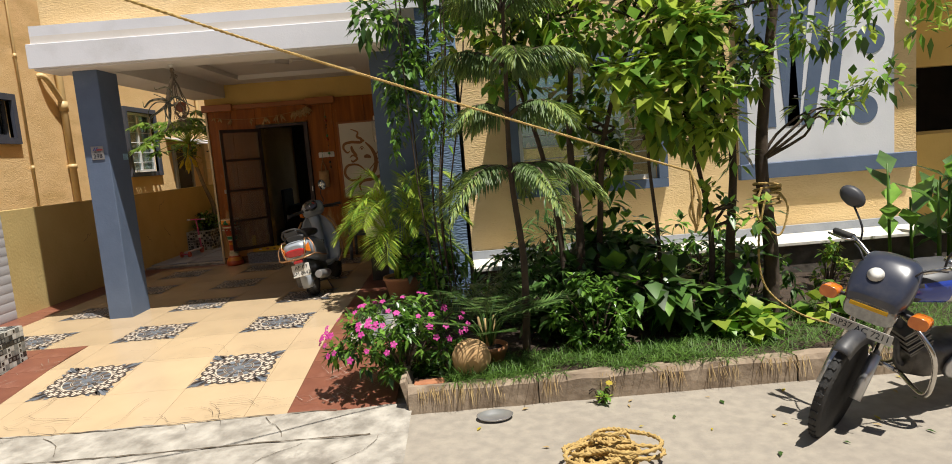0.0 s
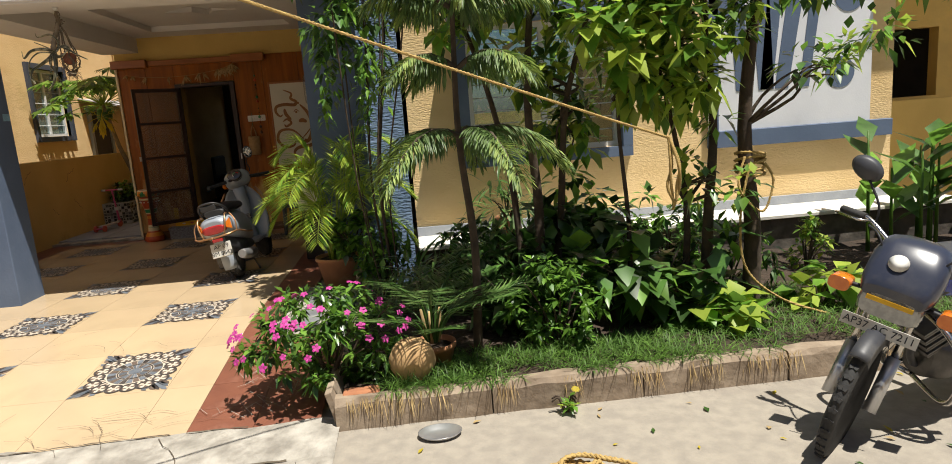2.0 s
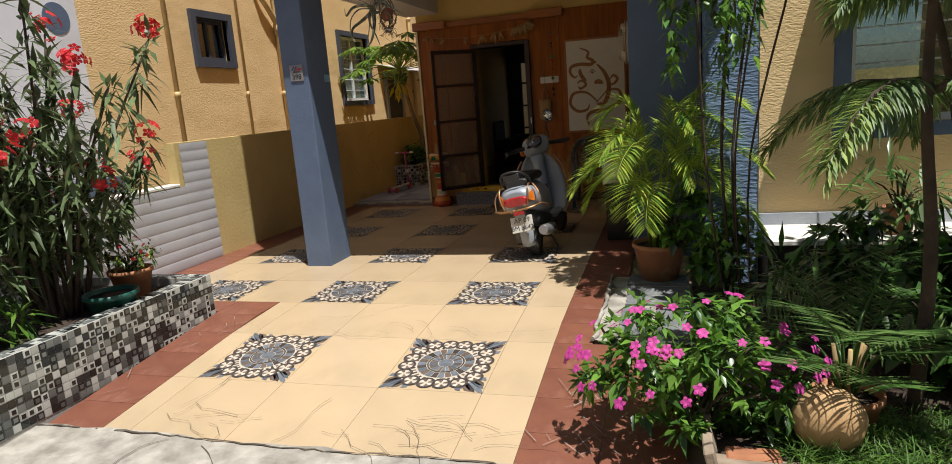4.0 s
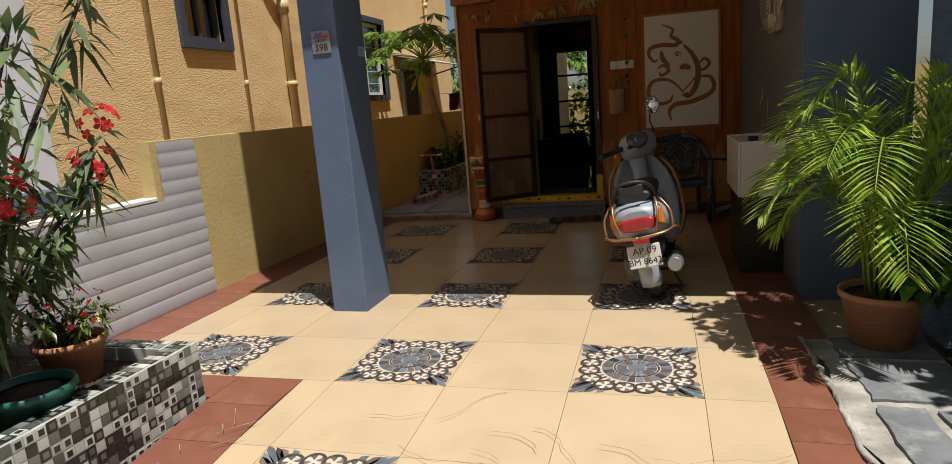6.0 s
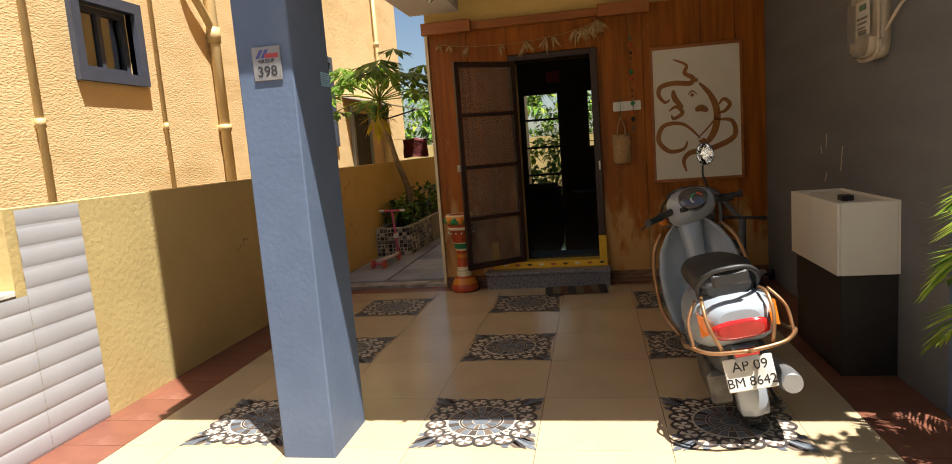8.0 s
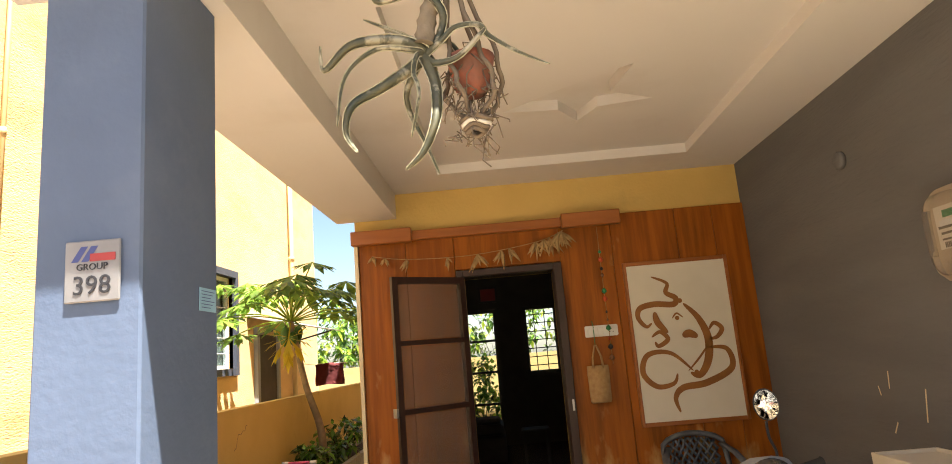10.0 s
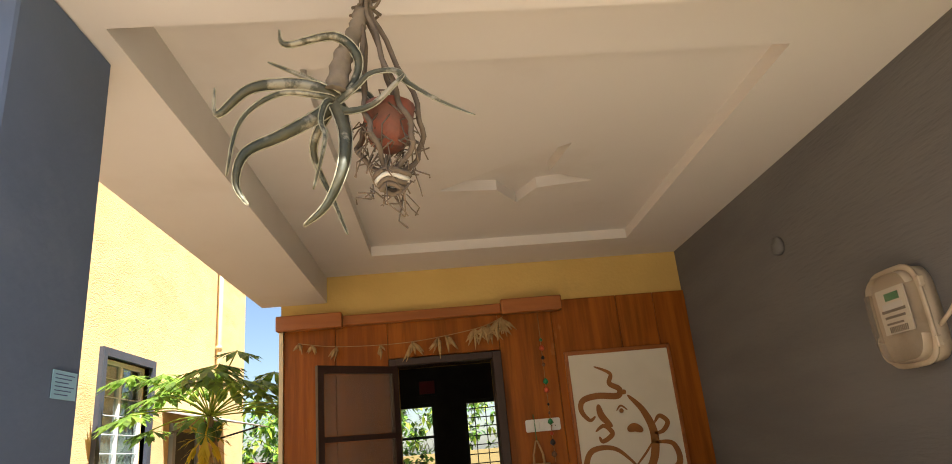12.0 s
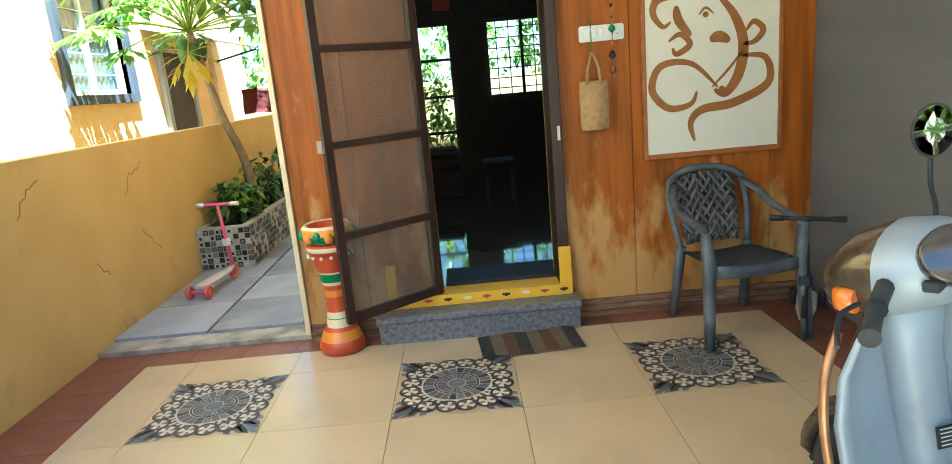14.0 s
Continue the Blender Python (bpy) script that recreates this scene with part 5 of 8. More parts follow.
# ---- star pine with drooping tiers ----
pine = thing("star_pine", "young star pine with drooping comb-like branches", "tree", (0.22, 4.55, -0.05))
bm = bmesh.new()
add_tube(bm, smooth_path([(0, 0, 0), (0.03, 0, 0.7), (-0.02, 0, 1.4), (0.0, 0, 2.2), (0.02, 0, 3.2)], 5), [0.032 - 0.0012 * k for k in range(21)], 10)
part("trunk", bm, BARK, pine)
rnd = random.Random(41)
for tier, (z, R, n, drop) in enumerate(((1.38, 0.74, 5, 0.24), (1.78, 0.5, 4, 0.12), (2.12, 0.5, 5, 0.06), (2.5, 0.5, 5, 0.0), (2.95, 0.4, 5, -0.05))):
    for k in range(n):
        a = 2 * math.pi * (k + 0.35 * tier + 0.08) / n + rnd.uniform(-0.15, 0.15)
        u = Vector((math.cos(a), math.sin(a), 0))
        s = Vector((-u.y, u.x, 0))
        bm = bmesh.new()
        RR = R * rnd.uniform(0.75, 1.12)
        pts = [Vector((0, 0, z)) + u * RR * f + Vector((0, 0, 0.14 * math.sin(f * 2.2) - drop * f * f * 1.4)) for f in (0, 0.2, 0.4, 0.6, 0.8, 1.0)]
        add_tube(bm, pts, [0.015, 0.013, 0.011, 0.009, 0.007, 0.004], 6)
        part("limb", bm, BARK, pine)
        bm = bmesh.new()
        sp = smooth_path(pts, 9)
        for i, p in enumerate(sp):
            f = i / (len(sp) - 1)
            if f < 0.22:
                continue
            L = 0.135 * math.sin(math.pi * (0.2 + 0.6 * f)) * rnd.uniform(0.8, 1.15) + 0.015
            for sd in (-1, 1):
                for q in range(3):
                    side = (0.75, 0.5, 0.28)[q]
                    foot = p + u * rnd.uniform(-0.012, 0.012)
                    d = s * sd * side + u * (0.25 + 0.35 * f) + Vector((0, 0, 0.12 - 0.3 * q))
                    e = foot + d.normalized() * L * rnd.uniform(0.85, 1.1) + Vector((0, 0, -L * 0.45))
                    m_ = foot.lerp(e, 0.5) + Vector((0, 0, L * 0.14))
                    tip = 1 if f > 0.6 and rnd.random() < 0.6 else 0
                    for a0, b0 in ((foot, m_), (m_, e)):
                        add_leaf(bm, a0, b0 - a0, (b0 - a0).length * 1.12, 0.013, 0.05, 0.6, tip, 0.5)
        part("needles", bm, [LEAF_PINE, LEAF_PINETIP], pine)

# ---- palms ----
def palm(name, label, at, n, R, H, L, W, seed, mats, lift=0.9, pairs=22, stem_m=LEAF_C, rigid=False, scale_end=0.4):
    r = random.Random(seed)
    t = thing(name, label, "palm", at)
    bm = bmesh.new()
    for k in range(max(3, n // 4)):
        a = r.uniform(0, 6.28)
        add_tube(bm, [(0.03 * math.cos(a), 0.03 * math.sin(a), 0), (0.06 * math.cos(a), 0.06 * math.sin(a), H * 0.5)], [0.014, 0.008], 7)
    part("stem", bm, stem_m, t)
    for k in range(n):
        a = 2 * math.pi * k / n * 2.39996 / 1.0 + r.uniform(-0.2, 0.2)
        u = Vector((math.cos(a), math.sin(a), 0))
        s = Vector((-u.y, u.x, 0))
        f0 = r.uniform(0.35, 1.0)
        Rk, Hk = R * r.uniform(0.55, 1.05), H * f0
        pts = [u * 0.03, u * Rk * 0.2 + Vector((0, 0, Hk * 0.6)), u * Rk * 0.5 + Vector((0, 0, Hk * lift)), u * Rk * 0.8 + Vector((0, 0, Hk * (lift - 0.02 if not rigid else lift + 0.2))), u * Rk + Vector((0, 0, Hk * (lift - 0.22 if not rigid else lift + 0.3)))]
        bm = bmesh.new()
        sp = smooth_path(pts, 8)
        add_tube(bm, sp, [0.008 - 0.006 * i / (len(sp) - 1) for i in range(len(sp))], 5)
        for i in range(pairs):
            f = 0.3 + 0.7 * i / (pairs - 1)
            p = sp[int(f * (len(sp) - 1))]
            ll = L * (1 - (1 - scale_end) * ((f - 0.3) / 0.7)) * r.uniform(0.9, 1.1)
            for sd in (-1, 1):
                d = (s * sd * 0.75 + u * 0.55 + Vector((0, 0, 0.2 if rigid else 0.12)) + rand_dir(r) * 0.08)
                add_leaf(bm, p, d, ll, W, 0.05 if rigid else 0.4, 0.3, r.randrange(len(mats)), 0.3)
        part("frond", bm, list(mats), t)
    return t


def pot(name, label, at, r0, r1, h, m, rim=0.012):
    t = thing(name, label, "pot", at)
    bm = bmesh.new()
    add_lathe(bm, [(r0, 0), (r1, h - 0.03), (r1 + rim, h - 0.03), (r1 + rim, h), (r1 - 0.004, h), (r1 - 0.012, h - 0.03), (0.001, h - 0.035)], 24)
    part("pot_body", bm, m, t)
    bm = bmesh.new()
    add_lathe(bm, [(r1 - 0.013, h - 0.028), (0.001, h - 0.02)], 16)
    part("soil", bm, M_SOIL, t)
    return t


pot("plant_pot", "weathered terracotta pot under the areca palm", (-0.85, 6.55, -0.02), 0.13, 0.19, 0.3, M_TERRA)
areca = thing("areca_palm", "bushy areca palm with arching yellow-green fronds", "palm", (-0.85, 6.55, 0.24))
ar = random.Random(51)
for k in range(27):
    a = 2.39996 * k + ar.uniform(-0.25, 0.25)
    u = Vector((math.cos(a), math.sin(a), 0))
    s_ = Vector((-u.y, u.x, 0))
    q = k / 26
    reach = (0.78 - 0.22 * q) * ar.uniform(0.7, 1.12)
    top = 0.44 + 0.62 * q + ar.uniform(-0.06, 0.08)
    foot = u * ar.uniform(0.02, 0.09) + s_ * ar.uniform(-0.05, 0.05)
    bm = bmesh.new()
    add_tube(bm, [foot, foot + u * 0.04 + Vector((0, 0, top * 0.45))], [0.011, 0.008], 6)
    part("stem", bm, LEAF_C, areca)
    droop = 0.26 - 0.14 * q
    pts = [foot + u * 0.04 + Vector((0, 0, top * 0.42)), foot + u * reach * 0.22 + Vector((0, 0, top * 0.8)), u * reach * 0.52 + Vector((0, 0, top)), u * reach * 0.82 + Vector((0, 0, top - droop * 0.35)), u * reach + Vector((0, 0, top - droop))]
    rib = smooth_path(pts, 9)
    bm = bmesh.new()
    add_tube(bm, rib, [0.007 - 0.005 * i / (len(rib) - 1) for i in range(len(rib))], 5)
    for i in range(30):
        f = 0.22 + 0.78 * i / 29
        g = f * (len(rib) - 1)
        lo = min(int(g), len(rib) - 2)
        p = rib[lo].lerp(rib[lo + 1], g - lo)
        along = (rib[lo + 1] - rib[lo]).normalized()
        ll = 0.25 * math.sin(math.pi * (0.28 + 0.6 * (f - 0.22) / 0.78)) * ar.uniform(0.88, 1.08)
        for sd in (-1, 1):
            d = s_ * sd * (0.85 - 0.35 * f) + along * (0.45 + 0.4 * f) + Vector((0, 0, 0.34)) + rand_dir(ar) * 0.06
            add_leaf(bm, p, d, ll, 0.018, 0.26, 0.5, 0 if ar.random() < 0.75 else 1, 0.42)
    part("frond", bm, [LEAF_C, LEAF_B], areca)
palm("date_palm", "small spiky date palm", (-0.06, 4.45, 0.1), 19, 0.62, 0.42, 0.22, 0.011, 52, (LEAF_A, LEAF_PINE), 0.85, 20, DRYGRASS, True, 0.7)
pot("plant_pot", "terracotta pot half sunk in the garden bed", (-0.06, 4.45, -0.1), 0.1, 0.13, 0.2, M_TERRA)
bp = thing("broken_pot", "pale round clay pot lying in the grass", "pot", (-0.19, 4.16, 0.1))
bm = bmesh.new()
add_lathe(bm, [(0.05, -0.1), (0.11, -0.06), (0.135, 0.0), (0.125, 0.06), (0.08, 0.1), (0.085, 0.12), (0.07, 0.12), (0.06, 0.1), (0.1, 0.03)], 22, Matrix.Rotation(radians(-75), 4, 'X'))
part("pot_body", bm, mat("pale_clay", (0.5, 0.33, 0.16), (0.42, 0.26, 0.12), 0.9, 6, 0.2, 30), bp)


def bush(name, label, at, rad, n, L, W, mats, seed, category="bush", stems=8):
    r = random.Random(seed)
    t = thing(name, label, category, at)
    bm = bmesh.new()
    tips = []
    for k in range(stems):
        d = rand_dir(r)
        e = Vector((d.x * rad[0] * 0.8, d.y * rad[1] * 0.8, rad[2] * r.uniform(0.7, 1.6)))
        tips.append(e)
        bm = bmesh.new()
        add_tube(bm, smooth_path([(0, 0, -0.03), e * 0.5 + Vector((0, 0, 0.05)), e], 3), [0.01 - 0.001 * i for i in range(7)], 5)
        part("stem", bm, BARK, t)
    bm = bmesh.new()
    k = max(1, n // 14)
    for _ in range(k):
        d = rand_dir(r)
        c = Vector((d.x * rad[0], d.y * rad[1], rad[2] + d.z * rad[2])) * 1.0
        c = Vector((0, 0, rad[2])) + (c - Vector((0, 0, rad[2]))) * r.random() ** 0.35
        c.z = max(c.z, 0.04)
        spray(bm, c, (L * 0.5, L * 0.5, L * 0.35), 14, L, W, r, 0.3, range(len(mats)), 0.1, 0.3)
    part("leaves", bm, list(mats), t)
    return t


def flower(bm, p, nrm, R, petals, r):
    nrm = nrm.normalized()
    a = nrm.orthogonal().normalized()
    b = nrm.cross(a)
    ph = r.uniform(0, 6)
    for k in range(petals):
        t = ph + 2 * math.pi * k / petals
        d = a * math.cos(t) + b * math.sin(t)
        s = nrm.cross(d)
        v = [bm.verts.new(q) for q in (p, p + d * R * 0.6 + s * R * 0.38 + nrm * R * 0.12, p + d * R + s * R * 0.15, p + d * R - s * R * 0.15, p + d * R * 0.6 - s * R * 0.38 + nrm * R * 0.12)]
        bm.faces.new(v)


per = bush("periwinkle_bush", "flowering periwinkle bush with magenta blooms", (-0.68, 4.33, -0.08), (0.48, 0.34, 0.32), 1900, 0.075, 0.032, (LEAF_A, LEAF_B, LEAF_B, LEAF_A), 61, stems=14)
rnd = random.Random(62)
for k in range(60):
    d = rand_dir(rnd, 0.25)
    d = Vector((d.x, -abs(d.y), abs(d.z) * 0.9 + 0.02)) if rnd.random() < 0.7 else Vector((d.x, d.y, abs(d.z)))
    p = Vector((d.x * 0.56, d.y * 0.4, 0.28 + d.z * 0.36))
    bm = bmesh.new()
    flower(bm, p, d + Vector((0, -0.5, 0.6)), rnd.uniform(0.019, 0.027), 5, rnd)
    part("bloom", bm, FLOWER_P, per)
# undergrowth
bush("heart_leaf_shrub", "low shrub with large heart-shaped leaves", (1.5, 4.85, -0.05), (0.6, 0.35, 0.36), 420, 0.19, 0.14, (LEAF_A, LEAF_A, LEAF_B), 63)
bush("heart_leaf_shrub", "low shrub with large heart-shaped leaves", (1.0, 5.5, -0.05), (0.6, 0.35, 0.45), 380, 0.17, 0.12, (LEAF_A, LEAF_A), 64)
bush("small_leaf_shrub", "pale-flecked small-leaved shrub in the bed", (0.75, 4.55, -0.05), (0.33, 0.28, 0.3), 900, 0.07, 0.035, (LEAF_A, LEAF_B, LEAF_B), 65)
bush("small_leaf_shrub", "dark shrub in the shade of the tree", (0.5, 5.4, -0.05), (0.5, 0.4, 0.35), 700, 0.09, 0.045, (LEAF_A,), 66)
bush("leafy_creeper", "green round-leaved creeper round the areca stems", (-0.7, 6.42, 0.3), (0.24, 0.2, 0.2), 420, 0.075, 0.055, (LEAF_B, LEAF_A, LEAF_B), 64)
bush("climbing_shrub", "dense shrub beside the areca palm", (-0.42, 6.2, 0.0), (0.22, 0.2, 0.33), 700, 0.08, 0.05, (LEAF_B, LEAF_A, LEAF_B), 67)
bush("squash_plant", "low broad-leaved squash plant on the grass", (1.85, 4.55, -0.02), (0.28, 0.18, 0.1), 70, 0.16, 0.13, (LEAF_B, LEAF_C), 68)
bush("squash_plant", "pale green squash plant on the grass", (2.65, 4.75, -0.02), (0.25, 0.18, 0.12), 60, 0.17, 0.14, (LEAF_B, LEAF_C), 69)
bush("thin_shrub", "thin shrub against the garden wall", (3.1, 5.6, -0.02), (0.22, 0.2, 0.3), 220, 0.07, 0.04, (LEAF_B, LEAF_C), 70)
bush("small_leaf_shrub", "dark shrub under the thick tree", (2.15, 5.1, -0.05), (0.4, 0.25, 0.3), 420, 0.1, 0.05, (LEAF_A, LEAF_B), 71)
bush("small_leaf_shrub", "dark leafy shrub close to the house wall", (0.35, 6.0, -0.05), (0.42, 0.25, 0.36), 520, 0.11, 0.06, (LEAF_A, LEAF_A, LEAF_B), 171)
bush("heart_leaf_shrub", "tall shrub with large heart-shaped leaves", (1.25, 5.9, -0.05), (0.5, 0.25, 0.42), 420, 0.17, 0.12, (LEAF_A, LEAF_A, LEAF_B), 172)
bush("small_leaf_shrub", "dark leafy shrub close to the house wall", (2.0, 5.85, -0.05), (0.5, 0.25, 0.4), 560, 0.12, 0.06, (LEAF_A, LEAF_B, LEAF_A), 173)
bush("heart_leaf_shrub", "shaded shrub with heart-shaped leaves under the trees", (0.55, 4.95, -0.05), (0.4, 0.25, 0.3), 340, 0.13, 0.09, (LEAF_A,), 174)
bush("aloe_clump", "dark clump of spiky aloe leaves in the bed", (-0.05, 5.5, -0.05), (0.22, 0.22, 0.25), 160, 0.32, 0.03, (LEAF_A,), 72, "aloe")
dr_ = bush("dracaena", "strap-leaved dracaena in a pot on the ledge", (0.75, 6.6, 0.45), (0.2, 0.2, 0.2), 120, 0.34, 0.035, (LEAF_A, LEAF_PINE), 73, "plant")
pot("plant_pot", "mossy grey pot on the white ledge", (0.75, 6.6, 0.312), 0.08, 0.1, 0.19, M_TERRA)
# canna by the east wall
can = thing("canna_clump", "clump of canna with broad upright leaves", "plant", (4.6, 5.9, -0.02))
rnd = random.Random(74)
bm = bmesh.new()
for k in range(10):
    x, y = rnd.uniform(-0.7, 0.8), rnd.uniform(-0.3, 0.3)
    h = rnd.uniform(0.7, 1.2)
    bm = bmesh.new()
    add_tube(bm, [(x, y, 0), (x * 1.05, y, h)], [0.02, 0.008], 6, mi=1)
    for j in range(5):
        a = rnd.uniform(0, 6.28)
        z = h * (0.35 + 0.14 * j)
        add_leaf(bm, Vector((x, y, z)), Vector((math.cos(a), math.sin(a), 0.9)), rnd.uniform(0.4, 0.6), 0.18, 0.25, 0.25, rnd.choice((0, 0, 1)))
    part("shoot", bm, [LEAF_A, LEAF_B], can)

# ---- bed: soil, kerb, grass ----
bm = bmesh.new()
rows_ = [[bm.verts.new((-0.62 + i * 0.2, 4.02 + j * 0.2, -0.06 + 0.05 * math.sin(i * 1.1 + j) * 0.4 + 0.02 * min(j, 6) / 3 + 0.012 * rnd.uniform(-1, 1))) for i in range(34)] for j in range(13)]
for a, b in zip(rows_, rows_[1:]):
    for i in range(33):
        bm.faces.new((a[i], a[i + 1], b[i + 1], b[i])).smooth = True
struct(part("garden_bed", bm, M_SOIL), "dark soil of the garden bed", "soil")
kb = struct(thing("kerb", "weathered concrete kerb with dry roots over it", "kerb"))
rnd = random.Random(75)
for i in range(8):
    x0 = -0.62 + i * 0.85
    bm = bmesh.new()
    secs = []
    for j in range(7):
        x = x0 + 0.004 + (0.842 * j / 6)
        w = lambda: rnd.uniform(-0.009, 0.009)
        secs.append([(x, 3.91 + w(), -0.2), (x, 3.915 + w(), -0.02 + w()), (x, 3.94 + w(), 0.01 + w()), (x, 4.02 + w(), 0.008 + w()), (x, 4.05, -0.2)])
    add_loft(bm, secs, smooth=False)
    part("kerb_stone", bm, M_KERB, kb)
bm = bmesh.new()
for k in range(14000):
    x, y = rnd.uniform(-0.35, 4.2), rnd.uniform(3.97, 4.5)
    if x > 1.4:
        y = rnd.uniform(3.97, 5.3)
    clump = noise.noise(Vector((x * 2.1, y * 2.1, 3)))
    if clump < -0.12 and y < 4.2:
        continue
    h = rnd.uniform(0.08, 0.2) * (1.0 + 0.7 * max(0, clump))
    lean = Vector((rnd.uniform(-1, 1), rnd.uniform(-1.6, 0.6) if y < 4.2 else rnd.uniform(-1, 1), 1.0)).normalized()
    add_leaf(bm, Vector((x, y, 0.0 if y < 4.1 else -0.03)), lean, h, 0.006, 0.5, 0.1, 0)
tagged(part("grass", bm, GRASS_M), "bright fine grass along the kerb", "grass", kind="stuff")
bm = bmesh.new()
for k in range(900):
    x = rnd.uniform(-0.55, 4.5)
    if noise.noise(Vector((x * 3, 0, 1))) < -0.05:
        continue
    p = Vector((x, 3.93 + rnd.uniform(-0.012, 0.02), 0.015))
    add_leaf(bm, p, Vector((rnd.uniform(-0.3, 0.3), -0.35, -rnd.uniform(0.6, 1.2))), rnd.uniform(0.05, 0.15), 0.005, 0.1, 0.1, 0)
tagged(part("dry_grass", bm, DRYGRASS), "dry straw hanging over the kerb", "grass", kind="stuff")
# slab edge and bricks at the corner of the bed
sl = thing("leaning_slab", "weathered stone slab leaning at the bed corner", "slab", (-0.6, 4.16, -0.14), 0)
bm = bmesh.new()
add_box(bm, -0.02, 0.02, -0.22, 0.22, 0, 0.2, Matrix.Rotation(radians(-14), 4, 'Y'))
bevel(bm, 0.006)
part("slab_body", bm, M_KERB, sl)
for i in range(2):
    b = tagged(block("brick", -0.6 + 0.02 * i, -0.4 + 0.02 * i, 3.99, 4.08, -0.16 + 0.09 * i, -0.075 + 0.09 * i, M_BRICKP, None, 0.008), "broken orange brick at the bed corner", "brick")
# metal dish in the road
ds = thing("metal_dish", "shallow tin dish on the road by the kerb", "dish", (-0.07, 3.74, -0.157))
bm = bmesh.new()
add_lathe(bm, [(0.001, 0.004), (0.07, 0.004), (0.092, 0.022), (0.096, 0.022), (0.076, 0.0), (0.001, 0.0)], 28, Matrix.Diagonal((1.2, 0.9, 1, 1)))
part("dish_body", bm, M_STEEL, ds)

# ---- oleander and pots in the tiled planter ----
ole = thing("oleander", "oleander shrub with clusters of red flowers", "shrub", (-4.65, 4.75, 0.22))
rnd = random.Random(81)
bm = bmesh.new()
tips = []
for k in range(34):
    a = rnd.uniform(0, 6.28)
    R = rnd.uniform(0.15, 0.75)
    e = Vector((math.cos(a) * R, math.sin(a) * R * 1.3, rnd.uniform(0.9, 2.2) - R * 0.5))
    tips.append(e)
    bm = bmesh.new()
    add_tube(bm, smooth_path([(math.cos(a) * 0.1, math.sin(a) * 0.15, 0), e * 0.45 + Vector((0, 0, 0.1)), e], 4), [0.016 - 0.0012 * i for i in range(9)], 6)
    part("stem", bm, BARK, ole)
bm = bmesh.new()
for e in tips:
    for j in range(95):
        f = rnd.uniform(0.35, 1.03) ** 0.8
        d = rand_dir(rnd) + Vector((0, 0, 0.55 if rnd.random() < 0.6 else -0.4))
        add_leaf(bm, Vector((e.x * f, e.y * f, e.z * f)) + rand_dir(rnd) * 0.03, d, rnd.uniform(0.13, 0.23), 0.036, 0.35, 0.2, 0)
part("leaves", bm, LEAF_OLE, ole)
for e in tips[:30]:
    for j in range(13 if e.z > 1.3 else 8):
        d = rand_dir(rnd, 0.5)
        bm = bmesh.new()
        flower(bm, e + d * rnd.uniform(0.04, 0.12) + Vector((0, 0, 0.05)), d, rnd.uniform(0.03, 0.044), 5, rnd)
        part("bloom", bm, FLOWER_R, ole)
pot("plant_pot", "dark clay pot with a red flowering succulent", (-4.5, 5.2, 0.22), 0.1, 0.14, 0.22, M_TERRA)
kal = bush("red_succulent", "trailing succulent with small red flowers", (-4.5, 5.2, 0.42), (0.2, 0.2, 0.1), 420, 0.05, 0.016, (LEAF_A, LEAF_OLE, LEAF_C), 82, "plant")
for k in range(16):
    d = rand_dir(rnd, 0.5)
    bm = bmesh.new()
    flower(bm, Vector((d.x * 0.22, d.y * 0.22, 0.1 + abs(d.z) * 0.15)), d, 0.016, 5, rnd)
    part("bloom", bm, FLOWER_R, kal)
pot("plant_pot", "round green plastic bowl pot in the planter", (-4.34, 4.85, 0.235), 0.12, 0.16, 0.14, GREENPOT)
bush("potted_greens", "leafy plants at the foot of the oleander", (-4.75, 4.2, 0.22), (0.35, 0.35, 0.16), 300, 0.14, 0.03, (LEAF_A, LEAF_B), 83, "plant")

pot("plant_pot", "yellow plastic bucket at the foot of the oleander", (-4.62, 4.0, 0.235), 0.1, 0.13, 0.24, M_YPAINT)

# ---- papaya in the passage ----
pap = thing("papaya_tree", "papaya tree with lobed leaves and green fruit", "tree", (-5.2, 13.2, 0.36))
rnd = random.Random(91)
tr = smooth_path([(0, 0, 0), (-0.02, -0.05, 0.5), (-0.16, -0.1, 1.0), (-0.3, -0.15, 1.75)], 5)
bm = bmesh.new()
add_tube(bm, tr, [0.05 - 0.0013 * i for i in range(len(tr))], 10)
part("trunk", bm, BARK_PALE, pap)
def papaya_leaf(bm, c, d, R, mi):
    """A round leaf of seven ragged lobes."""
    d = d.normalized()
    s = d.cross(Vector((0, 0, 1))).normalized()
    for k in range(7):
        a = radians(-130 + 260 * k / 6)
        ld = d * math.cos(a) + s * math.sin(a) + Vector((0, 0, -0.25))
        L = R * (1.0 - 0.3 * abs(k - 3) / 3)
        add_leaf(bm, c, ld, L, L * 0.34, 0.2, 0.15, mi, 0.55)
        for q in (0.45, 0.65):
            for sd in (-1, 1):
                b = a + sd * 0.55
                l2 = d * math.cos(b) + s * math.sin(b) + Vector((0, 0, -0.25))
                add_leaf(bm, c + ld.normalized() * L * q, l2, L * 0.36, L * 0.16, 0.2, 0.15, mi, 0.5)
top = tr[-1]
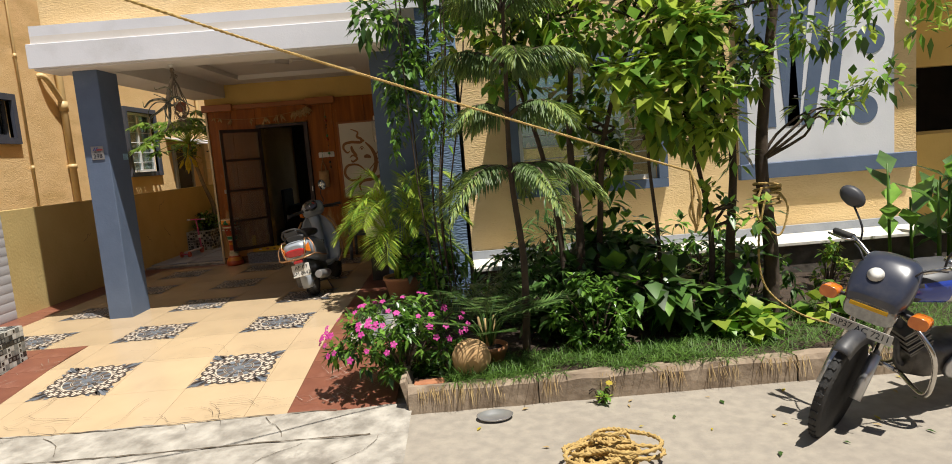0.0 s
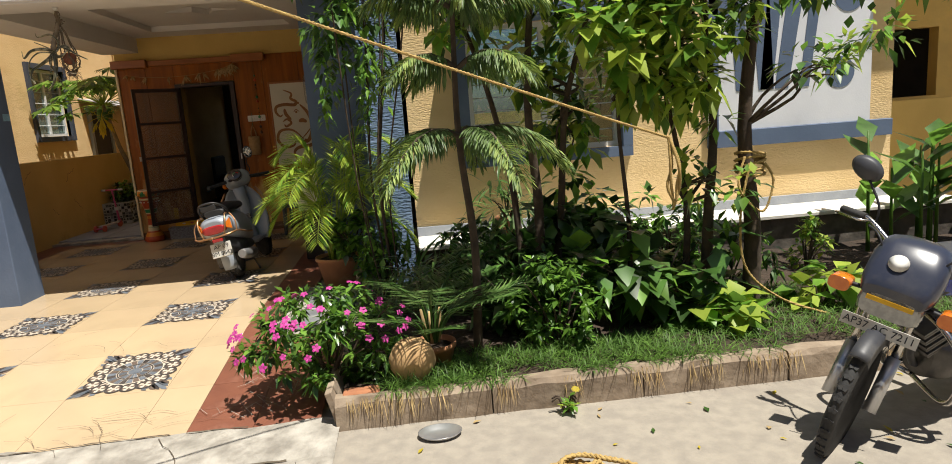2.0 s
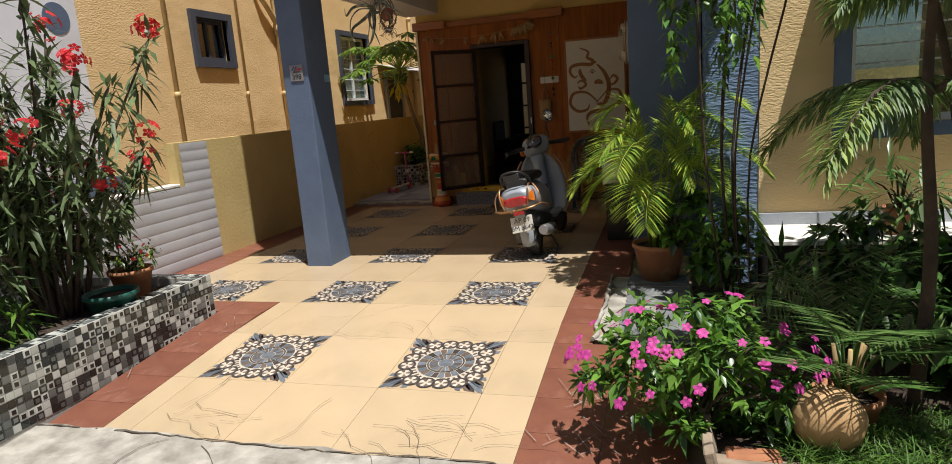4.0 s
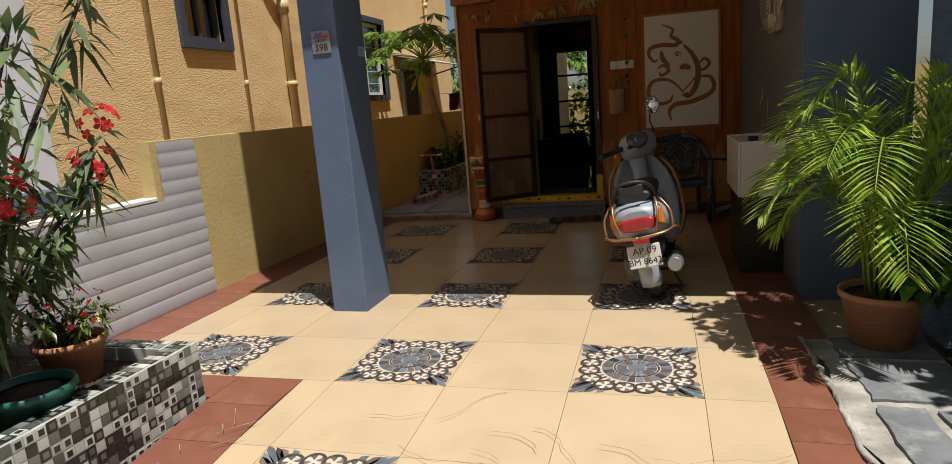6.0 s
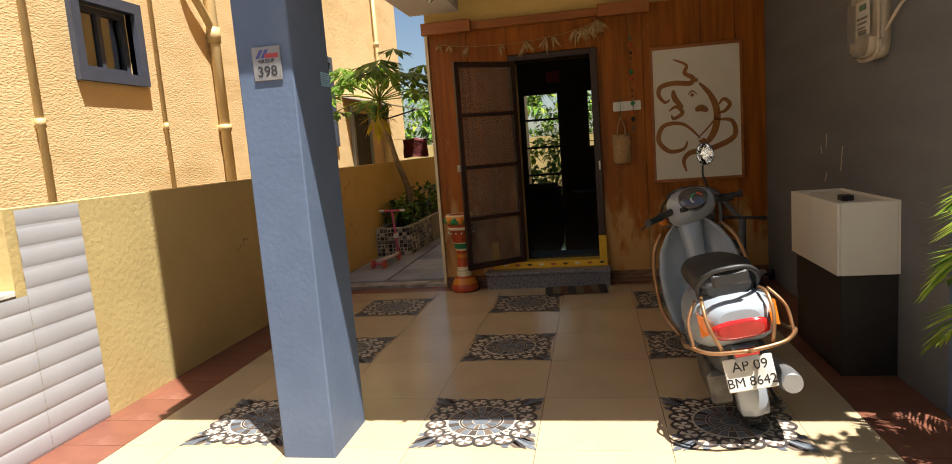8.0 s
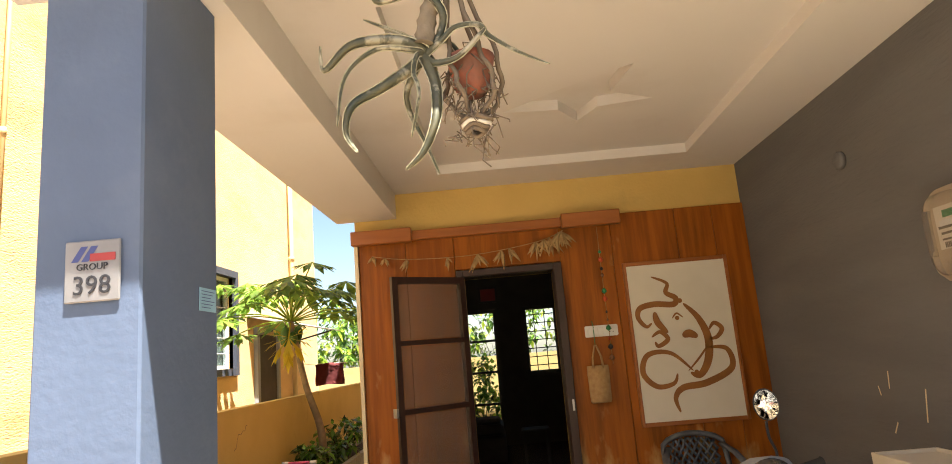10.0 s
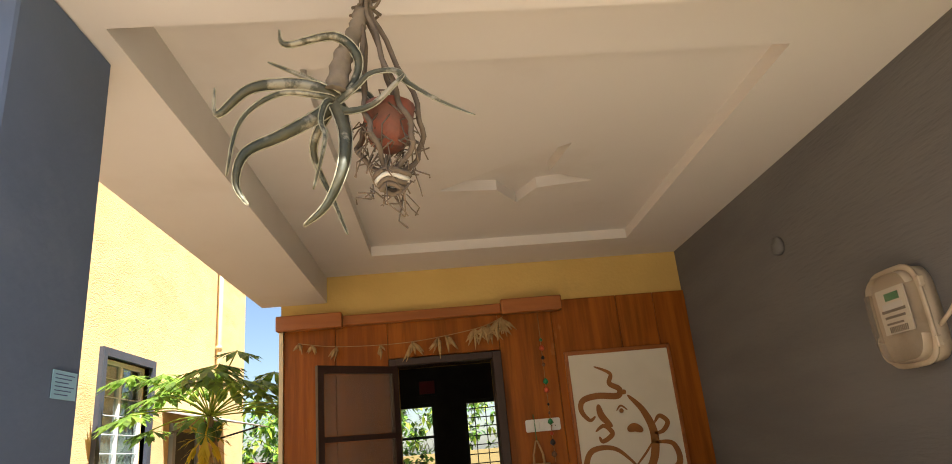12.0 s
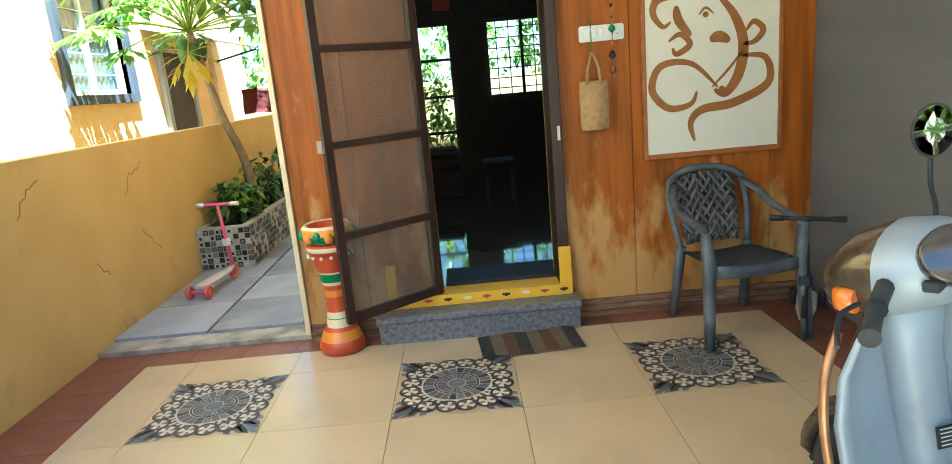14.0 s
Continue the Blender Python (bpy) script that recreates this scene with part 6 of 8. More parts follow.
for k in range(30):
    a = 2 * math.pi * k / 30 * 7 + rnd.uniform(-0.2, 0.2)
    el = rnd.uniform(-0.1, 1.0)
    u = Vector((math.cos(a), math.sin(a), el))
    L = rnd.uniform(0.45, 1.0)
    e = top + u.normalized() * L
    bm = bmesh.new()
    add_tube(bm, smooth_path([top, top.lerp(e, 0.5) + Vector((0, 0, 0.05)), e], 4), 0.008, 5, mi=1)
    papaya_leaf(bm, e, Vector((u.x, u.y, -0.15)), rnd.uniform(0.3, 0.42), 0)
    part("leaf", bm, [LEAF_PAP, LEAF_C], pap)
bm = bmesh.new()
papaya_leaf(bm, top + Vector((0.05, -0.25, -0.2)), Vector((0.1, -0.5, -1.0)), 0.36, 0)
add_tube(bm, [top, top + Vector((0.05, -0.25, -0.2))], 0.008, 5)
part("leaf", bm, LEAF_YEL, pap, "yellowed hanging leaf")
for k in range(6):
    a = k * 1.05
    bm = bmesh.new()
    add_lathe(bm, [(0.002, -0.09), (0.04, -0.06), (0.055, 0), (0.04, 0.06), (0.01, 0.08)], 12, Matrix.Translation(top + Vector((0.085 * math.cos(a), 0.085 * math.sin(a), -0.14 - 0.06 * (k % 2)))))
    part("fruit", bm, LEAF_A, pap)
bush("passage_plant", "leafy pot plants in the passage planter", (-5.2, 12.7, 0.36), (0.17, 0.4, 0.22), 380, 0.1, 0.06, (LEAF_A, LEAF_B), 92, "plant")
bush("passage_plant", "leafy pot plants in the passage planter", (-5.2, 14.0, 0.36), (0.2, 0.8, 0.3), 420, 0.11, 0.06, (LEAF_A, LEAF_B), 93, "plant")
# trees and back wall behind the house
struct(wall_boxes("wall_back", [(-12, 9, 20.5, 20.7, -0.2, 1.5)], M_WALLY), "yellow back boundary wall", "wall")
r9 = random.Random(95)
for k, (x, y, z) in enumerate(((-3.6, 19.3, 1.2), (-7.2, 21.8, 2.2), (-5.2, 22, 3.0), (-3.0, 22.5, 3.2), (-0.5, 22.3, 2.8), (-9.5, 22, 2.8))):
    bush("background_tree", "distant leafy tree behind the house", (x, y, -0.16), (1.3 if k else 0.5, 0.9 if k else 0.4, z * 0.75), 2200 if k else 700, 0.22 if k else 0.16, 0.1, (LEAF_B, LEAF_A, LEAF_C), 96 + k, "tree", 10)
# hanging basket with a dry aloe
hp = thing("hanging_planter", "old rope-hung basket with a sprawling dry aloe", "hanging plant", (-3.11, 6.95, 2.66))
rnd = random.Random(99)
POT = Vector((0.05, 0.0, -0.44))
bm = bmesh.new()
add_lathe(bm, [(0.022, 0.0), (0.02, -0.018), (0.008, -0.025), (0.006, -0.04)], 12)
part("ceiling_hook", bm, M_PLASTIC_W, hp)
for k in range(5):
    a = k * 1.26
    rim = POT + Vector((0.063 * math.cos(a), 0.063 * math.sin(a), 0.05))
    bm = bmesh.new()
    twisted_strand = smooth_path([(0.008 * math.cos(a), 0.008 * math.sin(a), -0.035), Vector((0.012, 0, -0.16)) + 0.016 * Vector((math.cos(a), math.sin(a), 0)), rim, POT + Vector((0.07 * math.cos(a + 0.5), 0.07 * math.sin(a + 0.5), -0.06)), POT + Vector((0, 0, -0.13))], 7)
    add_tube(bm, [q + Vector((0.004 * math.cos(i * 1.4), 0.004 * math.sin(i * 1.4), 0)) for i, q in enumerate(twisted_strand)], 0.006, 6)
    part("hanger_rope", bm, ROOTS, hp)
# knotted bits of string at the top
for k in range(9):
    p = Vector((rnd.uniform(-0.02, 0.02), rnd.uniform(-0.02, 0.02), rnd.uniform(-0.14, -0.05)))
    bm = bmesh.new()
    add_tube(bm, smooth_path([p, p + rand_dir(rnd) * 0.03, p + rand_dir(rnd) * 0.05 + Vector((0, 0, -0.01))], 4), 0.004, 5)
    part("string_end", bm, ROOTS, hp)
# bare stem with leaf scars
bm = bmesh.new()
st_path = smooth_path([(0.0, 0, -0.14), (-0.015, -0.01, -0.2), (-0.045, -0.02, -0.28), (-0.06, -0.03, -0.37)], 8)
add_tube(bm, st_path, [0.015 + 0.009 * i / 24 + (0.004 if i % 3 == 0 else 0) for i in range(len(st_path))], 10)
part("aloe_stem", bm, BARK_PALE, hp)
bm = bmesh.new()
add_lathe(bm, [(0.025, -0.06), (0.045, -0.04), (0.056, 0.02), (0.06, 0.04), (0.055, 0.04), (0.048, 0.02), (0.001, 0.015)], 18, Matrix.Translation(POT))
part("basket", bm, mat("faded_orange", (0.4, 0.1, 0.045), (0.16, 0.07, 0.045), 0.8, 14, 0.3, 40, c3=(0.1, 0.07, 0.05), stain=9), hp, "orange plastic pot in a rope net")
for k in range(4):
    bm = bmesh.new()
    R_ = 0.038 - 0.005 * k
    twist = [POT + Vector((R_ * math.cos(a * 0.35), R_ * math.sin(a * 0.35), -0.125 - 0.009 * k + 0.004 * math.sin(a * 1.1))) for a in range(19)]
    add_tube(bm, twist, 0.006, 6)
    part("rope_ring", bm, (ROOTS, M_BOARD)[k == 1], hp, "coiled rope under the pot")
bm = bmesh.new()
for k in range(110):
    a, b = rnd.uniform(0, 6.28), rnd.uniform(0, 6.28)
    p = POT + Vector((0.05 * math.cos(a), 0.05 * math.sin(a), rnd.uniform(-0.17, 0.05)))
    q = p + Vector((0.035 * math.cos(b), 0.035 * math.sin(b), rnd.uniform(-0.08, 0.02)))
    add_tube(bm, [p, p.lerp(q, 0.5) + rand_dir(rnd) * 0.02, q], 0.0018, 4)
tagged(part("root_tangle", bm, ROOTS, hp), kind="stuff")
# long strap leaves; each is (half width, depth lean, way points across and down from the crown)
CROWN = Vector((-0.06, -0.03, -0.39))
STRAPS = ((0.02, -0.05, ((0.05, 0.06), (0.06, 0.13), (0.0, 0.19), (-0.13, 0.17), (-0.15, 0.22))),
          (0.022, -0.1, ((-0.05, 0.03), (-0.13, 0.04), (-0.22, 0.02), (-0.3, -0.05), (-0.31, 0.03))),
          (0.009, -0.16, ((-0.03, 0.0), (-0.14, 0.0), (-0.23, -0.09), (-0.26, -0.24))),
          (0.02, -0.2, ((-0.04, -0.06), (-0.13, -0.13), (-0.21, -0.19), (-0.23, -0.27), (-0.2, -0.33))),
          (0.008, -0.2, ((-0.02, -0.02), (-0.03, -0.09), (-0.015, -0.17), (-0.045, -0.3))),
          (0.024, -0.24, ((0.02, -0.07), (0.035, -0.15), (0.03, -0.26), (-0.01, -0.35), (-0.065, -0.4))))
STRAPS += ((0.02, -0.12, ((0.05, 0.03), (0.1, 0.06), (0.17, 0.05), (0.2, 0.01), (0.28, -0.05), (0.37, -0.1))),
           (0.024, -0.14, ((0.03, -0.04), (0.1, -0.04), (0.17, 0.01), (0.19, 0.03))),
           (0.01, -0.04, ((0.0, 0.02), (-0.08, 0.07), (-0.18, 0.12))),
           (0.012, 0.1, ((-0.06, -0.1), (-0.06, -0.17), (-0.02, -0.27), (0.015, -0.37))),
           (0.014, 0.2, ((0.04, 0.05), (0.08, 0.06), (0.12, 0.0), (0.14, -0.12))))
for w_, lean, way in STRAPS:
    pts_ = [CROWN] + [CROWN + 0.8 * Vector((x, 0.5 * lean * min(1.0, (i + 1) / 3), z)) for i, (x, z) in enumerate(way)]
    sp = smooth_path(pts_, 6)
    bm = bmesh.new()
    secs = []
    for i, p in enumerate(sp):
        d = (sp[min(i + 1, len(sp) - 1)] - sp[max(i - 1, 0)]).normalized()
        s = d.cross(Vector((0.25, 1.0, 0.1))).cross(d).lerp(d.cross(Vector((0, 1, 0))), 0.6).normalized()
        u_ = s.cross(d)
        f = i / (len(sp) - 1)
        w = 0.75 * w_ * (1 - f) ** 0.65 + 0.0015
        secs.append([p + s * w + u_ * w * 0.3, p - u_ * w * 0.05, p - s * w + u_ * w * 0.3, p - u_ * w * 0.22])
    add_loft(bm, secs)
    strap = part("aloe_leaf", bm, ALOE, hp)
    for side in (0, 2):
        bm = bmesh.new()
        add_tube(bm, [q[side] for q in secs], [0.0013 - 0.0007 * i / len(secs) + (0.0008 if i % 2 else 0) for i in range(len(secs))], 5)
        part("leaf_margin", bm, ALOE_EDGE, strap, "pale toothed leaf margin")

# ---- vehicles ----
M_SILVER = mat("silver_paint", (0.31, 0.345, 0.39), (0.28, 0.31, 0.355), 0.42, 3, metal=0.12, c3=(0.23, 0.25, 0.275), stain=3, coat=0.2)
M_BRONZE = mat("bronze_paint", (0.09, 0.07, 0.05), (0.075, 0.06, 0.042), 0.25, 4, metal=0.5, coat=0.6)
M_SEAT = mat("black_vinyl", (0.02, 0.02, 0.021), (0.028, 0.027, 0.027), 0.5, 8, 0.15, 120)
M_CHROME = mat("dull_chrome", (0.6, 0.58, 0.55), (0.5, 0.47, 0.43), 0.22, 10, metal=1.0)
M_RUSTCHROME = mat("rusty_chrome", (0.42, 0.24, 0.12), (0.3, 0.15, 0.07), 0.35, 14, metal=0.7)
M_LAMPRED = mat("red_lens", (0.4, 0.015, 0.015), (0.32, 0.01, 0.01), 0.12, 30, coat=0.5)
M_LAMPORANGE = mat("orange_lens", (0.75, 0.2, 0.015), (0.65, 0.15, 0.01), 0.15, 30, coat=0.5)
M_PLATE = mat("number_plate_white", (0.62, 0.61, 0.56), (0.52, 0.5, 0.45), 0.5, 8, c3=(0.4, 0.36, 0.3), stain=8)
M_MIRROR = mat("mirror_face", (0.85, 0.87, 0.88), None, 0.02, metal=1.0)
M_DIAL = mat("dial_face", (0.045, 0.035, 0.033), (0.035, 0.028, 0.026), 0.15, 5, coat=0.8)
M_ENGINE = mat("engine_alloy", (0.16, 0.15, 0.14), (0.09, 0.085, 0.08), 0.5, 14, 0.2, 40, metal=0.6)
M_DUSTBLACK = mat("dusty_black", (0.035, 0.037, 0.045), (0.055, 0.056, 0.062), 0.5, 6, c3=(0.09, 0.088, 0.085), stain=4)
M_FAIRING = mat("dark_blue_fairing", (0.022, 0.026, 0.045), (0.032, 0.036, 0.055), 0.28, 5, coat=0.4, c3=(0.06, 0.06, 0.07), stain=4)
M_BIKEBLUE = mat("bike_blue", (0.03, 0.07, 0.4), (0.025, 0.055, 0.33), 0.25, 4, coat=0.6)
M_BIKEGREY = mat("bike_silver", (0.5, 0.5, 0.47), (0.45, 0.45, 0.42), 0.3, 4, metal=0.3, coat=0.4)
M_HEADGLASS = mat("headlamp_glass", (0.35, 0.35, 0.33), (0.25, 0.25, 0.24), 0.1, 40, coat=0.6, metal=0.3)


def wheel(parent, name, c, R, w, tyre_r, spokes=0, rz=0, hub=0.05):
    """A wheel about the x axis at c, turned rz degrees about z."""
    M = Matrix.Translation(c) @ Matrix.Rotation(radians(rz), 4, 'Z') @ Matrix.Rotation(radians(90), 4, 'Y')
    bm = bmesh.new()
    prof = []
    n = 12
    for k in range(n + 1):
        a = math.pi * (k / n)
        prof.append((R - tyre_r + tyre_r * math.sin(a), -w / 2 * math.cos(a)))
    ring = prof + [(R - tyre_r * 1.05, w * 0.35), (R - tyre_r * 1.05, -w * 0.35), prof[0]]
    add_lathe(bm, ring[:-1] + [prof[0]], 36, M)
    # tread ribs
    for k in range(36):
        a = 2 * math.pi * k / 36
        for sx in (-1, 1):
            add_box(bm, -0.006, 0.006, -0.009, 0.009, 0, w * 0.3, M @ Matrix.Rotation(a, 4, 'Z') @ Matrix.Translation((R - 0.0025, 0, 0)) @ Matrix.Rotation(radians(18 * sx), 4, 'X') @ Matrix.Translation((0, 0, 0 if sx > 0 else -w * 0.3)))
    ty = part("tyre", bm, M_RUBBER, parent)
    bm = bmesh.new()
    r1 = R - tyre_r * 1.05
    add_lathe(bm, [(r1, -w * 0.33), (r1 - 0.02, -w * 0.3), (r1 - 0.025, 0), (r1 - 0.02, w * 0.3), (r1, w * 0.33)], 32, M)
    add_lathe(bm, [(0.001, -w * 0.5), (hub, -w * 0.45), (hub, w * 0.45), (0.001, w * 0.5)], 16, M)
    if spokes:
        for k in range(spokes):
            a, b = 2 * math.pi * k / spokes, 2 * math.pi * k / spokes + (0.5 if k % 2 else -0.5)
            z = w * 0.3 * (1 if k % 4 < 2 else -1)
            add_tube(bm, [M @ Vector((hub * math.cos(b), hub * math.sin(b), z)), M @ Vector(((r1 - 0.02) * math.cos(a), (r1 - 0.02) * math.sin(a), 0))], 0.0022, 4)
    else:
        add_lathe(bm, [(hub, -0.02), (r1 - 0.02, -0.012), (r1 - 0.02, 0.012), (hub, 0.02)], 28, M)
    part("rim", bm, M_ENGINE if not spokes else M_CHROME, ty)
    return ty


def fender(bm, c, R, w, a0, a1, rz=0):
    M = Matrix.Translation(c) @ Matrix.Rotation(radians(rz), 4, 'Z')
    secs = []
    for k in range(13):
        a = radians(a0 + (a1 - a0) * k / 12)
        u = Vector((0, math.cos(a), math.sin(a)))
        secs.append([M @ (u * r + Vector((x, 0, 0))) for x, r in ((-w, R - 0.05), (-w * 0.8, R), (0, R + 0.012), (w * 0.8, R), (w, R - 0.05), (w * 0.75, R - 0.012), (0, R), (-w * 0.75, R - 0.012))])
    add_loft(bm, secs)


# step-through scooter on the porch
sc = thing("motor_scooter", "silver-grey motor scooter parked in the porch", "scooter", (-2.0, 7.30, 0.0), 5)
sc.matrix_world = pose(-1.945, 7.33, 0.0, 0, 0, -1) @ Matrix.Rotation(radians(-10), 4, 'Y')
wheel(sc, "rear_wheel", (0, 0, 0.215), 0.215, 0.09, 0.05)
ST = 36
SM = Matrix.Translation((0, 0.89, 0.0)) @ Matrix.Rotation(radians(ST), 4, 'Z')
WM = Matrix.Translation((0.04, 1.03, 0)) @ Matrix.Rotation(radians(ST - 10), 4, 'Z')
wheel(sc, "front_wheel", WM @ Vector((0, 0.06, 0.215)), 0.215, 0.085, 0.05, rz=ST)
bm = bmesh.new()
add_loft(bm, [oval((0, y, z), rx, rz, 18, 2.6) for y, z, rx, rz in ((-0.33, 0.585, 0.085, 0.05), (-0.3, 0.58, 0.13, 0.085), (-0.2, 0.56, 0.175, 0.115), (-0.02, 0.53, 0.2, 0.15), (0.18, 0.5, 0.195, 0.17), (0.34, 0.46, 0.165, 0.17), (0.44, 0.42, 0.13, 0.15))])
part("body", bm, M_SILVER, sc)
bm = bmesh.new()
add_loft(bm, [oval((0, y, z), rx, rz, 14, 3) for y, z, rx, rz in ((-0.24, 0.42, 0.07, 0.06), (-0.1, 0.36, 0.12, 0.08), (0.15, 0.3, 0.13, 0.09), (0.4, 0.27, 0.12, 0.05))])
part("underbody", bm, M_DUSTBLACK, sc)
bm = bmesh.new()
add_loft(bm, [oval((0, y, z), rx, rz, 16, 2.8) for y, z, rx, rz in ((-0.2, 0.7, 0.09, 0.03), (-0.12, 0.72, 0.14, 0.05), (0.08, 0.725, 0.155, 0.055), (0.25, 0.71, 0.15, 0.05), (0.42, 0.7, 0.115, 0.045), (0.5, 0.68, 0.06, 0.03))])
part("seat", bm, M_SEAT, sc)
bm = bmesh.new()
add_tube(bm, smooth_path([(-0.12, -0.12, 0.66), (-0.125, -0.22, 0.74), (-0.08, -0.3, 0.8), (0, -0.32, 0.815), (0.08, -0.3, 0.8), (0.125, -0.22, 0.74), (0.12, -0.12, 0.66)], 5), 0.011, 8)
part("grab_rail", bm, M_SEAT, sc)
block("backrest_pad", -0.075, 0.075, -0.325, -0.295, 0.74, 0.8, M_SEAT, sc, 0.01)
bm = bmesh.new()
add_loft(bm, [oval((0, y, 0.555), rx, rz, 14, 3) for y, rx, rz in ((-0.345, 0.09, 0.03), (-0.335, 0.115, 0.042), (-0.28, 0.12, 0.045))])
part("tail_lamp", bm, M_LAMPRED, sc, "red tail lamp")
for sx in (-1, 1):
    bm = bmesh.new()
    add_loft(bm, [[(sx * (x0 + 0.02), y0, 0.545 + 0.01), (sx * x1, y1, 0.53), (sx * x1, y1, 0.6 + 0.04), (sx * (x0 + 0.02), y0, 0.6)] for x0, y0, x1, y1 in ((0.1, -0.33, 0.16, -0.285), (0.1, -0.29, 0.15, -0.25))], smooth=False)
    part("indicator", bm, M_LAMPORANGE, sc, "orange indicator lens")
    bm = bmesh.new()
    add_tube(bm, smooth_path([(sx * 0.22, 0.1, 0.42), (sx * 0.225, -0.1, 0.45), (sx * 0.21, -0.3, 0.5), (sx * 0.14, -0.4, 0.495), (0.0, -0.425, 0.49)], 5), 0.009, 8)
    part("guard_rail", bm, M_RUSTCHROME, sc, "rusty chrome guard rail")
    bm = bmesh.new()
    add_tube(bm, smooth_path([(sx * 0.1, -0.39, 0.5), (sx * 0.13, -0.36, 0.6), (sx * 0.13, -0.3, 0.68), (sx * 0.12, -0.2, 0.68)], 5), 0.008, 8)
    add_tube(bm, smooth_path([(sx * 0.2, -0.31, 0.5), (sx * 0.2, -0.27, 0.6), (sx * 0.15, -0.22, 0.68)], 5), 0.007, 8)
    part("guard_upright", bm, M_RUSTCHROME, sc)
bm = bmesh.new()
add_box(bm, -0.1, 0.1, -0.004, 0.004, -0.07, 0.07, Matrix.Translation((0.0, -0.305, 0.35)) @ Matrix.Rotation(radians(-12), 4, 'X'))
bevel(bm, 0.004)
npl = part("number_plate", bm, M_PLATE, sc, "white rear number plate")
PM = Matrix.Translation((0.0, -0.305, 0.35)) @ Matrix.Rotation(radians(-12), 4, 'X')
plank_text("AP 09", 0.06, PM @ RX(0.005, 0.032, -0.0045), M_INK, npl)
plank_text("BM 8642", 0.056, PM @ RX(0, -0.034, -0.0045), M_INK, npl)
bm = bmesh.new()
fender(bm, (0, 0, 0.215), 0.245, 0.07, 100, 200)
add_box(bm, -0.045, 0.045, -0.32, -0.24, 0.41, 0.46)
part("rear_fender", bm, M_SILVER, sc)
block("plate_lamp", -0.05, 0.05, -0.335, -0.31, 0.435, 0.465, M_LAMPRED, sc, 0.004)
bm = bmesh.new()
add_tube(bm, smooth_path([(0.15, 0.25, 0.2), (0.16, 0.05, 0.21), (0.165, -0.16, 0.24), (0.165, -0.27, 0.26)], 4), [0.025, 0.03, 0.045, 0.05, 0.052, 0.052, 0.052, 0.052, 0.052, 0.05, 0.048, 0.045, 0.04], 14)
part("exhaust", bm, M_STEEL, sc)
block("engine", -0.16, -0.05, -0.1, 0.32, 0.13, 0.3, M_ENGINE, sc, 0.02)
bm = bmesh.new()
add_box(bm, -0.17, 0.17, 0.4, 0.82, 0.25, 0.28)
bevel(bm, 0.012, 2)
part("floorboard", bm, M_SILVER, sc)
bm = bmesh.new()
secs = []
for z, w, y in ((0.24, 0.19, 0.76), (0.32, 0.225, 0.8), (0.45, 0.24, 0.835), (0.6, 0.235, 0.85), (0.72, 0.205, 0.855), (0.81, 0.15, 0.855), (0.87, 0.09, 0.85)):
    us = [k / 6 - 1 for k in range(13)]
    secs.append([(u * w, y + 0.13 * (1 - u * u) - 0.02, z) for u in us] + [(u * w * 0.95, y + 0.09 * (1 - u * u) - 0.035, z) for u in reversed(us)])
add_loft(bm, secs)
for f in bm.faces:
    c_ = f.calc_center_median()
    f.material_index = 1 if f.normal.y > 0.25 else 0
part("leg_shield", bm, [M_SILVER, M_BRONZE], sc)
bm = bmesh.new()
add_loft(bm, [oval((0, y, z), rx, rz, 12, 3, "z") for y, z, rx, rz in ((0.84, 0.26, 0.06, 0.07), (0.87, 0.5, 0.055, 0.06), (0.875, 0.75, 0.06, 0.06), (0.87, 0.92, 0.08, 0.07))])
part("steering_column", bm, M_SILVER, sc)
for sx in (-1, 1):
    bm = bmesh.new()
    add_tube(bm, smooth_path([(sx * 0.2, 0.7, 0.24), (sx * 0.26, 0.79, 0.36), (sx * 0.265, 0.82, 0.55), (sx * 0.235, 0.84, 0.72), (sx * 0.17, 0.87, 0.82)], 5), 0.012, 8)
    part("leg_guard", bm, M_RUSTCHROME, sc, "rusty chrome leg guard")
bm = bmesh.new()
add_box(bm, -0.01, 0.055, -0.002, 0.002, -0.03, 0.03, Matrix.Translation((0.0, 0.8, 0.52)))
bm2 = part("rating_label", bm, M_INK, sc)
bm = bmesh.new()
for k in range(5):
    add_box(bm, -0.002, 0.047, 0.7965, 0.7975, 0.498 + k * 0.011, 0.501 + k * 0.011)
part("label_print", bm, M_PLATE, sc)
# steering head, turned
def steer(name, bm, m, label="", parent=None):
    bmesh.ops.transform(bm, matrix=SM, verts=bm.verts[:])
    return part(name, bm, m, parent or sc, label)
bm = bmesh.new()
add_loft(bm, [oval((0, y, z), rx * 0.8, rz, 18, 2.5) for y, z, rx, rz in ((-0.15, 0.975, 0.1, 0.06), (-0.13, 0.965, 0.14, 0.085), (-0.07, 0.955, 0.168, 0.1), (0.0, 0.94, 0.178, 0.11), (0.08, 0.92, 0.155, 0.1), (0.14, 0.9, 0.1, 0.07), (0.16, 0.89, 0.05, 0.04))])
for f in bm.faces:
    f.material_index = 1 if f.calc_center_median().y > -0.02 else 0
head = steer("steering_head", bm, [M_SILVER, M_BRONZE])
TILT = Matrix.Translation((-0.07, -0.155, 1.01)) @ Matrix.Rotation(radians(-38), 4, 'Z') @ Matrix.Rotation(radians(58), 4, 'X')
bm = bmesh.new()
add_lathe(bm, [(0.001, 0.004), (0.08, 0.004), (0.085, 0.0), (0.08, -0.05)], 28, TILT @ Matrix.Diagonal((0.95, 0.8, 1, 1)))
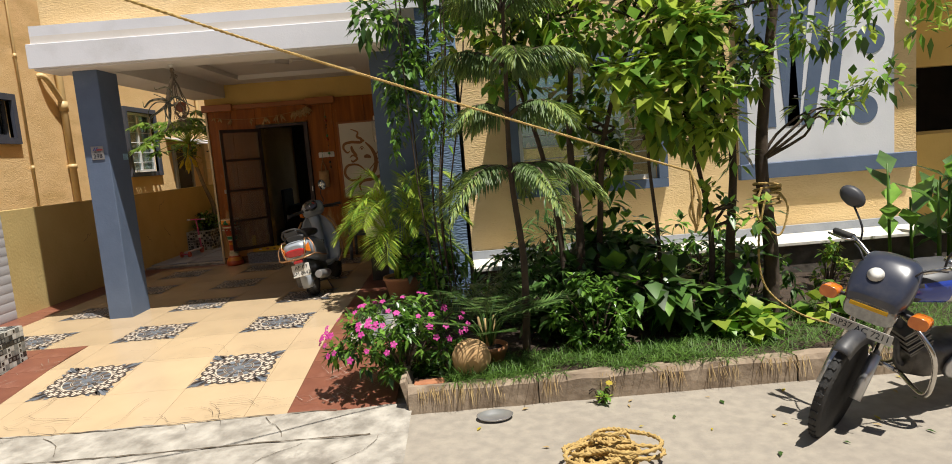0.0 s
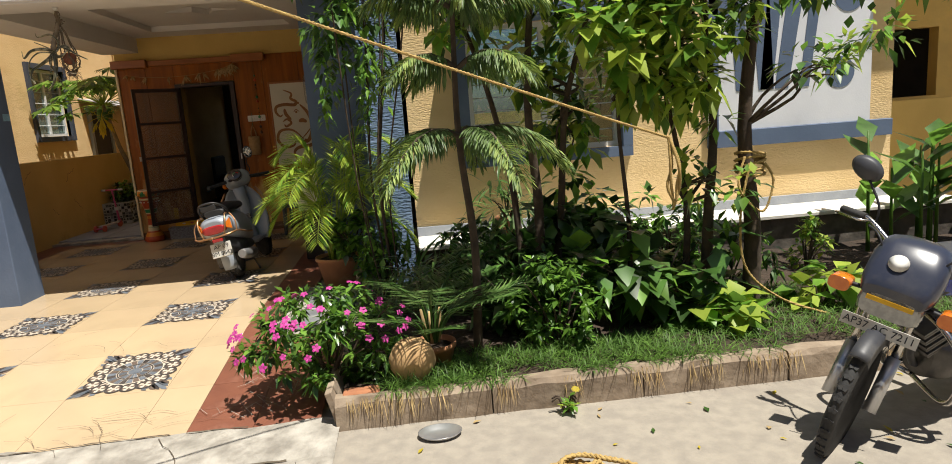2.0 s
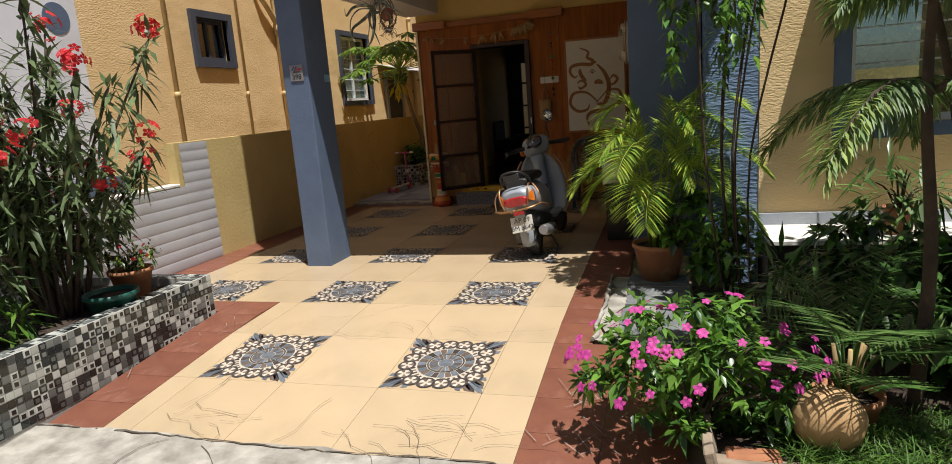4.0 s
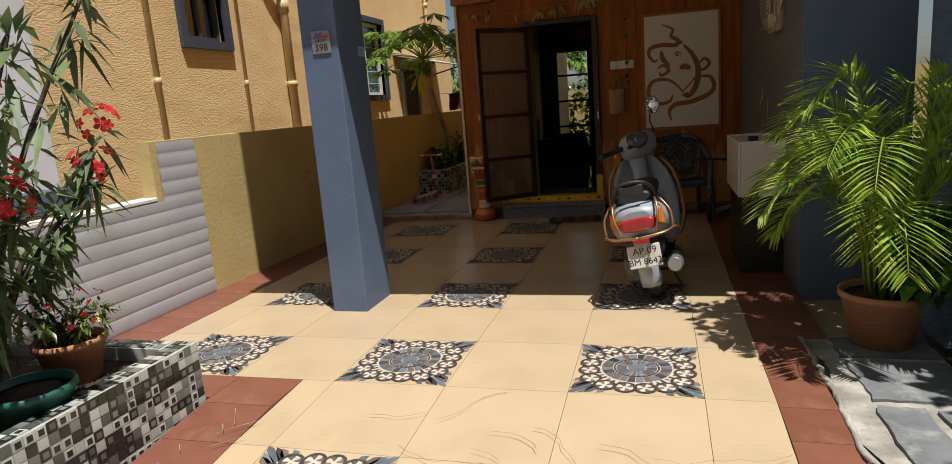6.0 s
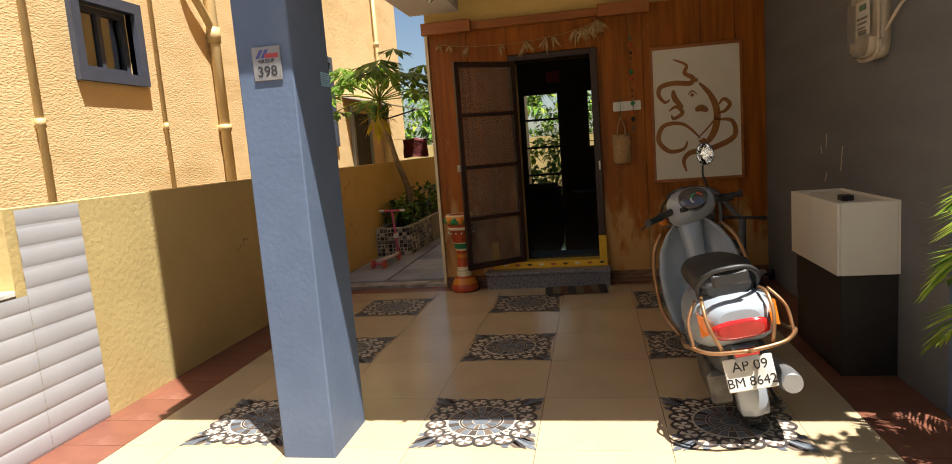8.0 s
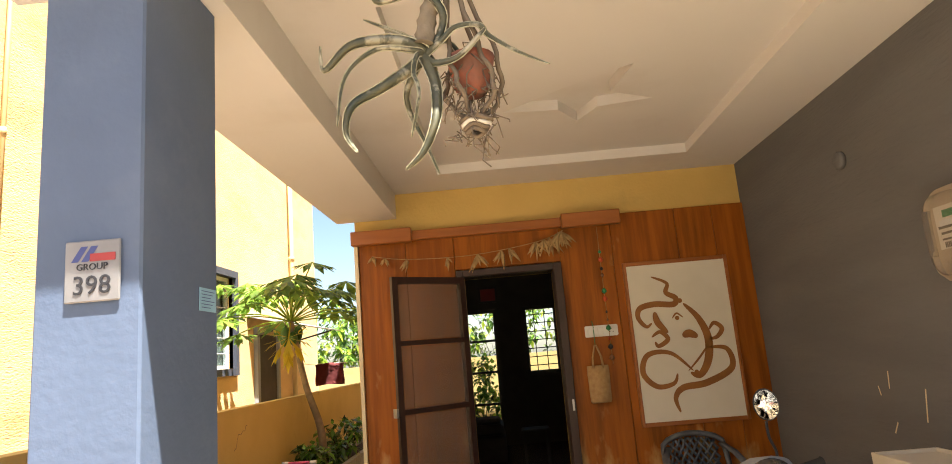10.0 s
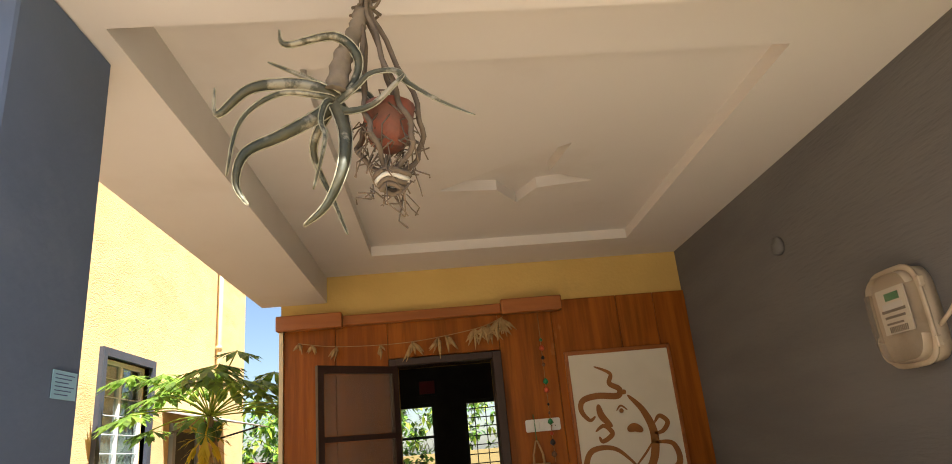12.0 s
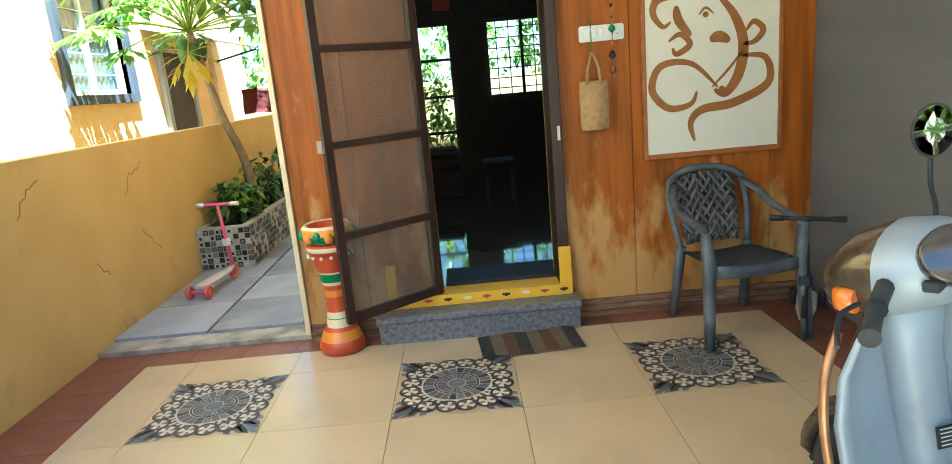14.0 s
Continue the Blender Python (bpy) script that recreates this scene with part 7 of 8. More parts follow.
steer("dashboard", bm, M_DIAL, "dark instrument dial", head)
for nm, m_, a0, a1 in (("dial_arc", M_LAMPRED, 20, 85), ("dial_arc", M_GREENP, 95, 160), ("dial_arc", M_PLATE, 165, 230)):
    bm = bmesh.new()
    prev = None
    for k in range(7):
        a = radians(a0 + (a1 - a0) * k / 6)
        cur = [bm.verts.new(TILT @ Vector((0.02 + r * math.cos(a), -0.01 + r * math.sin(a) * 0.9, 0.006))) for r in (0.028, 0.038)]
        if prev:
            bm.faces.new((prev[0], prev[1], cur[1], cur[0]))
        prev = cur
    steer(nm, bm, m_, "", head)
for sx in (-1, 1):
    bm = bmesh.new()
    add_tube(bm, [(sx * 0.1, -0.02, 0.95), (sx * 0.24, -0.05, 0.94)], 0.02, 10)
    add_tube(bm, [(sx * 0.24, -0.05, 0.94), (sx * 0.25, -0.053, 0.94), (sx * 0.355, -0.085, 0.935), (sx * 0.362, -0.088, 0.935)], [0.024, 0.018, 0.018, 0.022], 12)
    steer("grip", bm, M_RUBBER, "black rubber grip")
    bm = bmesh.new()
    add_tube(bm, smooth_path([(sx * 0.2, 0.0, 0.93), (sx * 0.26, 0.02, 0.92), (sx * 0.36, -0.02, 0.9)], 4), 0.006, 6)
    steer("brake_lever", bm, M_INK)
    bm = bmesh.new()
    add_box(bm, sx * 0.115 - 0.022, sx * 0.115 + 0.022, -0.135, -0.1, 0.94, 0.965)
    bevel(bm, 0.004)
    steer("switch", bm, M_INK)
    bm = bmesh.new()
    add_loft(bm, [oval((sx * 0.13, y, 0.9), rx, 0.03, 10, 2.5) for y, rx in ((0.04, 0.03), (0.07, 0.028), (0.09, 0.015))])
    steer("indicator", bm, M_LAMPORANGE, "orange indicator lens")
bm = bmesh.new()
add_tube(bm, smooth_path([(0.16, -0.03, 1.0), (0.17, -0.03, 1.04), (0.155, -0.03, 1.1), (0.17, -0.03, 1.16)], 4), 0.006, 8)
steer("mirror_stem", bm, M_INK)
MM = Matrix.Translation((0.205, -0.03, 1.22)) @ Matrix.Rotation(radians(-ST - 8), 4, 'Z') @ Matrix.Rotation(radians(95), 4, 'X')
bm = bmesh.new()
add_lathe(bm, [(0.001, -0.028), (0.04, -0.022), (0.055, 0.0), (0.053, 0.004)], 24, MM @ Matrix.Diagonal((0.95, 1.25, 1, 1)))
mir = steer("mirror", bm, M_INK)
bm = bmesh.new()
add_lathe(bm, [(0.05, 0.0055), (0.001, 0.0055)], 24, MM @ Matrix.Diagonal((0.95, 1.25, 1, 1)))
steer("mirror_glass", bm, M_MIRROR, "mirror glass", mir)
bm = bmesh.new()
fender(bm, (0, 0, 0), 0.245, 0.07, 5, 150)
bmesh.ops.transform(bm, matrix=WM @ Matrix.Translation((0, 0.06, 0.215)), verts=bm.verts[:])
part("front_fender", bm, M_BRONZE, sc)
bm = bmesh.new()
for sx in (-1, 1):
    add_tube(bm, [WM @ Vector((sx * 0.06, 0.06, 0.215)), WM @ Vector((sx * 0.06, -0.02, 0.4)), Vector((sx * 0.02, 0.93, 0.6))], 0.016, 8)
part("fork", bm, M_ENGINE, sc)
bm = bmesh.new()
add_tube(bm, [(-0.16, 0.18, 0.0), (-0.12, 0.2, 0.12), (0.12, 0.2, 0.12), (0.16, 0.18, 0.0)], 0.01, 6)
part("centre_stand", bm, M_DUSTBLACK, sc)

# motorcycle by the road
mc = thing("motorcycle", "dusty blue and silver motorcycle leaning on its side stand", "motorcycle", (2.74, 3.5, -0.158), 97)
mc.matrix_world = Matrix.Translation((3.05, 3.64, -0.158)) @ Matrix.Rotation(radians(101), 4, 'Z') @ Matrix.Rotation(radians(-18), 4, 'Y') @ Matrix.Scale(1.02, 4)
wheel(mc, "rear_wheel", (0, 0, 0.3), 0.3, 0.09, 0.06, 36)
BS = 27
BM_ = Matrix.Translation((0, 1.08, 0)) @ Matrix.Rotation(radians(BS), 4, 'Z') @ Matrix.Translation((0, 0.27, 0.29)) @ Matrix.Rotation(radians(9), 4, 'X') @ Matrix.Translation((0, -0.27, -0.29))
wheel(mc, "front_wheel", BM_ @ Vector((0, 0.27, 0.29)), 0.29, 0.056, 0.036, 36, BS)
def turn(name, bm, m, label="", parent=None):
    bmesh.ops.transform(bm, matrix=BM_, verts=bm.verts[:])
    return part(name, bm, m, parent or mc, label)
for sx in (-1, 1):
    bm = bmesh.new()
    add_tube(bm, [(sx * 0.085, 0.275, 0.27), (sx * 0.085, 0.16, 0.5)], 0.028, 12)
    turn("fork_slider", bm, M_STEEL, "grey fork slider")
    bm = bmesh.new()
    add_tube(bm, [(sx * 0.085, 0.16, 0.5), (sx * 0.085, 0.02, 0.82)], 0.017, 10)
    turn("fork_tube", bm, M_CHROME)
    bm = bmesh.new()
    add_tube(bm, [(sx * 0.1, 0.11, 0.74), (sx * 0.2, 0.13, 0.74)], 0.011, 8)
    stalk = turn("indicator_stalk", bm, M_INK)
    bm = bmesh.new()
    add_loft(bm, [oval((sx * 0.215, y, 0.74), 0.045, 0.032, 12, 3) for y in (0.1, 0.14, 0.17, 0.185)])
    turn("indicator", bm, M_LAMPORANGE, "orange indicator lens", stalk)
bm = bmesh.new()
fender(bm, (0, 0, 0), 0.312, 0.045, 55, 140)
bmesh.ops.translate(bm, verts=bm.verts[:], vec=(0, 0.27, 0.3))
turn("front_fender", bm, M_DUSTBLACK)
# cowl with headlamp
bm = bmesh.new()
add_loft(bm, [oval((0, y, z), rx, rz, 20, 3.4) for y, z, rx, rz in ((-0.04, 0.93, 0.1, 0.06), (0.03, 0.9, 0.14, 0.1), (0.1, 0.86, 0.15, 0.11), (0.16, 0.82, 0.145, 0.085), (0.205, 0.79, 0.13, 0.05), (0.225, 0.775, 0.115, 0.03))])
cowl = turn("cowl", bm, M_FAIRING, "dark blue headlamp cowl")
bm = bmesh.new()
add_loft(bm, [oval((0, y, 0.72), rx, rz, 14, 4) for y, rx, rz in ((0.12, 0.12, 0.055), (0.2, 0.125, 0.058), (0.225, 0.11, 0.05))])
turn("headlamp", bm, M_HEADGLASS, "clear headlamp glass", cowl)
bm = bmesh.new()
add_box(bm, -0.09, 0.09, 0.226, 0.229, 0.735, 0.755)
turn("headlamp_sticker", bm, M_YPAINT, "", cowl)
bm = bmesh.new()
add_lathe(bm, [(0.04, 0.002), (0.001, 0.003)], 22, Matrix.Translation((0.03, 0.165, 0.905)) @ Matrix.Rotation(radians(-52), 4, 'X'))
turn("round_sticker", bm, M_PLASTIC_W, "round white sticker", cowl)
bm = bmesh.new()
add_box(bm, -0.15, 0.15, -0.002, 0.002, -0.028, 0.028, Matrix.Translation((0, 0.24, 0.625)))
fp = turn("front_plate", bm, M_PLATE, "white front number plate")
plank_text("AP37 AC 7211", 0.046, BM_ @ Matrix.Translation((0, 0.2425, 0.625)) @ pose(0, 0, 0, 90, 0, 180), M_INK, fp)
bm = bmesh.new()
add_tube(bm, smooth_path([(-0.36, -0.13, 0.99), (-0.24, -0.06, 1.0), (-0.1, 0.0, 0.93), (0, 0.01, 0.9), (0.1, 0.0, 0.93), (0.24, -0.06, 1.0), (0.36, -0.13, 0.99)], 5), 0.012, 10)
turn("handlebar", bm, M_CHROME)
for sx in (-1, 1):
    bm = bmesh.new()
    add_tube(bm, [(sx * 0.25, -0.066, 1.0), (sx * 0.37, -0.137, 0.99)], 0.019, 10)
    turn("grip", bm, M_RUBBER, "black rubber grip")
    bm = bmesh.new()
    add_tube(bm, smooth_path([(sx * 0.22, -0.03, 1.0), (sx * 0.27, 0.0, 0.995), (sx * 0.38, -0.07, 0.985)], 4), 0.006, 6)
    turn("lever", bm, M_CHROME)
    bm = bmesh.new()
    add_tube(bm, smooth_path([(sx * 0.2, -0.03, 1.0), (sx * 0.21, -0.02, 1.08), (sx * 0.29, -0.04, 1.18)], 4), 0.006, 6)
    stem = turn("mirror_stem", bm, M_INK)
    bm = bmesh.new()
    Q = Matrix.Translation((sx * 0.31, -0.05, 1.22)) @ Matrix.Rotation(radians(90), 4, 'X') @ Matrix.Rotation(radians(25 * sx), 4, 'Z')
    add_lathe(bm, [(0.001, -0.03), (0.04, -0.024), (0.055, 0.0), (0.05, 0.006), (0.001, 0.006)], 22, Q @ Matrix.Diagonal((1.35, 0.95, 1, 1)))
    turn("mirror", bm, M_DUSTBLACK, "", stem)
    bm = bmesh.new()
    add_tube(bm, smooth_path([(sx * 0.22, -0.02, 0.98), (sx * 0.14, 0.1, 0.97), (sx * 0.06, 0.06, 0.8), (sx * 0.04, -0.04, 0.66)], 5), 0.005, 6)
    turn("cable", bm, M_INK)
# tank, seat, panels
def tank_sec(y, z, rx, rz):
    return oval((0, y, z), rx, rz, 20, 2.5)
bm = bmesh.new()
add_loft(bm, [tank_sec(*q) for q in ((0.98, 0.78, 0.05, 0.05), (0.93, 0.79, 0.105, 0.08), (0.8, 0.8, 0.145, 0.1), (0.65, 0.79, 0.15, 0.1), (0.52, 0.76, 0.115, 0.08), (0.44, 0.74, 0.07, 0.05))])
for f in bm.faces:
    c_ = f.calc_center_median()
    f.material_index = 0 if abs(c_.x) < 0.075 or c_.z > 0.86 else (1 if c_.y > 0.8 or c_.z < 0.735 else 2)
tank = part("fuel_tank", bm, [M_DUSTBLACK, M_BIKEBLUE, M_BIKEGREY], mc)
for sx in (-1, 1):
    for z_, w_ in ((0.825, 0.1), (0.785, 0.12)):
        bm = bmesh.new()
        add_box(bm, -0.001, 0.001, -w_ / 2, w_ / 2, -0.011, 0.011, Matrix.Translation((sx * 0.1505, 0.7, z_)))
        part("name_bar", bm, M_INK, tank)
bm = bmesh.new()
add_lathe(bm, [(0.04, 0), (0.04, 0.015), (0.03, 0.02), (0.001, 0.02)], 20, Matrix.Translation((0, 0.68, 0.89)))
part("fuel_cap", bm, M_CHROME, tank)
bm = bmesh.new()
add_loft(bm, [oval((0, y, z), rx, rz, 16, 3) for y, z, rx, rz in ((0.54, 0.78, 0.07, 0.03), (0.46, 0.79, 0.11, 0.05), (0.2, 0.78, 0.135, 0.05), (-0.05, 0.8, 0.13, 0.05), (-0.28, 0.82, 0.1, 0.04), (-0.34, 0.82, 0.05, 0.02))])
part("seat", bm, M_SEAT, mc)
bm = bmesh.new()
add_loft(bm, [oval((0, y, z), rx, rz, 14, 2.5) for y, z, rx, rz in ((0.2, 0.66, 0.12, 0.07), (0.0, 0.68, 0.13, 0.07), (-0.25, 0.74, 0.1, 0.05), (-0.45, 0.78, 0.05, 0.03))])
part("tail_panel", bm, M_BIKEBLUE, mc)
for sx in (-1, 1):
    bm = bmesh.new()
    add_loft(bm, [[(sx * x, y, z) for y, z in ((0.48, 0.68), (0.46, 0.58), (0.2, 0.5), (0.1, 0.6), (0.22, 0.7))] for x in (0.125, 0.14)], smooth=False)
    sp_ = part("side_panel", bm, M_BIKEBLUE, mc)
    bm = bmesh.new()
    add_loft(bm, [[(sx * x, y, z) for y, z in ((0.44, 0.665), (0.41, 0.61), (0.22, 0.55), (0.24, 0.63))] for x in (0.1405, 0.143)], smooth=False)
    part("silver_flash", bm, M_BIKEGREY, sp_)
# frame, engine, exhaust, guards
bm = bmesh.new()
add_tube(bm, smooth_path([(0, 1.0, 0.8), (0, 0.9, 0.55), (0, 0.82, 0.28), (0, 0.5, 0.22)], 4), 0.018, 8)
add_tube(bm, [(0, 1.0, 0.8), (0, 0.5, 0.7), (0, 0.1, 0.68)], 0.018, 8)
for sx in (-1, 1):
    add_tube(bm, [(sx * 0.09, 0.45, 0.33), (sx * 0.09, 0.0, 0.3)], 0.016, 8)
    add_tube(bm, [(sx * 0.11, -0.02, 0.33), (sx * 0.12, 0.1, 0.64)], 0.022, 10)
part("frame", bm, M_DUSTBLACK, mc)
bm = bmesh.new()
add_loft(bm, [oval((0, y, 0.32), rx, 0.1, 14, 3.5) for y, rx in ((0.8, 0.07), (0.74, 0.12), (0.55, 0.14), (0.42, 0.11))])
part("crankcase", bm, M_ENGINE, mc)
for sx in (-1, 1):
    bm = bmesh.new()
    add_lathe(bm, [(0.001, 0.02), (0.07, 0.018), (0.085, 0.0)], 22, Matrix.Translation((sx * 0.14, 0.6, 0.32)) @ Matrix.Rotation(radians(90 * sx), 4, 'Y'))
    part("engine_cover", bm, M_STEEL, mc)
for k in range(8):
    bm = bmesh.new()
    s_ = 0.075 if k % 2 else 0.07
    add_box(bm, -s_, s_, -s_, s_, -0.006, 0.006, Matrix.Translation((0, 0.78 + k * 0.012, 0.4 + k * 0.02)) @ Matrix.Rotation(radians(-28), 4, 'X'))
    part("cooling_fin", bm, M_ENGINE, mc)
bm = bmesh.new()
add_tube(bm, smooth_path([(0.05, 0.9, 0.42), (0.08, 0.93, 0.3), (0.1, 0.8, 0.2), (0.13, 0.45, 0.22), (0.16, 0.1, 0.27), (0.17, -0.35, 0.36)], 5), [0.018] * 13 + [0.03, 0.04, 0.045, 0.045, 0.045, 0.045, 0.045, 0.045, 0.045, 0.045, 0.045, 0.045, 0.04], 12)
part("exhaust", bm, M_CHROME, mc)
bm = bmesh.new()
add_box(bm, -0.13, -0.095, 0.02, 0.5, 0.27, 0.38)
bevel(bm, 0.02, 2)
part("chain_case", bm, M_ENGINE, mc)
for sx in (-1, 1):
    bm = bmesh.new()
    add_tube(bm, smooth_path([(0, 0.93, 0.62), (sx * 0.15, 0.95, 0.6), (sx * 0.26, 0.93, 0.5), (sx * 0.27, 0.9, 0.32), (sx * 0.2, 0.86, 0.22), (0.0, 0.8, 0.21)], 5), 0.013, 10)
    part("crash_guard", bm, M_CHROME, mc, "chrome crash guard")
    bm = bmesh.new()
    add_tube(bm, [(sx * 0.05, 0.5, 0.24), (sx * 0.24, 0.5, 0.24)], 0.012, 8)
    add_tube(bm, [(sx * 0.15, 0.5, 0.245), (sx * 0.25, 0.5, 0.245)], 0.02, 8)
    part("footpeg", bm, M_RUBBER, mc)
bm = bmesh.new()
add_tube(bm, [(-0.1, 0.46, 0.26), (-0.19, 0.44, 0.03)], 0.012, 8)
add_box(bm, -0.22, -0.16, 0.42, 0.46, 0.024, 0.034)
part("side_stand", bm, M_DUSTBLACK, mc)
bm = bmesh.new()
fender(bm, (0, 0, 0.3), 0.34, 0.07, 45, 190)
part("rear_fender", bm, M_DUSTBLACK, mc)
bm = bmesh.new()
add_tube(bm, smooth_path([(-0.1, -0.05, 0.86), (-0.12, -0.3, 0.9), (0, -0.42, 0.92), (0.12, -0.3, 0.9), (0.1, -0.05, 0.86)], 5), 0.011, 8)
part("grab_rail", bm, M_CHROME, mc)


# ---- kick scooters ----
def kick_scooter(at, rz, m_body, m_wheel, label, m_grip=M_PLASTIC_W):
    t = thing("kick_scooter", label, "kick scooter", at, rz)
    bm = bmesh.new()
    add_loft(bm, [oval((0, y, 0.085 + 0.02 * (y > 0.2)), w, 0.012, 12, 4) for y, w in ((-0.24, 0.04), (-0.2, 0.055), (0.05, 0.05), (0.2, 0.03), (0.26, 0.02))])
    part("deck", bm, mat("deck_" + m_body.name, (0.6, 0.55, 0.52), (0.5, 0.45, 0.42), 0.5), t)
    bm = bmesh.new()
    add_tube(bm, [(0, 0.27, 0.08), (0, 0.24, 0.3), (0, 0.2, 0.62)], [0.018, 0.015, 0.012], 10)
    part("stem", bm, m_body, t)
    bm = bmesh.new()
    add_tube(bm, [(-0.17, 0.2, 0.625), (0.17, 0.2, 0.625)], 0.012, 8)
    part("handlebar", bm, m_body, t)
    for sx in (-1, 1):
        bm = bmesh.new()
        add_tube(bm, [(sx * 0.11, 0.2, 0.625), (sx * 0.175, 0.2, 0.625)], 0.016, 8)
        part("grip", bm, m_grip, t)
    bm = bmesh.new()
    add_box(bm, -0.03, 0.03, 0.22, 0.26, 0.28, 0.34)
    bevel(bm, 0.008)
    part("clamp", bm, m_grip, t)
    for x, y, r in ((0, 0.27, 0.06), (-0.075, -0.26, 0.05), (0.075, -0.26, 0.05)):
        bm = bmesh.new()
        M = Matrix.Translation((x, y, r)) @ Matrix.Rotation(radians(90), 4, 'Y')
        add_lathe(bm, [(0.001, -0.012), (r * 0.4, -0.014), (r * 0.45, -0.008), (r * 0.7, -0.008), (r * 0.75, -0.016), (r, -0.01), (r, 0.01), (r * 0.75, 0.016), (r * 0.7, 0.008), (r * 0.45, 0.008), (r * 0.4, 0.014), (0.001, 0.012)], 20, M)
        part("wheel", bm, m_wheel, t)
    bm = bmesh.new()
    add_tube(bm, [(-0.075, -0.26, 0.05), (0.075, -0.26, 0.05)], 0.012, 8)
    part("axle", bm, m_body, t)
    return t


kick_scooter((-5.1, 11.65, 0.05), -9, M_PINK, M_PINKWHEEL, "pink child's kick scooter standing in the passage")
kick_scooter((-1.3, 10.08, 0.0), 150, M_INK, M_RUBBER, "black kick scooter folded against the wall corner", M_INK)

# ---- ropes ----
def twisted_rope(bm, pts, r, pitch=0.06, strands=3, seg=5):
    L = [0.0]
    for a, b in zip(pts, pts[1:]):
        L.append(L[-1] + (Vector(b) - Vector(a)).length)
    for s in range(strands):
        out, up = [], Vector((0, 0, 1))
        for i, p in enumerate(pts):
            d = (Vector(pts[min(i + 1, len(pts) - 1)]) - Vector(pts[max(i - 1, 0)])).normalized()
            up = (up - d * up.dot(d))
            up = up.normalized() if up.length > 1e-4 else d.orthogonal().normalized()
            a = 2 * math.pi * (L[i] / pitch + s / strands)
            out.append(Vector(p) + (up * math.cos(a) + d.cross(up) * math.sin(a)) * r * 0.55)
        add_tube(bm, out, r * 0.62, seg)


ln = thing("rope_line", "yellow coir rope strung from the tree", "rope", (0, 0, 0))
bm = bmesh.new()
ends = [(1.43, 4.36, 1.24), (0.65, 4.0, 1.5), (-0.45, 3.5, 1.88), (-1.55, 3.0, 2.28), (-4.0, 2.4, 3.3), (-6.56, 2.12, 4.4)]
twisted_rope(bm, smooth_path(ends, 60), 0.008, 0.05)
part("rope", bm, M_ROPE, ln)
bm = bmesh.new()
for k in range(4):
    a = k * 1.7
    twisted_rope(bm, smooth_path([(1.43, 4.36, 1.25), (1.46 + 0.03 * math.cos(a), 4.35 + 0.03 * math.sin(a), 1.08), (1.45 + 0.04 * math.cos(a + 1), 4.35, 0.95), (1.47, 4.35 + 0.02 * k, 0.86 - 0.02 * k)], 12), 0.009, 0.05)
part("rope_tail", bm, M_ROPE, ln)
tie = thing("rope_tie", "coir rope knotted round the tree trunk", "rope", (2.2, 4.85, 1.0))
bm = bmesh.new()
for k in range(5):
    z = 0.03 * k - 0.06
    twisted_rope(bm, [(0.095 * math.cos(a * 0.2618), 0.095 * math.sin(a * 0.2618), z + 0.02 * math.sin(a * 0.26 + k)) for a in range(25)], 0.01, 0.06)
twisted_rope(bm, smooth_path([(-0.08, -0.08, 0.05), (-0.14, -0.12, -0.15), (0.02, -0.13, -0.32), (0.1, -0.12, -0.12), (0.05, -0.1, 0.0)], 10), 0.009, 0.05)
twisted_rope(bm, smooth_path([(-0.05, -0.09, 0.0), (-0.13, -0.12, -0.35), (-0.1, -0.14, -0.7), (0.12, -0.2, -0.92), (0.4, -0.35, -1.02)], 10), 0.009, 0.05)
part("rope", bm, M_ROPE, tie)
cl = thing("rope_coil", "heap of coiled yellow coir rope on the road", "rope", (0.47, 3.02, -0.158))
rr = random.Random(7)
bm = bmesh.new()
pts = []
for i in range(420):
    a = i * 0.105 * 1.5
    R = 0.1 + 0.06 * math.sin(i * 0.13) + 0.04 * math.sin(i * 0.37)
    pts.append((R * 1.25 * math.cos(a) + 0.05 * math.sin(i * 0.05), R * math.sin(a) + 0.04 * math.cos(i * 0.043), 0.02 + 0.1 * i / 420 + 0.025 * math.sin(a * 0.5 + i * 0.02)))
pts += [(0.02 + 0.1 * math.cos(a / 3), -0.02 + 0.03 * math.sin(a), 0.13 + 0.06 * math.sin(a / 3)) for a in range(0, 10)]
twisted_rope(bm, pts, 0.013, 0.07)
part("rope", bm, M_ROPE, cl)

# ---- pipes on the neighbouring wall ----
for y, r, z0, z1 in ((8.4, 0.028, 1.2, 6.8), (9.85, 0.018, 1.2, 6.8), (10.8, 0.055, 0.0, 6.8), (16.4, 0.04, 0.5, 5.4)):
    t = thing("drain_pipe", "cream painted drain pipe on the stucco wall", "pipe", (NX + r + 0.02, y, 0), 0, "drain pipes")
    bm = bmesh.new()
    add_tube(bm, [(0, 0, z0), (0, 0, z1)], r, 12)
    part("pipe", bm, M_PIPE, t)
    for z in (1.75, 3.4, 5.0):
        bm = bmesh.new()
        add_tube(bm, [(0, 0, z), (0, 0, z + 0.07)], r * 1.25, 12)
        add_box(bm, -r - 0.02, 0, -r * 0.5, r * 0.5, z + 0.02, z + 0.05)
        part("coupling", bm, M_PIPE, t)
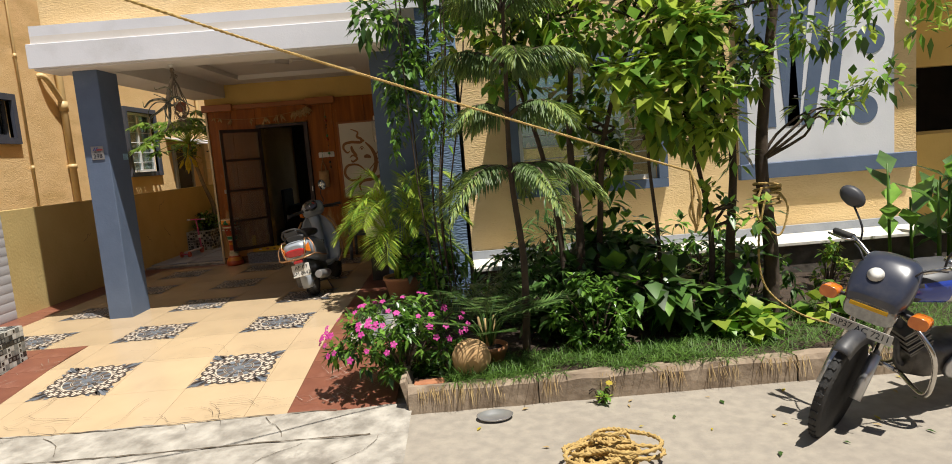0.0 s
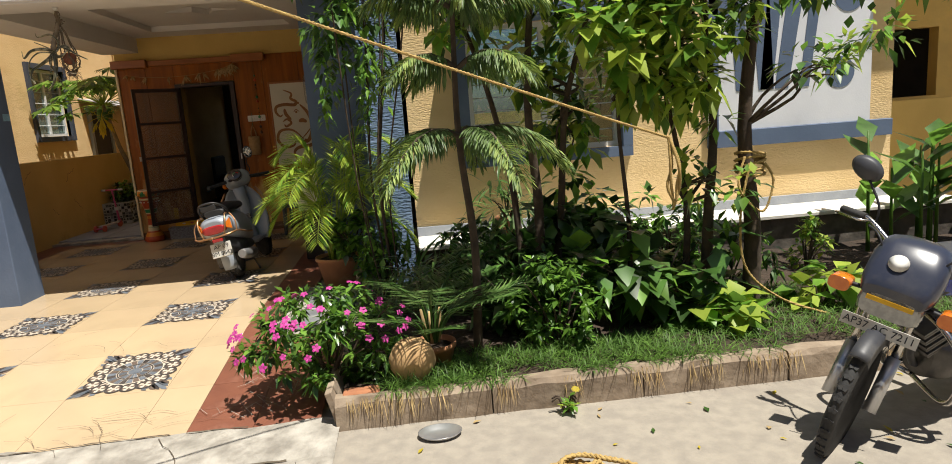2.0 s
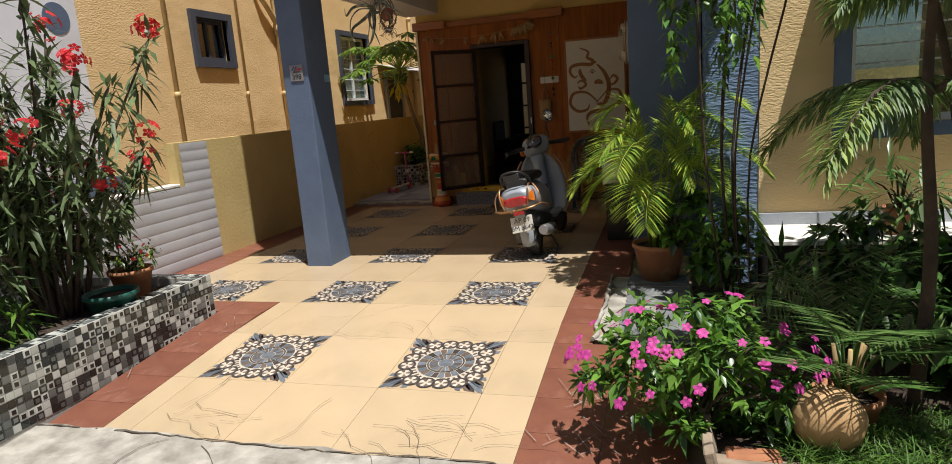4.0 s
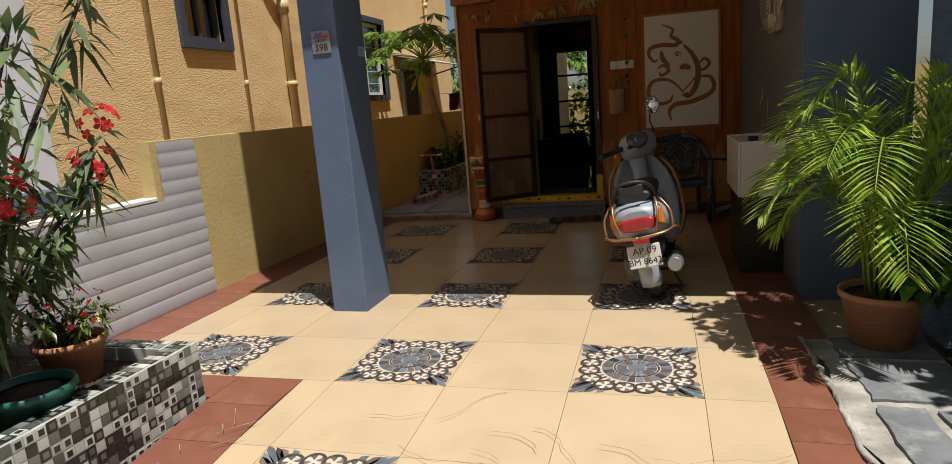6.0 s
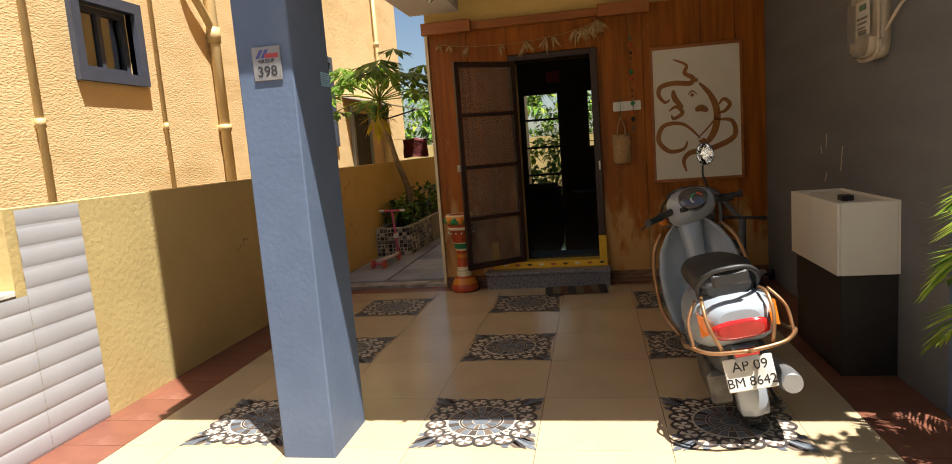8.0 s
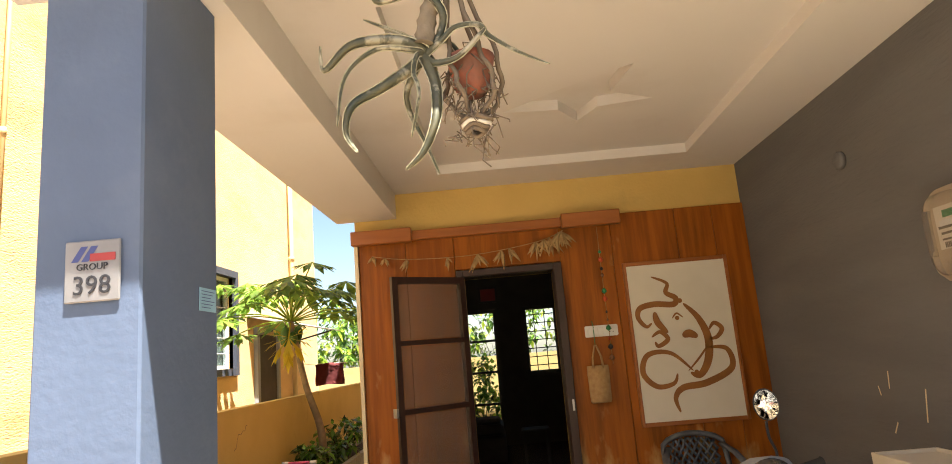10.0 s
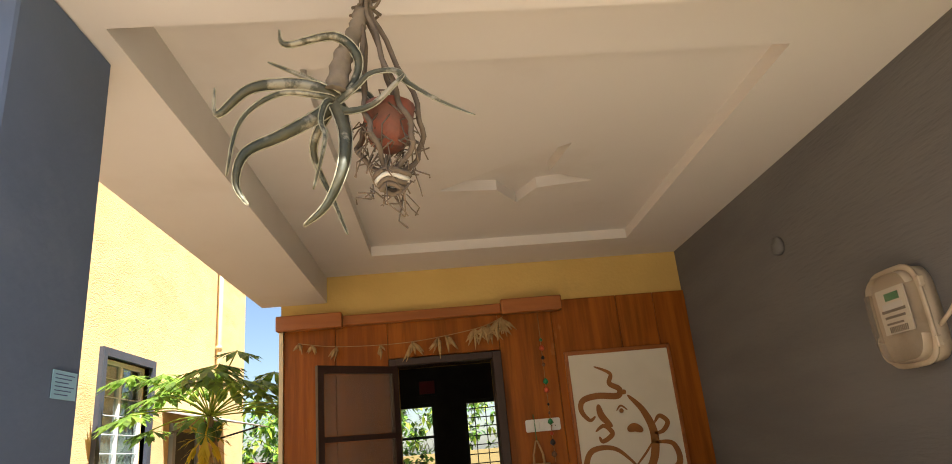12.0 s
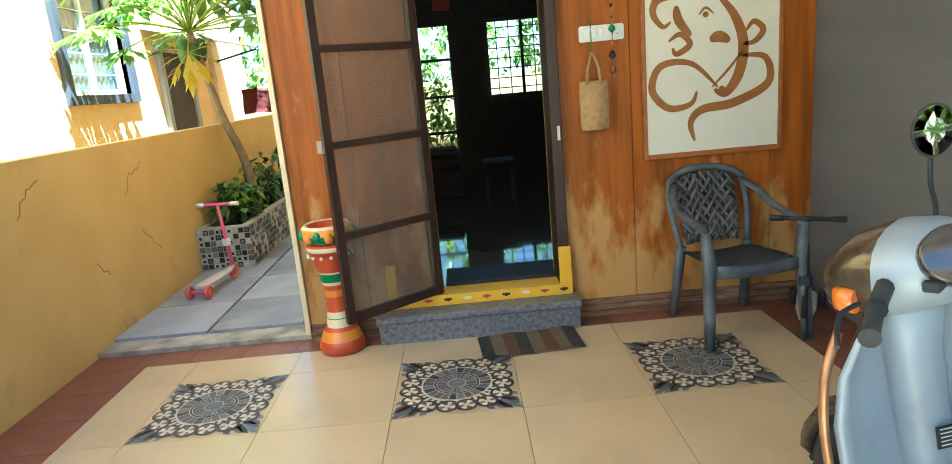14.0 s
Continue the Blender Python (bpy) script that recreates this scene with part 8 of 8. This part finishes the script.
# slanting branch that joins the wide drain pipe
bp_ = thing("branch_pipe", "cream slanting waste pipe joining the drain", "pipe", (NX + 0.07, 10.8, 2.78))
bm = bmesh.new()
add_tube(bm, smooth_path([(-0.08, -0.42, 0.42), (0.0, -0.36, 0.4), (0.0, -0.06, 0.1), (0, -0.02, 0.0)], 5), 0.045, 12)
part("pipe", bm, M_PIPE, bp_)
bm = bmesh.new()
add_tube(bm, [(0, 0, -0.1), (0, 0, 0.06)], 0.072, 14)
part("coupling", bm, M_PIPE, bp_)

# ---- room: grills, sofa, picture ----
for nm, (x0, x1, z0, z1), nh, nv in (("window_5", RW1, 3, 0), ("window_6", RW2, 7, 4)):
    t = struct(thing(nm, "dark barred window at the back of the room", "window"))
    bm = bmesh.new()
    for b in ((x0, x0 + 0.05, z0, z1), (x1 - 0.05, x1, z0, z1), (x0 + 0.05, x1 - 0.05, z0, z0 + 0.05), (x0 + 0.05, x1 - 0.05, z1 - 0.05, z1)):
        add_box(bm, b[0], b[1], IY1 + 0.02, IY1 + 0.09, b[2], b[3])
    part("window_frame", bm, M_BLACK, t)
    for k in range(1, nh + 1):
        block("grill_bar", x0 + 0.05, x1 - 0.05, IY1 + 0.04, IY1 + 0.06, z0 + (z1 - z0) * k / (nh + 1) - (0.018 if nh == 3 else 0.007), z0 + (z1 - z0) * k / (nh + 1) + (0.018 if nh == 3 else 0.007), M_BLACK, t)
    for k in range(1, nv + 1):
        w_ = 0.02 if k == 3 else 0.006
        block("grill_bar", x0 + (x1 - x0) * k / (nv + 1) - w_, x0 + (x1 - x0) * k / (nv + 1) + w_, IY1 + 0.035, IY1 + 0.065, z0 + 0.05, z1 - 0.05, M_BLACK, t)
sf = thing("sofa", "dark sofa with a folded striped cloth in the room", "sofa", (-3.45, 14.2, IZ))
for nm, b in (("base", (-0.5, 0.35, -0.4, 0.4, 0.0, 0.32)), ("seat_cushion", (-0.45, 0.33, -0.35, 0.35, 0.322, 0.45)), ("backrest", (-0.6, -0.502, -0.4, 0.4, 0.0, 0.8)), ("folded_cloth", (-0.2, 0.3, -0.3, 0.1, 0.452, 0.52))):
    block(nm, *b, M_UNLIT if nm != "folded_cloth" else M_MAT_A, sf, 0.03)
pf = thing("framed_picture", "small dark framed picture on the room wall", "picture", (-3.2, IY1 - 0.002, 2.42))
block("picture_frame", -0.14, 0.14, -0.03, -0.012, -0.12, 0.12, M_BLACK, pf)
block("picture_print", -0.11, 0.11, -0.034, -0.031, -0.09, 0.09, M_INKRED, pf)
# stool colour is darkened to stand for the dim room
st_ = thing("plastic_stool", "stool in the dark tone of the dim room", "stool", (-2.75, 13.2, IZ))
block("stool_top", -0.16, 0.16, -0.16, 0.16, 0.42, 0.45, M_UNLIT, st_, 0.01)
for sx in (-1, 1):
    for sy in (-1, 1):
        block("leg", sx * 0.13 - 0.012, sx * 0.13 + 0.012, sy * 0.13 - 0.012, sy * 0.13 + 0.012, 0, 0.419, M_UNLIT, st_)

# ---- back doorway and canopy of the neighbouring house ----
bd = struct(thing("door_2", "flat dark panel for the unlit back doorway of the neighbouring house", "door"))
# flat near-black panel stands for the darkness inside the doorway
block("doorway_dark", NX + 0.002, NX + 0.03, 14.85, 15.6, 0.2, 2.1, M_UNLIT, bd)
block("door_frame", NX + 0.002, NX + 0.06, 14.75, 14.847, 0.2, 2.2, M_PLINTH, bd)
block("door_frame", NX + 0.002, NX + 0.06, 15.603, 15.7, 0.2, 2.2, M_PLINTH, bd)
cn = thing("sheet_canopy", "grey sheet canopy over the back door", "canopy", (NX, 15.4, 2.35))
bm = bmesh.new()
add_box(bm, 0, 0.75, -0.9, 1.5, -0.01, 0.01, Matrix.Rotation(radians(14), 4, 'Y'))
part("sheet", bm, M_SHUT, cn)
for y in (-0.8, 1.4):
    bm = bmesh.new()
    add_tube(bm, [(0.0, y, -0.3), (0.6, y, -0.17)], 0.015, 6)
    part("bracket", bm, M_BLACK, cn)
ck = thing("drying_cloth", "maroon cloth hung on a line", "cloth", (-6.0, 16.6, 1.62))
bm = bmesh.new()
rows_ = [[bm.verts.new((-0.25 + 0.07 * i, 0.03 * math.sin(i * 1.3 + j), -0.06 * j - 0.01 * math.cos(i))) for i in range(8)] for j in range(7)]
for a, b in zip(rows_, rows_[1:]):
    for i in range(7):
        bm.faces.new((a[i], a[i + 1], b[i + 1], b[i])).smooth = True
bmesh.ops.solidify(bm, geom=bm.faces[:], thickness=0.004)
part("cloth", bm, mat("maroon_cloth", (0.16, 0.03, 0.03), (0.11, 0.02, 0.02), 0.9), ck)
bm = bmesh.new()
add_tube(bm, [(-0.58, 0, 0.01), (0.57, 0, -0.02)], 0.004, 5)
part("line", bm, M_PLASTIC_W, ck)

# ---- cracks, litter ----
rr = random.Random(55)
CRACK = mat("crack_dirt", (0.12, 0.095, 0.065), (0.07, 0.055, 0.04), 0.95)
bm = bmesh.new()
def crack(x, y, a, L, w=0.004):
    prev = None
    while L > 0:
        s = rr.uniform(0.04, 0.1)
        z = (-0.14 + 0.14 * min(1.0, max(0.0, (y - 3.98) / 1.32)) if y > 4.02 else -0.145 + 0.05 * (y - 3.6) if y > 3.6 else -0.152) + 0.0035
        n_ = Vector((-math.sin(a), math.cos(a), 0)) * w * rr.uniform(0.4, 1)
        cur = (bm.verts.new((x + n_.x, y + n_.y, z)), bm.verts.new((x - n_.x, y - n_.y, z)))
        if prev:
            bm.faces.new((prev[0], prev[1], cur[1], cur[0]))
        prev = cur
        a += rr.uniform(-0.6, 0.6)
        x, y, L = x + s * math.cos(a), min(max(y + s * math.sin(a), 3.3), 6.4), L - s
for k in range(24):
    crack(rr.uniform(-3.5, -1.6), rr.uniform(4.02, 4.35), rr.uniform(-0.5, 0.5), rr.uniform(0.2, 0.5), 0.0016)
for k in range(9):
    crack(rr.uniform(-3.3, -1.6), rr.uniform(5.25, 5.5), rr.uniform(-0.4, 0.4), rr.uniform(0.15, 0.45), 0.0014)
struct(part("cracks", bm, CRACK), "dirt-filled cracks in the paving", "crack")

APRON_RUN = ((3.25, -0.158), (3.45, -0.152), (3.62, -0.147), (3.66, -0.156), (3.72, -0.143), (3.9, -0.134), (4.03, -0.126))
def apron_z(y):
    for (y0, z0), (y1, z1) in zip(APRON_RUN, APRON_RUN[1:]):
        if y0 <= y <= y1:
            return z0 + (z1 - z0) * (y - y0) / (y1 - y0)
    return -0.155
def ribbon(bm, points, w):
    """A flat uneven streak along points that lies on the ground."""
    prev = None
    for k, p in enumerate(points):
        d = points[min(k + 1, len(points) - 1)] - points[max(k - 1, 0)]
        n_ = Vector((-d.y, d.x, 0)).normalized() * w * rr.uniform(0.25, 1)
        cur = (bm.verts.new(p + n_), bm.verts.new(p - n_))
        if prev:
            bm.faces.new((prev[0], prev[1], cur[1], cur[0]))
        prev = cur
bm = bmesh.new()
for y, w, x0, x1 in ((3.645, 0.012, -6.2, -0.8), (4.015, 0.008, -5.3, -1.1), (3.4, 0.005, -6.0, -3.6)):
    x, line = x0, []
    while x < x1:
        yy = y + 0.012 * math.sin(x * 3.1) + rr.uniform(-0.008, 0.008)
        line.append(Vector((x, yy, apron_z(yy) + 0.0065)))
        x += rr.uniform(0.03, 0.07)
    ribbon(bm, line, w)
for k in range(15):
    x, y, a = rr.uniform(-5.8, -1.0), rr.choice((3.3, 3.7)), rr.uniform(0.6, 2.2)
    line = []
    top_y = 3.62 if y < 3.6 else 4.0
    while y < top_y:
        line.append(Vector((x, y, apron_z(y) + 0.0065)))
        a = min(2.6, max(0.5, a + rr.uniform(-0.5, 0.5)))
        x, y = x + 0.05 * math.cos(a), y + 0.05 * math.sin(a)
    ribbon(bm, line, 0.003)
struct(part("apron_cracks", bm, CRACK), "dirt-filled joints and cracks in the cement apron", "crack")
bm = bmesh.new()
for k in range(46):
    x, y = (rr.uniform(-1.42, -0.78), rr.uniform(4.05, 4.75)) if k < 34 else (rr.uniform(-4.05, -3.75), rr.uniform(4.1, 5.4))
    a, L = rr.choice((0.75, 2.3)) + rr.uniform(-0.2, 0.2), rr.uniform(0.05, 0.22)
    line = []
    for q in range(5):
        px, py = x + L * q / 4 * math.cos(a), y + L * q / 4 * math.sin(a)
        line.append(Vector((min(px, -0.74), py, -0.14 + 0.14 * min(1.0, (py - 3.98) / 1.32) + 0.0035)))
    ribbon(bm, line, 0.0018)
struct(part("tile_scratches", bm, M_APRON), "white cement scratches on the red tiles", "wear")
for k in range(26):
    lf = thing("fallen_leaf", "small dry fallen leaf on the ground", "leaf", (rr.uniform(-0.4, 3.0), rr.uniform(3.0, 3.85), -0.157), rr.uniform(0, 360), "fallen leaves")
    bm = bmesh.new()
    add_leaf(bm, Vector((0, 0, 0.003)), Vector((1, 0, 0.12)), rr.uniform(0.03, 0.07), rr.uniform(0.012, 0.03), 0.05, 0.4, 0)
    part("blade", bm, (LEAF_YEL, DRYGRASS, LEAF_A)[k % 3], lf)
wd = bush("weed", "small yellow-flowered weed at the kerb", (0.62, 3.84, -0.155), (0.1, 0.05, 0.05), 42, 0.05, 0.025, (LEAF_B, LEAF_C), 77, "weed", 4)
bm = bmesh.new()
flower(bm, Vector((0.05, -0.02, 0.13)), Vector((0, -0.5, 1)), 0.022, 8, rr)
part("bloom", bm, LEAF_YEL, wd)

# ---- paving: one object for each tile ----
floor_ob = bpy.data.objects["floor"]


def slope_z(y):
    return -0.15 + 0.15 * min(1.0, max(0.0, (y - 3.98) / 1.52))


TILE_CACHE = {}
def paving_tile(x0, x1, y0, y1, m, name, g=0.0012):
    w, d = round(x1 - x0 - 2 * g, 4), round(y1 - y0 - 2 * g, 4)
    tilt = round(slope_z(y1) - slope_z(y0), 4)
    key = (w, d, tilt, m.name)
    if key not in TILE_CACHE:
        bm = bmesh.new()
        add_box(bm, -w / 2, w / 2, -d / 2, d / 2, -0.012, 0)
        for v in bm.verts:
            v.co.z += tilt * v.co.y / d if d else 0
        TILE_CACHE[key] = mesh_of(name, bm, m)
    o = new(name, TILE_CACHE[key])
    o.parent = floor_ob
    o.matrix_local = Matrix.Translation(((x0 + x1) / 2, (y0 + y1) / 2, (slope_z(y0) + slope_z(y1)) / 2))
    return o


MX, MY, PT = -3.24, 4.91, 0.6
cols = [XW] + [MX + PT * (k - 2.5) for k in range(6)] + [XE]
rows_y = [4.0] + [MY + PT * (k - 0.5) for k in range(10)] + [YD]
for i in range(len(cols) - 1):
    for j in range(len(rows_y) - 1):
        a, b = cols[i], cols[i + 1]
        if rows_y[j + 1] < 5.9:
            if b <= -4.1:
                continue
            a = max(a, -3.72)
            if b - a < 0.05:
                continue
        paving_tile(a, b, rows_y[j], rows_y[j + 1], M_TILE, "floor_tile")
# red border
def red_run(x0, x1, y0, y1, step=0.3):
    nx, ny = max(1, round((x1 - x0) / step)), max(1, round((y1 - y0) / step))
    for i in range(nx):
        for j in range(ny):
            paving_tile(x0 + (x1 - x0) * i / nx, x0 + (x1 - x0) * (i + 1) / nx, y0 + (y1 - y0) * j / ny, y0 + (y1 - y0) * (j + 1) / ny, M_RED, "red_tile", 0.0015)
red_run(XL, XW, 5.81, YD, 0.3)
red_run(XL, XR, YD, 10.5, 0.3)
red_run(XE, XR, 6.6, YD, 0.37)
red_run(XE, -1.22, 5.21, 6.6, 0.3)
red_run(XE, -0.72, 4.0, 5.21, 0.3)
red_run(-4.1, -3.72, 4.0, 5.81, 0.3)
red_run(XL, -4.1, 5.56, 5.81, 0.3)

# rough grey cement strip beside the paving
bm = bmesh.new()
sr = random.Random(8)
grid = [[bm.verts.new((x + (sr.uniform(-0.02, 0.05) if i == 0 else 0), 5.22 + 0.16 * j, -0.012 + sr.uniform(-0.006, 0.008))) for i, x in enumerate((-1.21, -1.1, -0.95, -0.8, -0.64))] for j in range(10)]
for a, b in zip(grid, grid[1:]):
    for i in range(4):
        bm.faces.new((a[i], a[i + 1], b[i + 1], b[i]))
cs = struct(part("cement_strip", bm, M_APRON), "rough pale cement strip beside the red tiles", "pavement")
M_SLAB = mat("grey_slab", (0.17, 0.175, 0.18), (0.12, 0.125, 0.13), 0.85, 8, 0.5, 30, c3=(0.3, 0.29, 0.27), stain=6)
for x0, x1, y0, y1 in ((-1.08, -0.9, 5.3, 5.82), (-0.86, -0.66, 5.26, 5.8), (-1.07, -0.66, 5.88, 6.3), (-1.08, -0.66, 6.36, 6.62)):
    bm = bmesh.new()
    rim = []
    for ax, ay, bx, by in ((x0, y0, x1, y0), (x1, y0, x1, y1), (x1, y1, x0, y1), (x0, y1, x0, y0)):
        rim += [(ax + (bx - ax) * k / 9 + sr.uniform(-0.009, 0.009), ay + (by - ay) * k / 9 + sr.uniform(-0.009, 0.009)) for k in range(9)]
    upper = [bm.verts.new((x, y, 0.002)) for x, y in rim]
    lower = [bm.verts.new((x, y, -0.03)) for x, y in rim]
    bm.faces.new(upper)
    for k in range(len(rim)):
        bm.faces.new((lower[k], lower[(k + 1) % len(rim)], upper[(k + 1) % len(rim)], upper[k]))
    part("slab", bm, M_SLAB, cs, "worn grey slab with a ragged mortar edge")
bm = bmesh.new()
ridge = [(-1.215 + sr.uniform(-0.012, 0.02), 5.22 + 0.06 * k, 0.0) for k in range(24)]
add_tube(bm, ridge, [sr.uniform(0.008, 0.02) for k in ridge], 6)
part("mortar_ridge", bm, M_APRON, cs, "lumpy ridge of white mortar")

# ---- inlaid medallions ----
def medallion_mesh():
    bm = bmesh.new()
    def poly(pts, z, mi):
        f = bm.faces.new([bm.verts.new((x, y, z)) for x, y in pts])
        f.material_index = mi
    def wedge(cx, cy, r0, r1, a0, a1, z, mi, n=3):
        pts = [(cx + r1 * math.cos(a0 + (a1 - a0) * k / n), cy + r1 * math.sin(a0 + (a1 - a0) * k / n)) for k in range(n + 1)]
        pts += [(cx + r0 * math.cos(a1 + (a0 - a1) * k / n), cy + r0 * math.sin(a1 + (a0 - a1) * k / n)) for k in range(n + 1)]
        poly(pts, z, mi)
    T = 2 * math.pi
    rr = random.Random(3)
    # corner fans of slate leaves
    for q in range(4):
        a = math.pi / 4 + q * math.pi / 2
        u, v = (math.cos(a), math.sin(a)), (-math.sin(a), math.cos(a))
        P = lambda s, t: (u[0] * s + v[0] * t, u[1] * s + v[1] * t)
        poly([P(0.2, -0.13), P(0.31, -0.085), P(0.33, 0), P(0.31, 0.085), P(0.2, 0.13)], 0.0008, 0)
        for t, w, L, mi in ((0, 0.016, 0.435, 0), (-0.045, 0.018, 0.375, 2), (0.045, 0.018, 0.375, 2), (-0.028, 0.014, 0.4, 1), (0.028, 0.014, 0.4, 0), (-0.085, 0.018, 0.335, 0), (0.085, 0.018, 0.335, 0)):
            poly([P(0.27, t * 0.7 - w), P(L - 0.03, t - w), P(L, t), P(L - 0.03, t + w), P(0.27, t * 0.7 + w)], 0.0012, mi)
    # rounded ground
    n = 48
    def sup(a, h, p=3.2):
        c, s = math.cos(a), math.sin(a)
        r = h / ((abs(c) ** p + abs(s) ** p) ** (1 / p))
        return r * c, r * s
    poly([sup(T * k / n, 0.255) for k in range(n)], 0.0016, 3)
    # scattered brown pieces on the pale ground
    for k in range(40):
        a0 = T * (k + 0.5) / 40
        r0, r1 = rr.uniform(0.175, 0.19), rr.uniform(0.2, 0.225)
        wedge(0, 0, r0, r1, a0 - 0.04, a0 + 0.04, 0.002, 2 if k % 2 else 1, 1)
    # chain of rings
    for k in range(16):
        a = T * (k + 0.5) / 16
        cx, cy = sup(a, 0.232)
        R = 0.05
        for w_ in range(8):
            wedge(cx, cy, 0.012, R - 0.008, T * w_ / 8 + 0.08, T * (w_ + 1) / 8 - 0.08, 0.0024, 3 if w_ % 2 else 2, 2)
        for w_ in range(16):
            wedge(cx, cy, R - 0.009, R + 0.006, T * w_ / 16, T * (w_ + 1) / 16, 0.0028 + 0.0003 * (k % 2), 1, 1)
    # wheel
    for k in range(24):
        wedge(0, 0, 0.118, 0.172, T * k / 24 + 0.012, T * (k + 1) / 24 - 0.012, 0.0032, (0, 1, 0, 2)[k % 4], 2)
        wedge(0, 0, 0.104, 0.114, T * k / 24, T * (k + 1) / 24, 0.0032, 1, 1)
        wedge(0, 0, 0.048, 0.1, T * k / 24 + 0.015, T * (k + 1) / 24 - 0.015, 0.0032, (0, 0, 2)[k % 3], 2)
    poly([(0.044 * math.cos(T * k / 20), 0.044 * math.sin(T * k / 20)) for k in range(20)], 0.0032, 0)
    return mesh_of("medallion", bm, [M_MGREY, M_MDARK, M_MBROWN, M_MPALE])


MED = medallion_mesh()
for r in range(5):
    for c in (-1, 0, 1):
        if r == 0 and c == -1:
            continue
        y = MY + 1.2 * r
        o = new("medallion", MED)
        o.parent = floor_ob
        o["label"] = "round mosaic medallion in slate, brown and cream"
        tilt = math.degrees(math.atan2(slope_z(y + 0.3) - slope_z(y - 0.3), 0.6))
        o.matrix_local = pose(MX + 1.2 * c, y, slope_z(y) + 0.0012, tilt, 0, 0) @ Matrix.Diagonal((0.98, 0.98, 1, 1))
# slate slabs of the passage
pas = struct(block("passage_floor", XL, -4.14, 10.5, 22, -0.1, 0.03, M_APRON), "cement bed of the side passage", "floor")
for i in range(2):
    for j in range(9):
        bm = bmesh.new()
        add_box(bm, XL + 0.01 + i * 0.61, XL + 0.6 + i * 0.61, 10.68 + j * 0.6, 11.27 + j * 0.6, 0.03, 0.05)
        o = part("slab", bm, M_SLATE if (i + j) % 2 else M_PLINTH, pas)
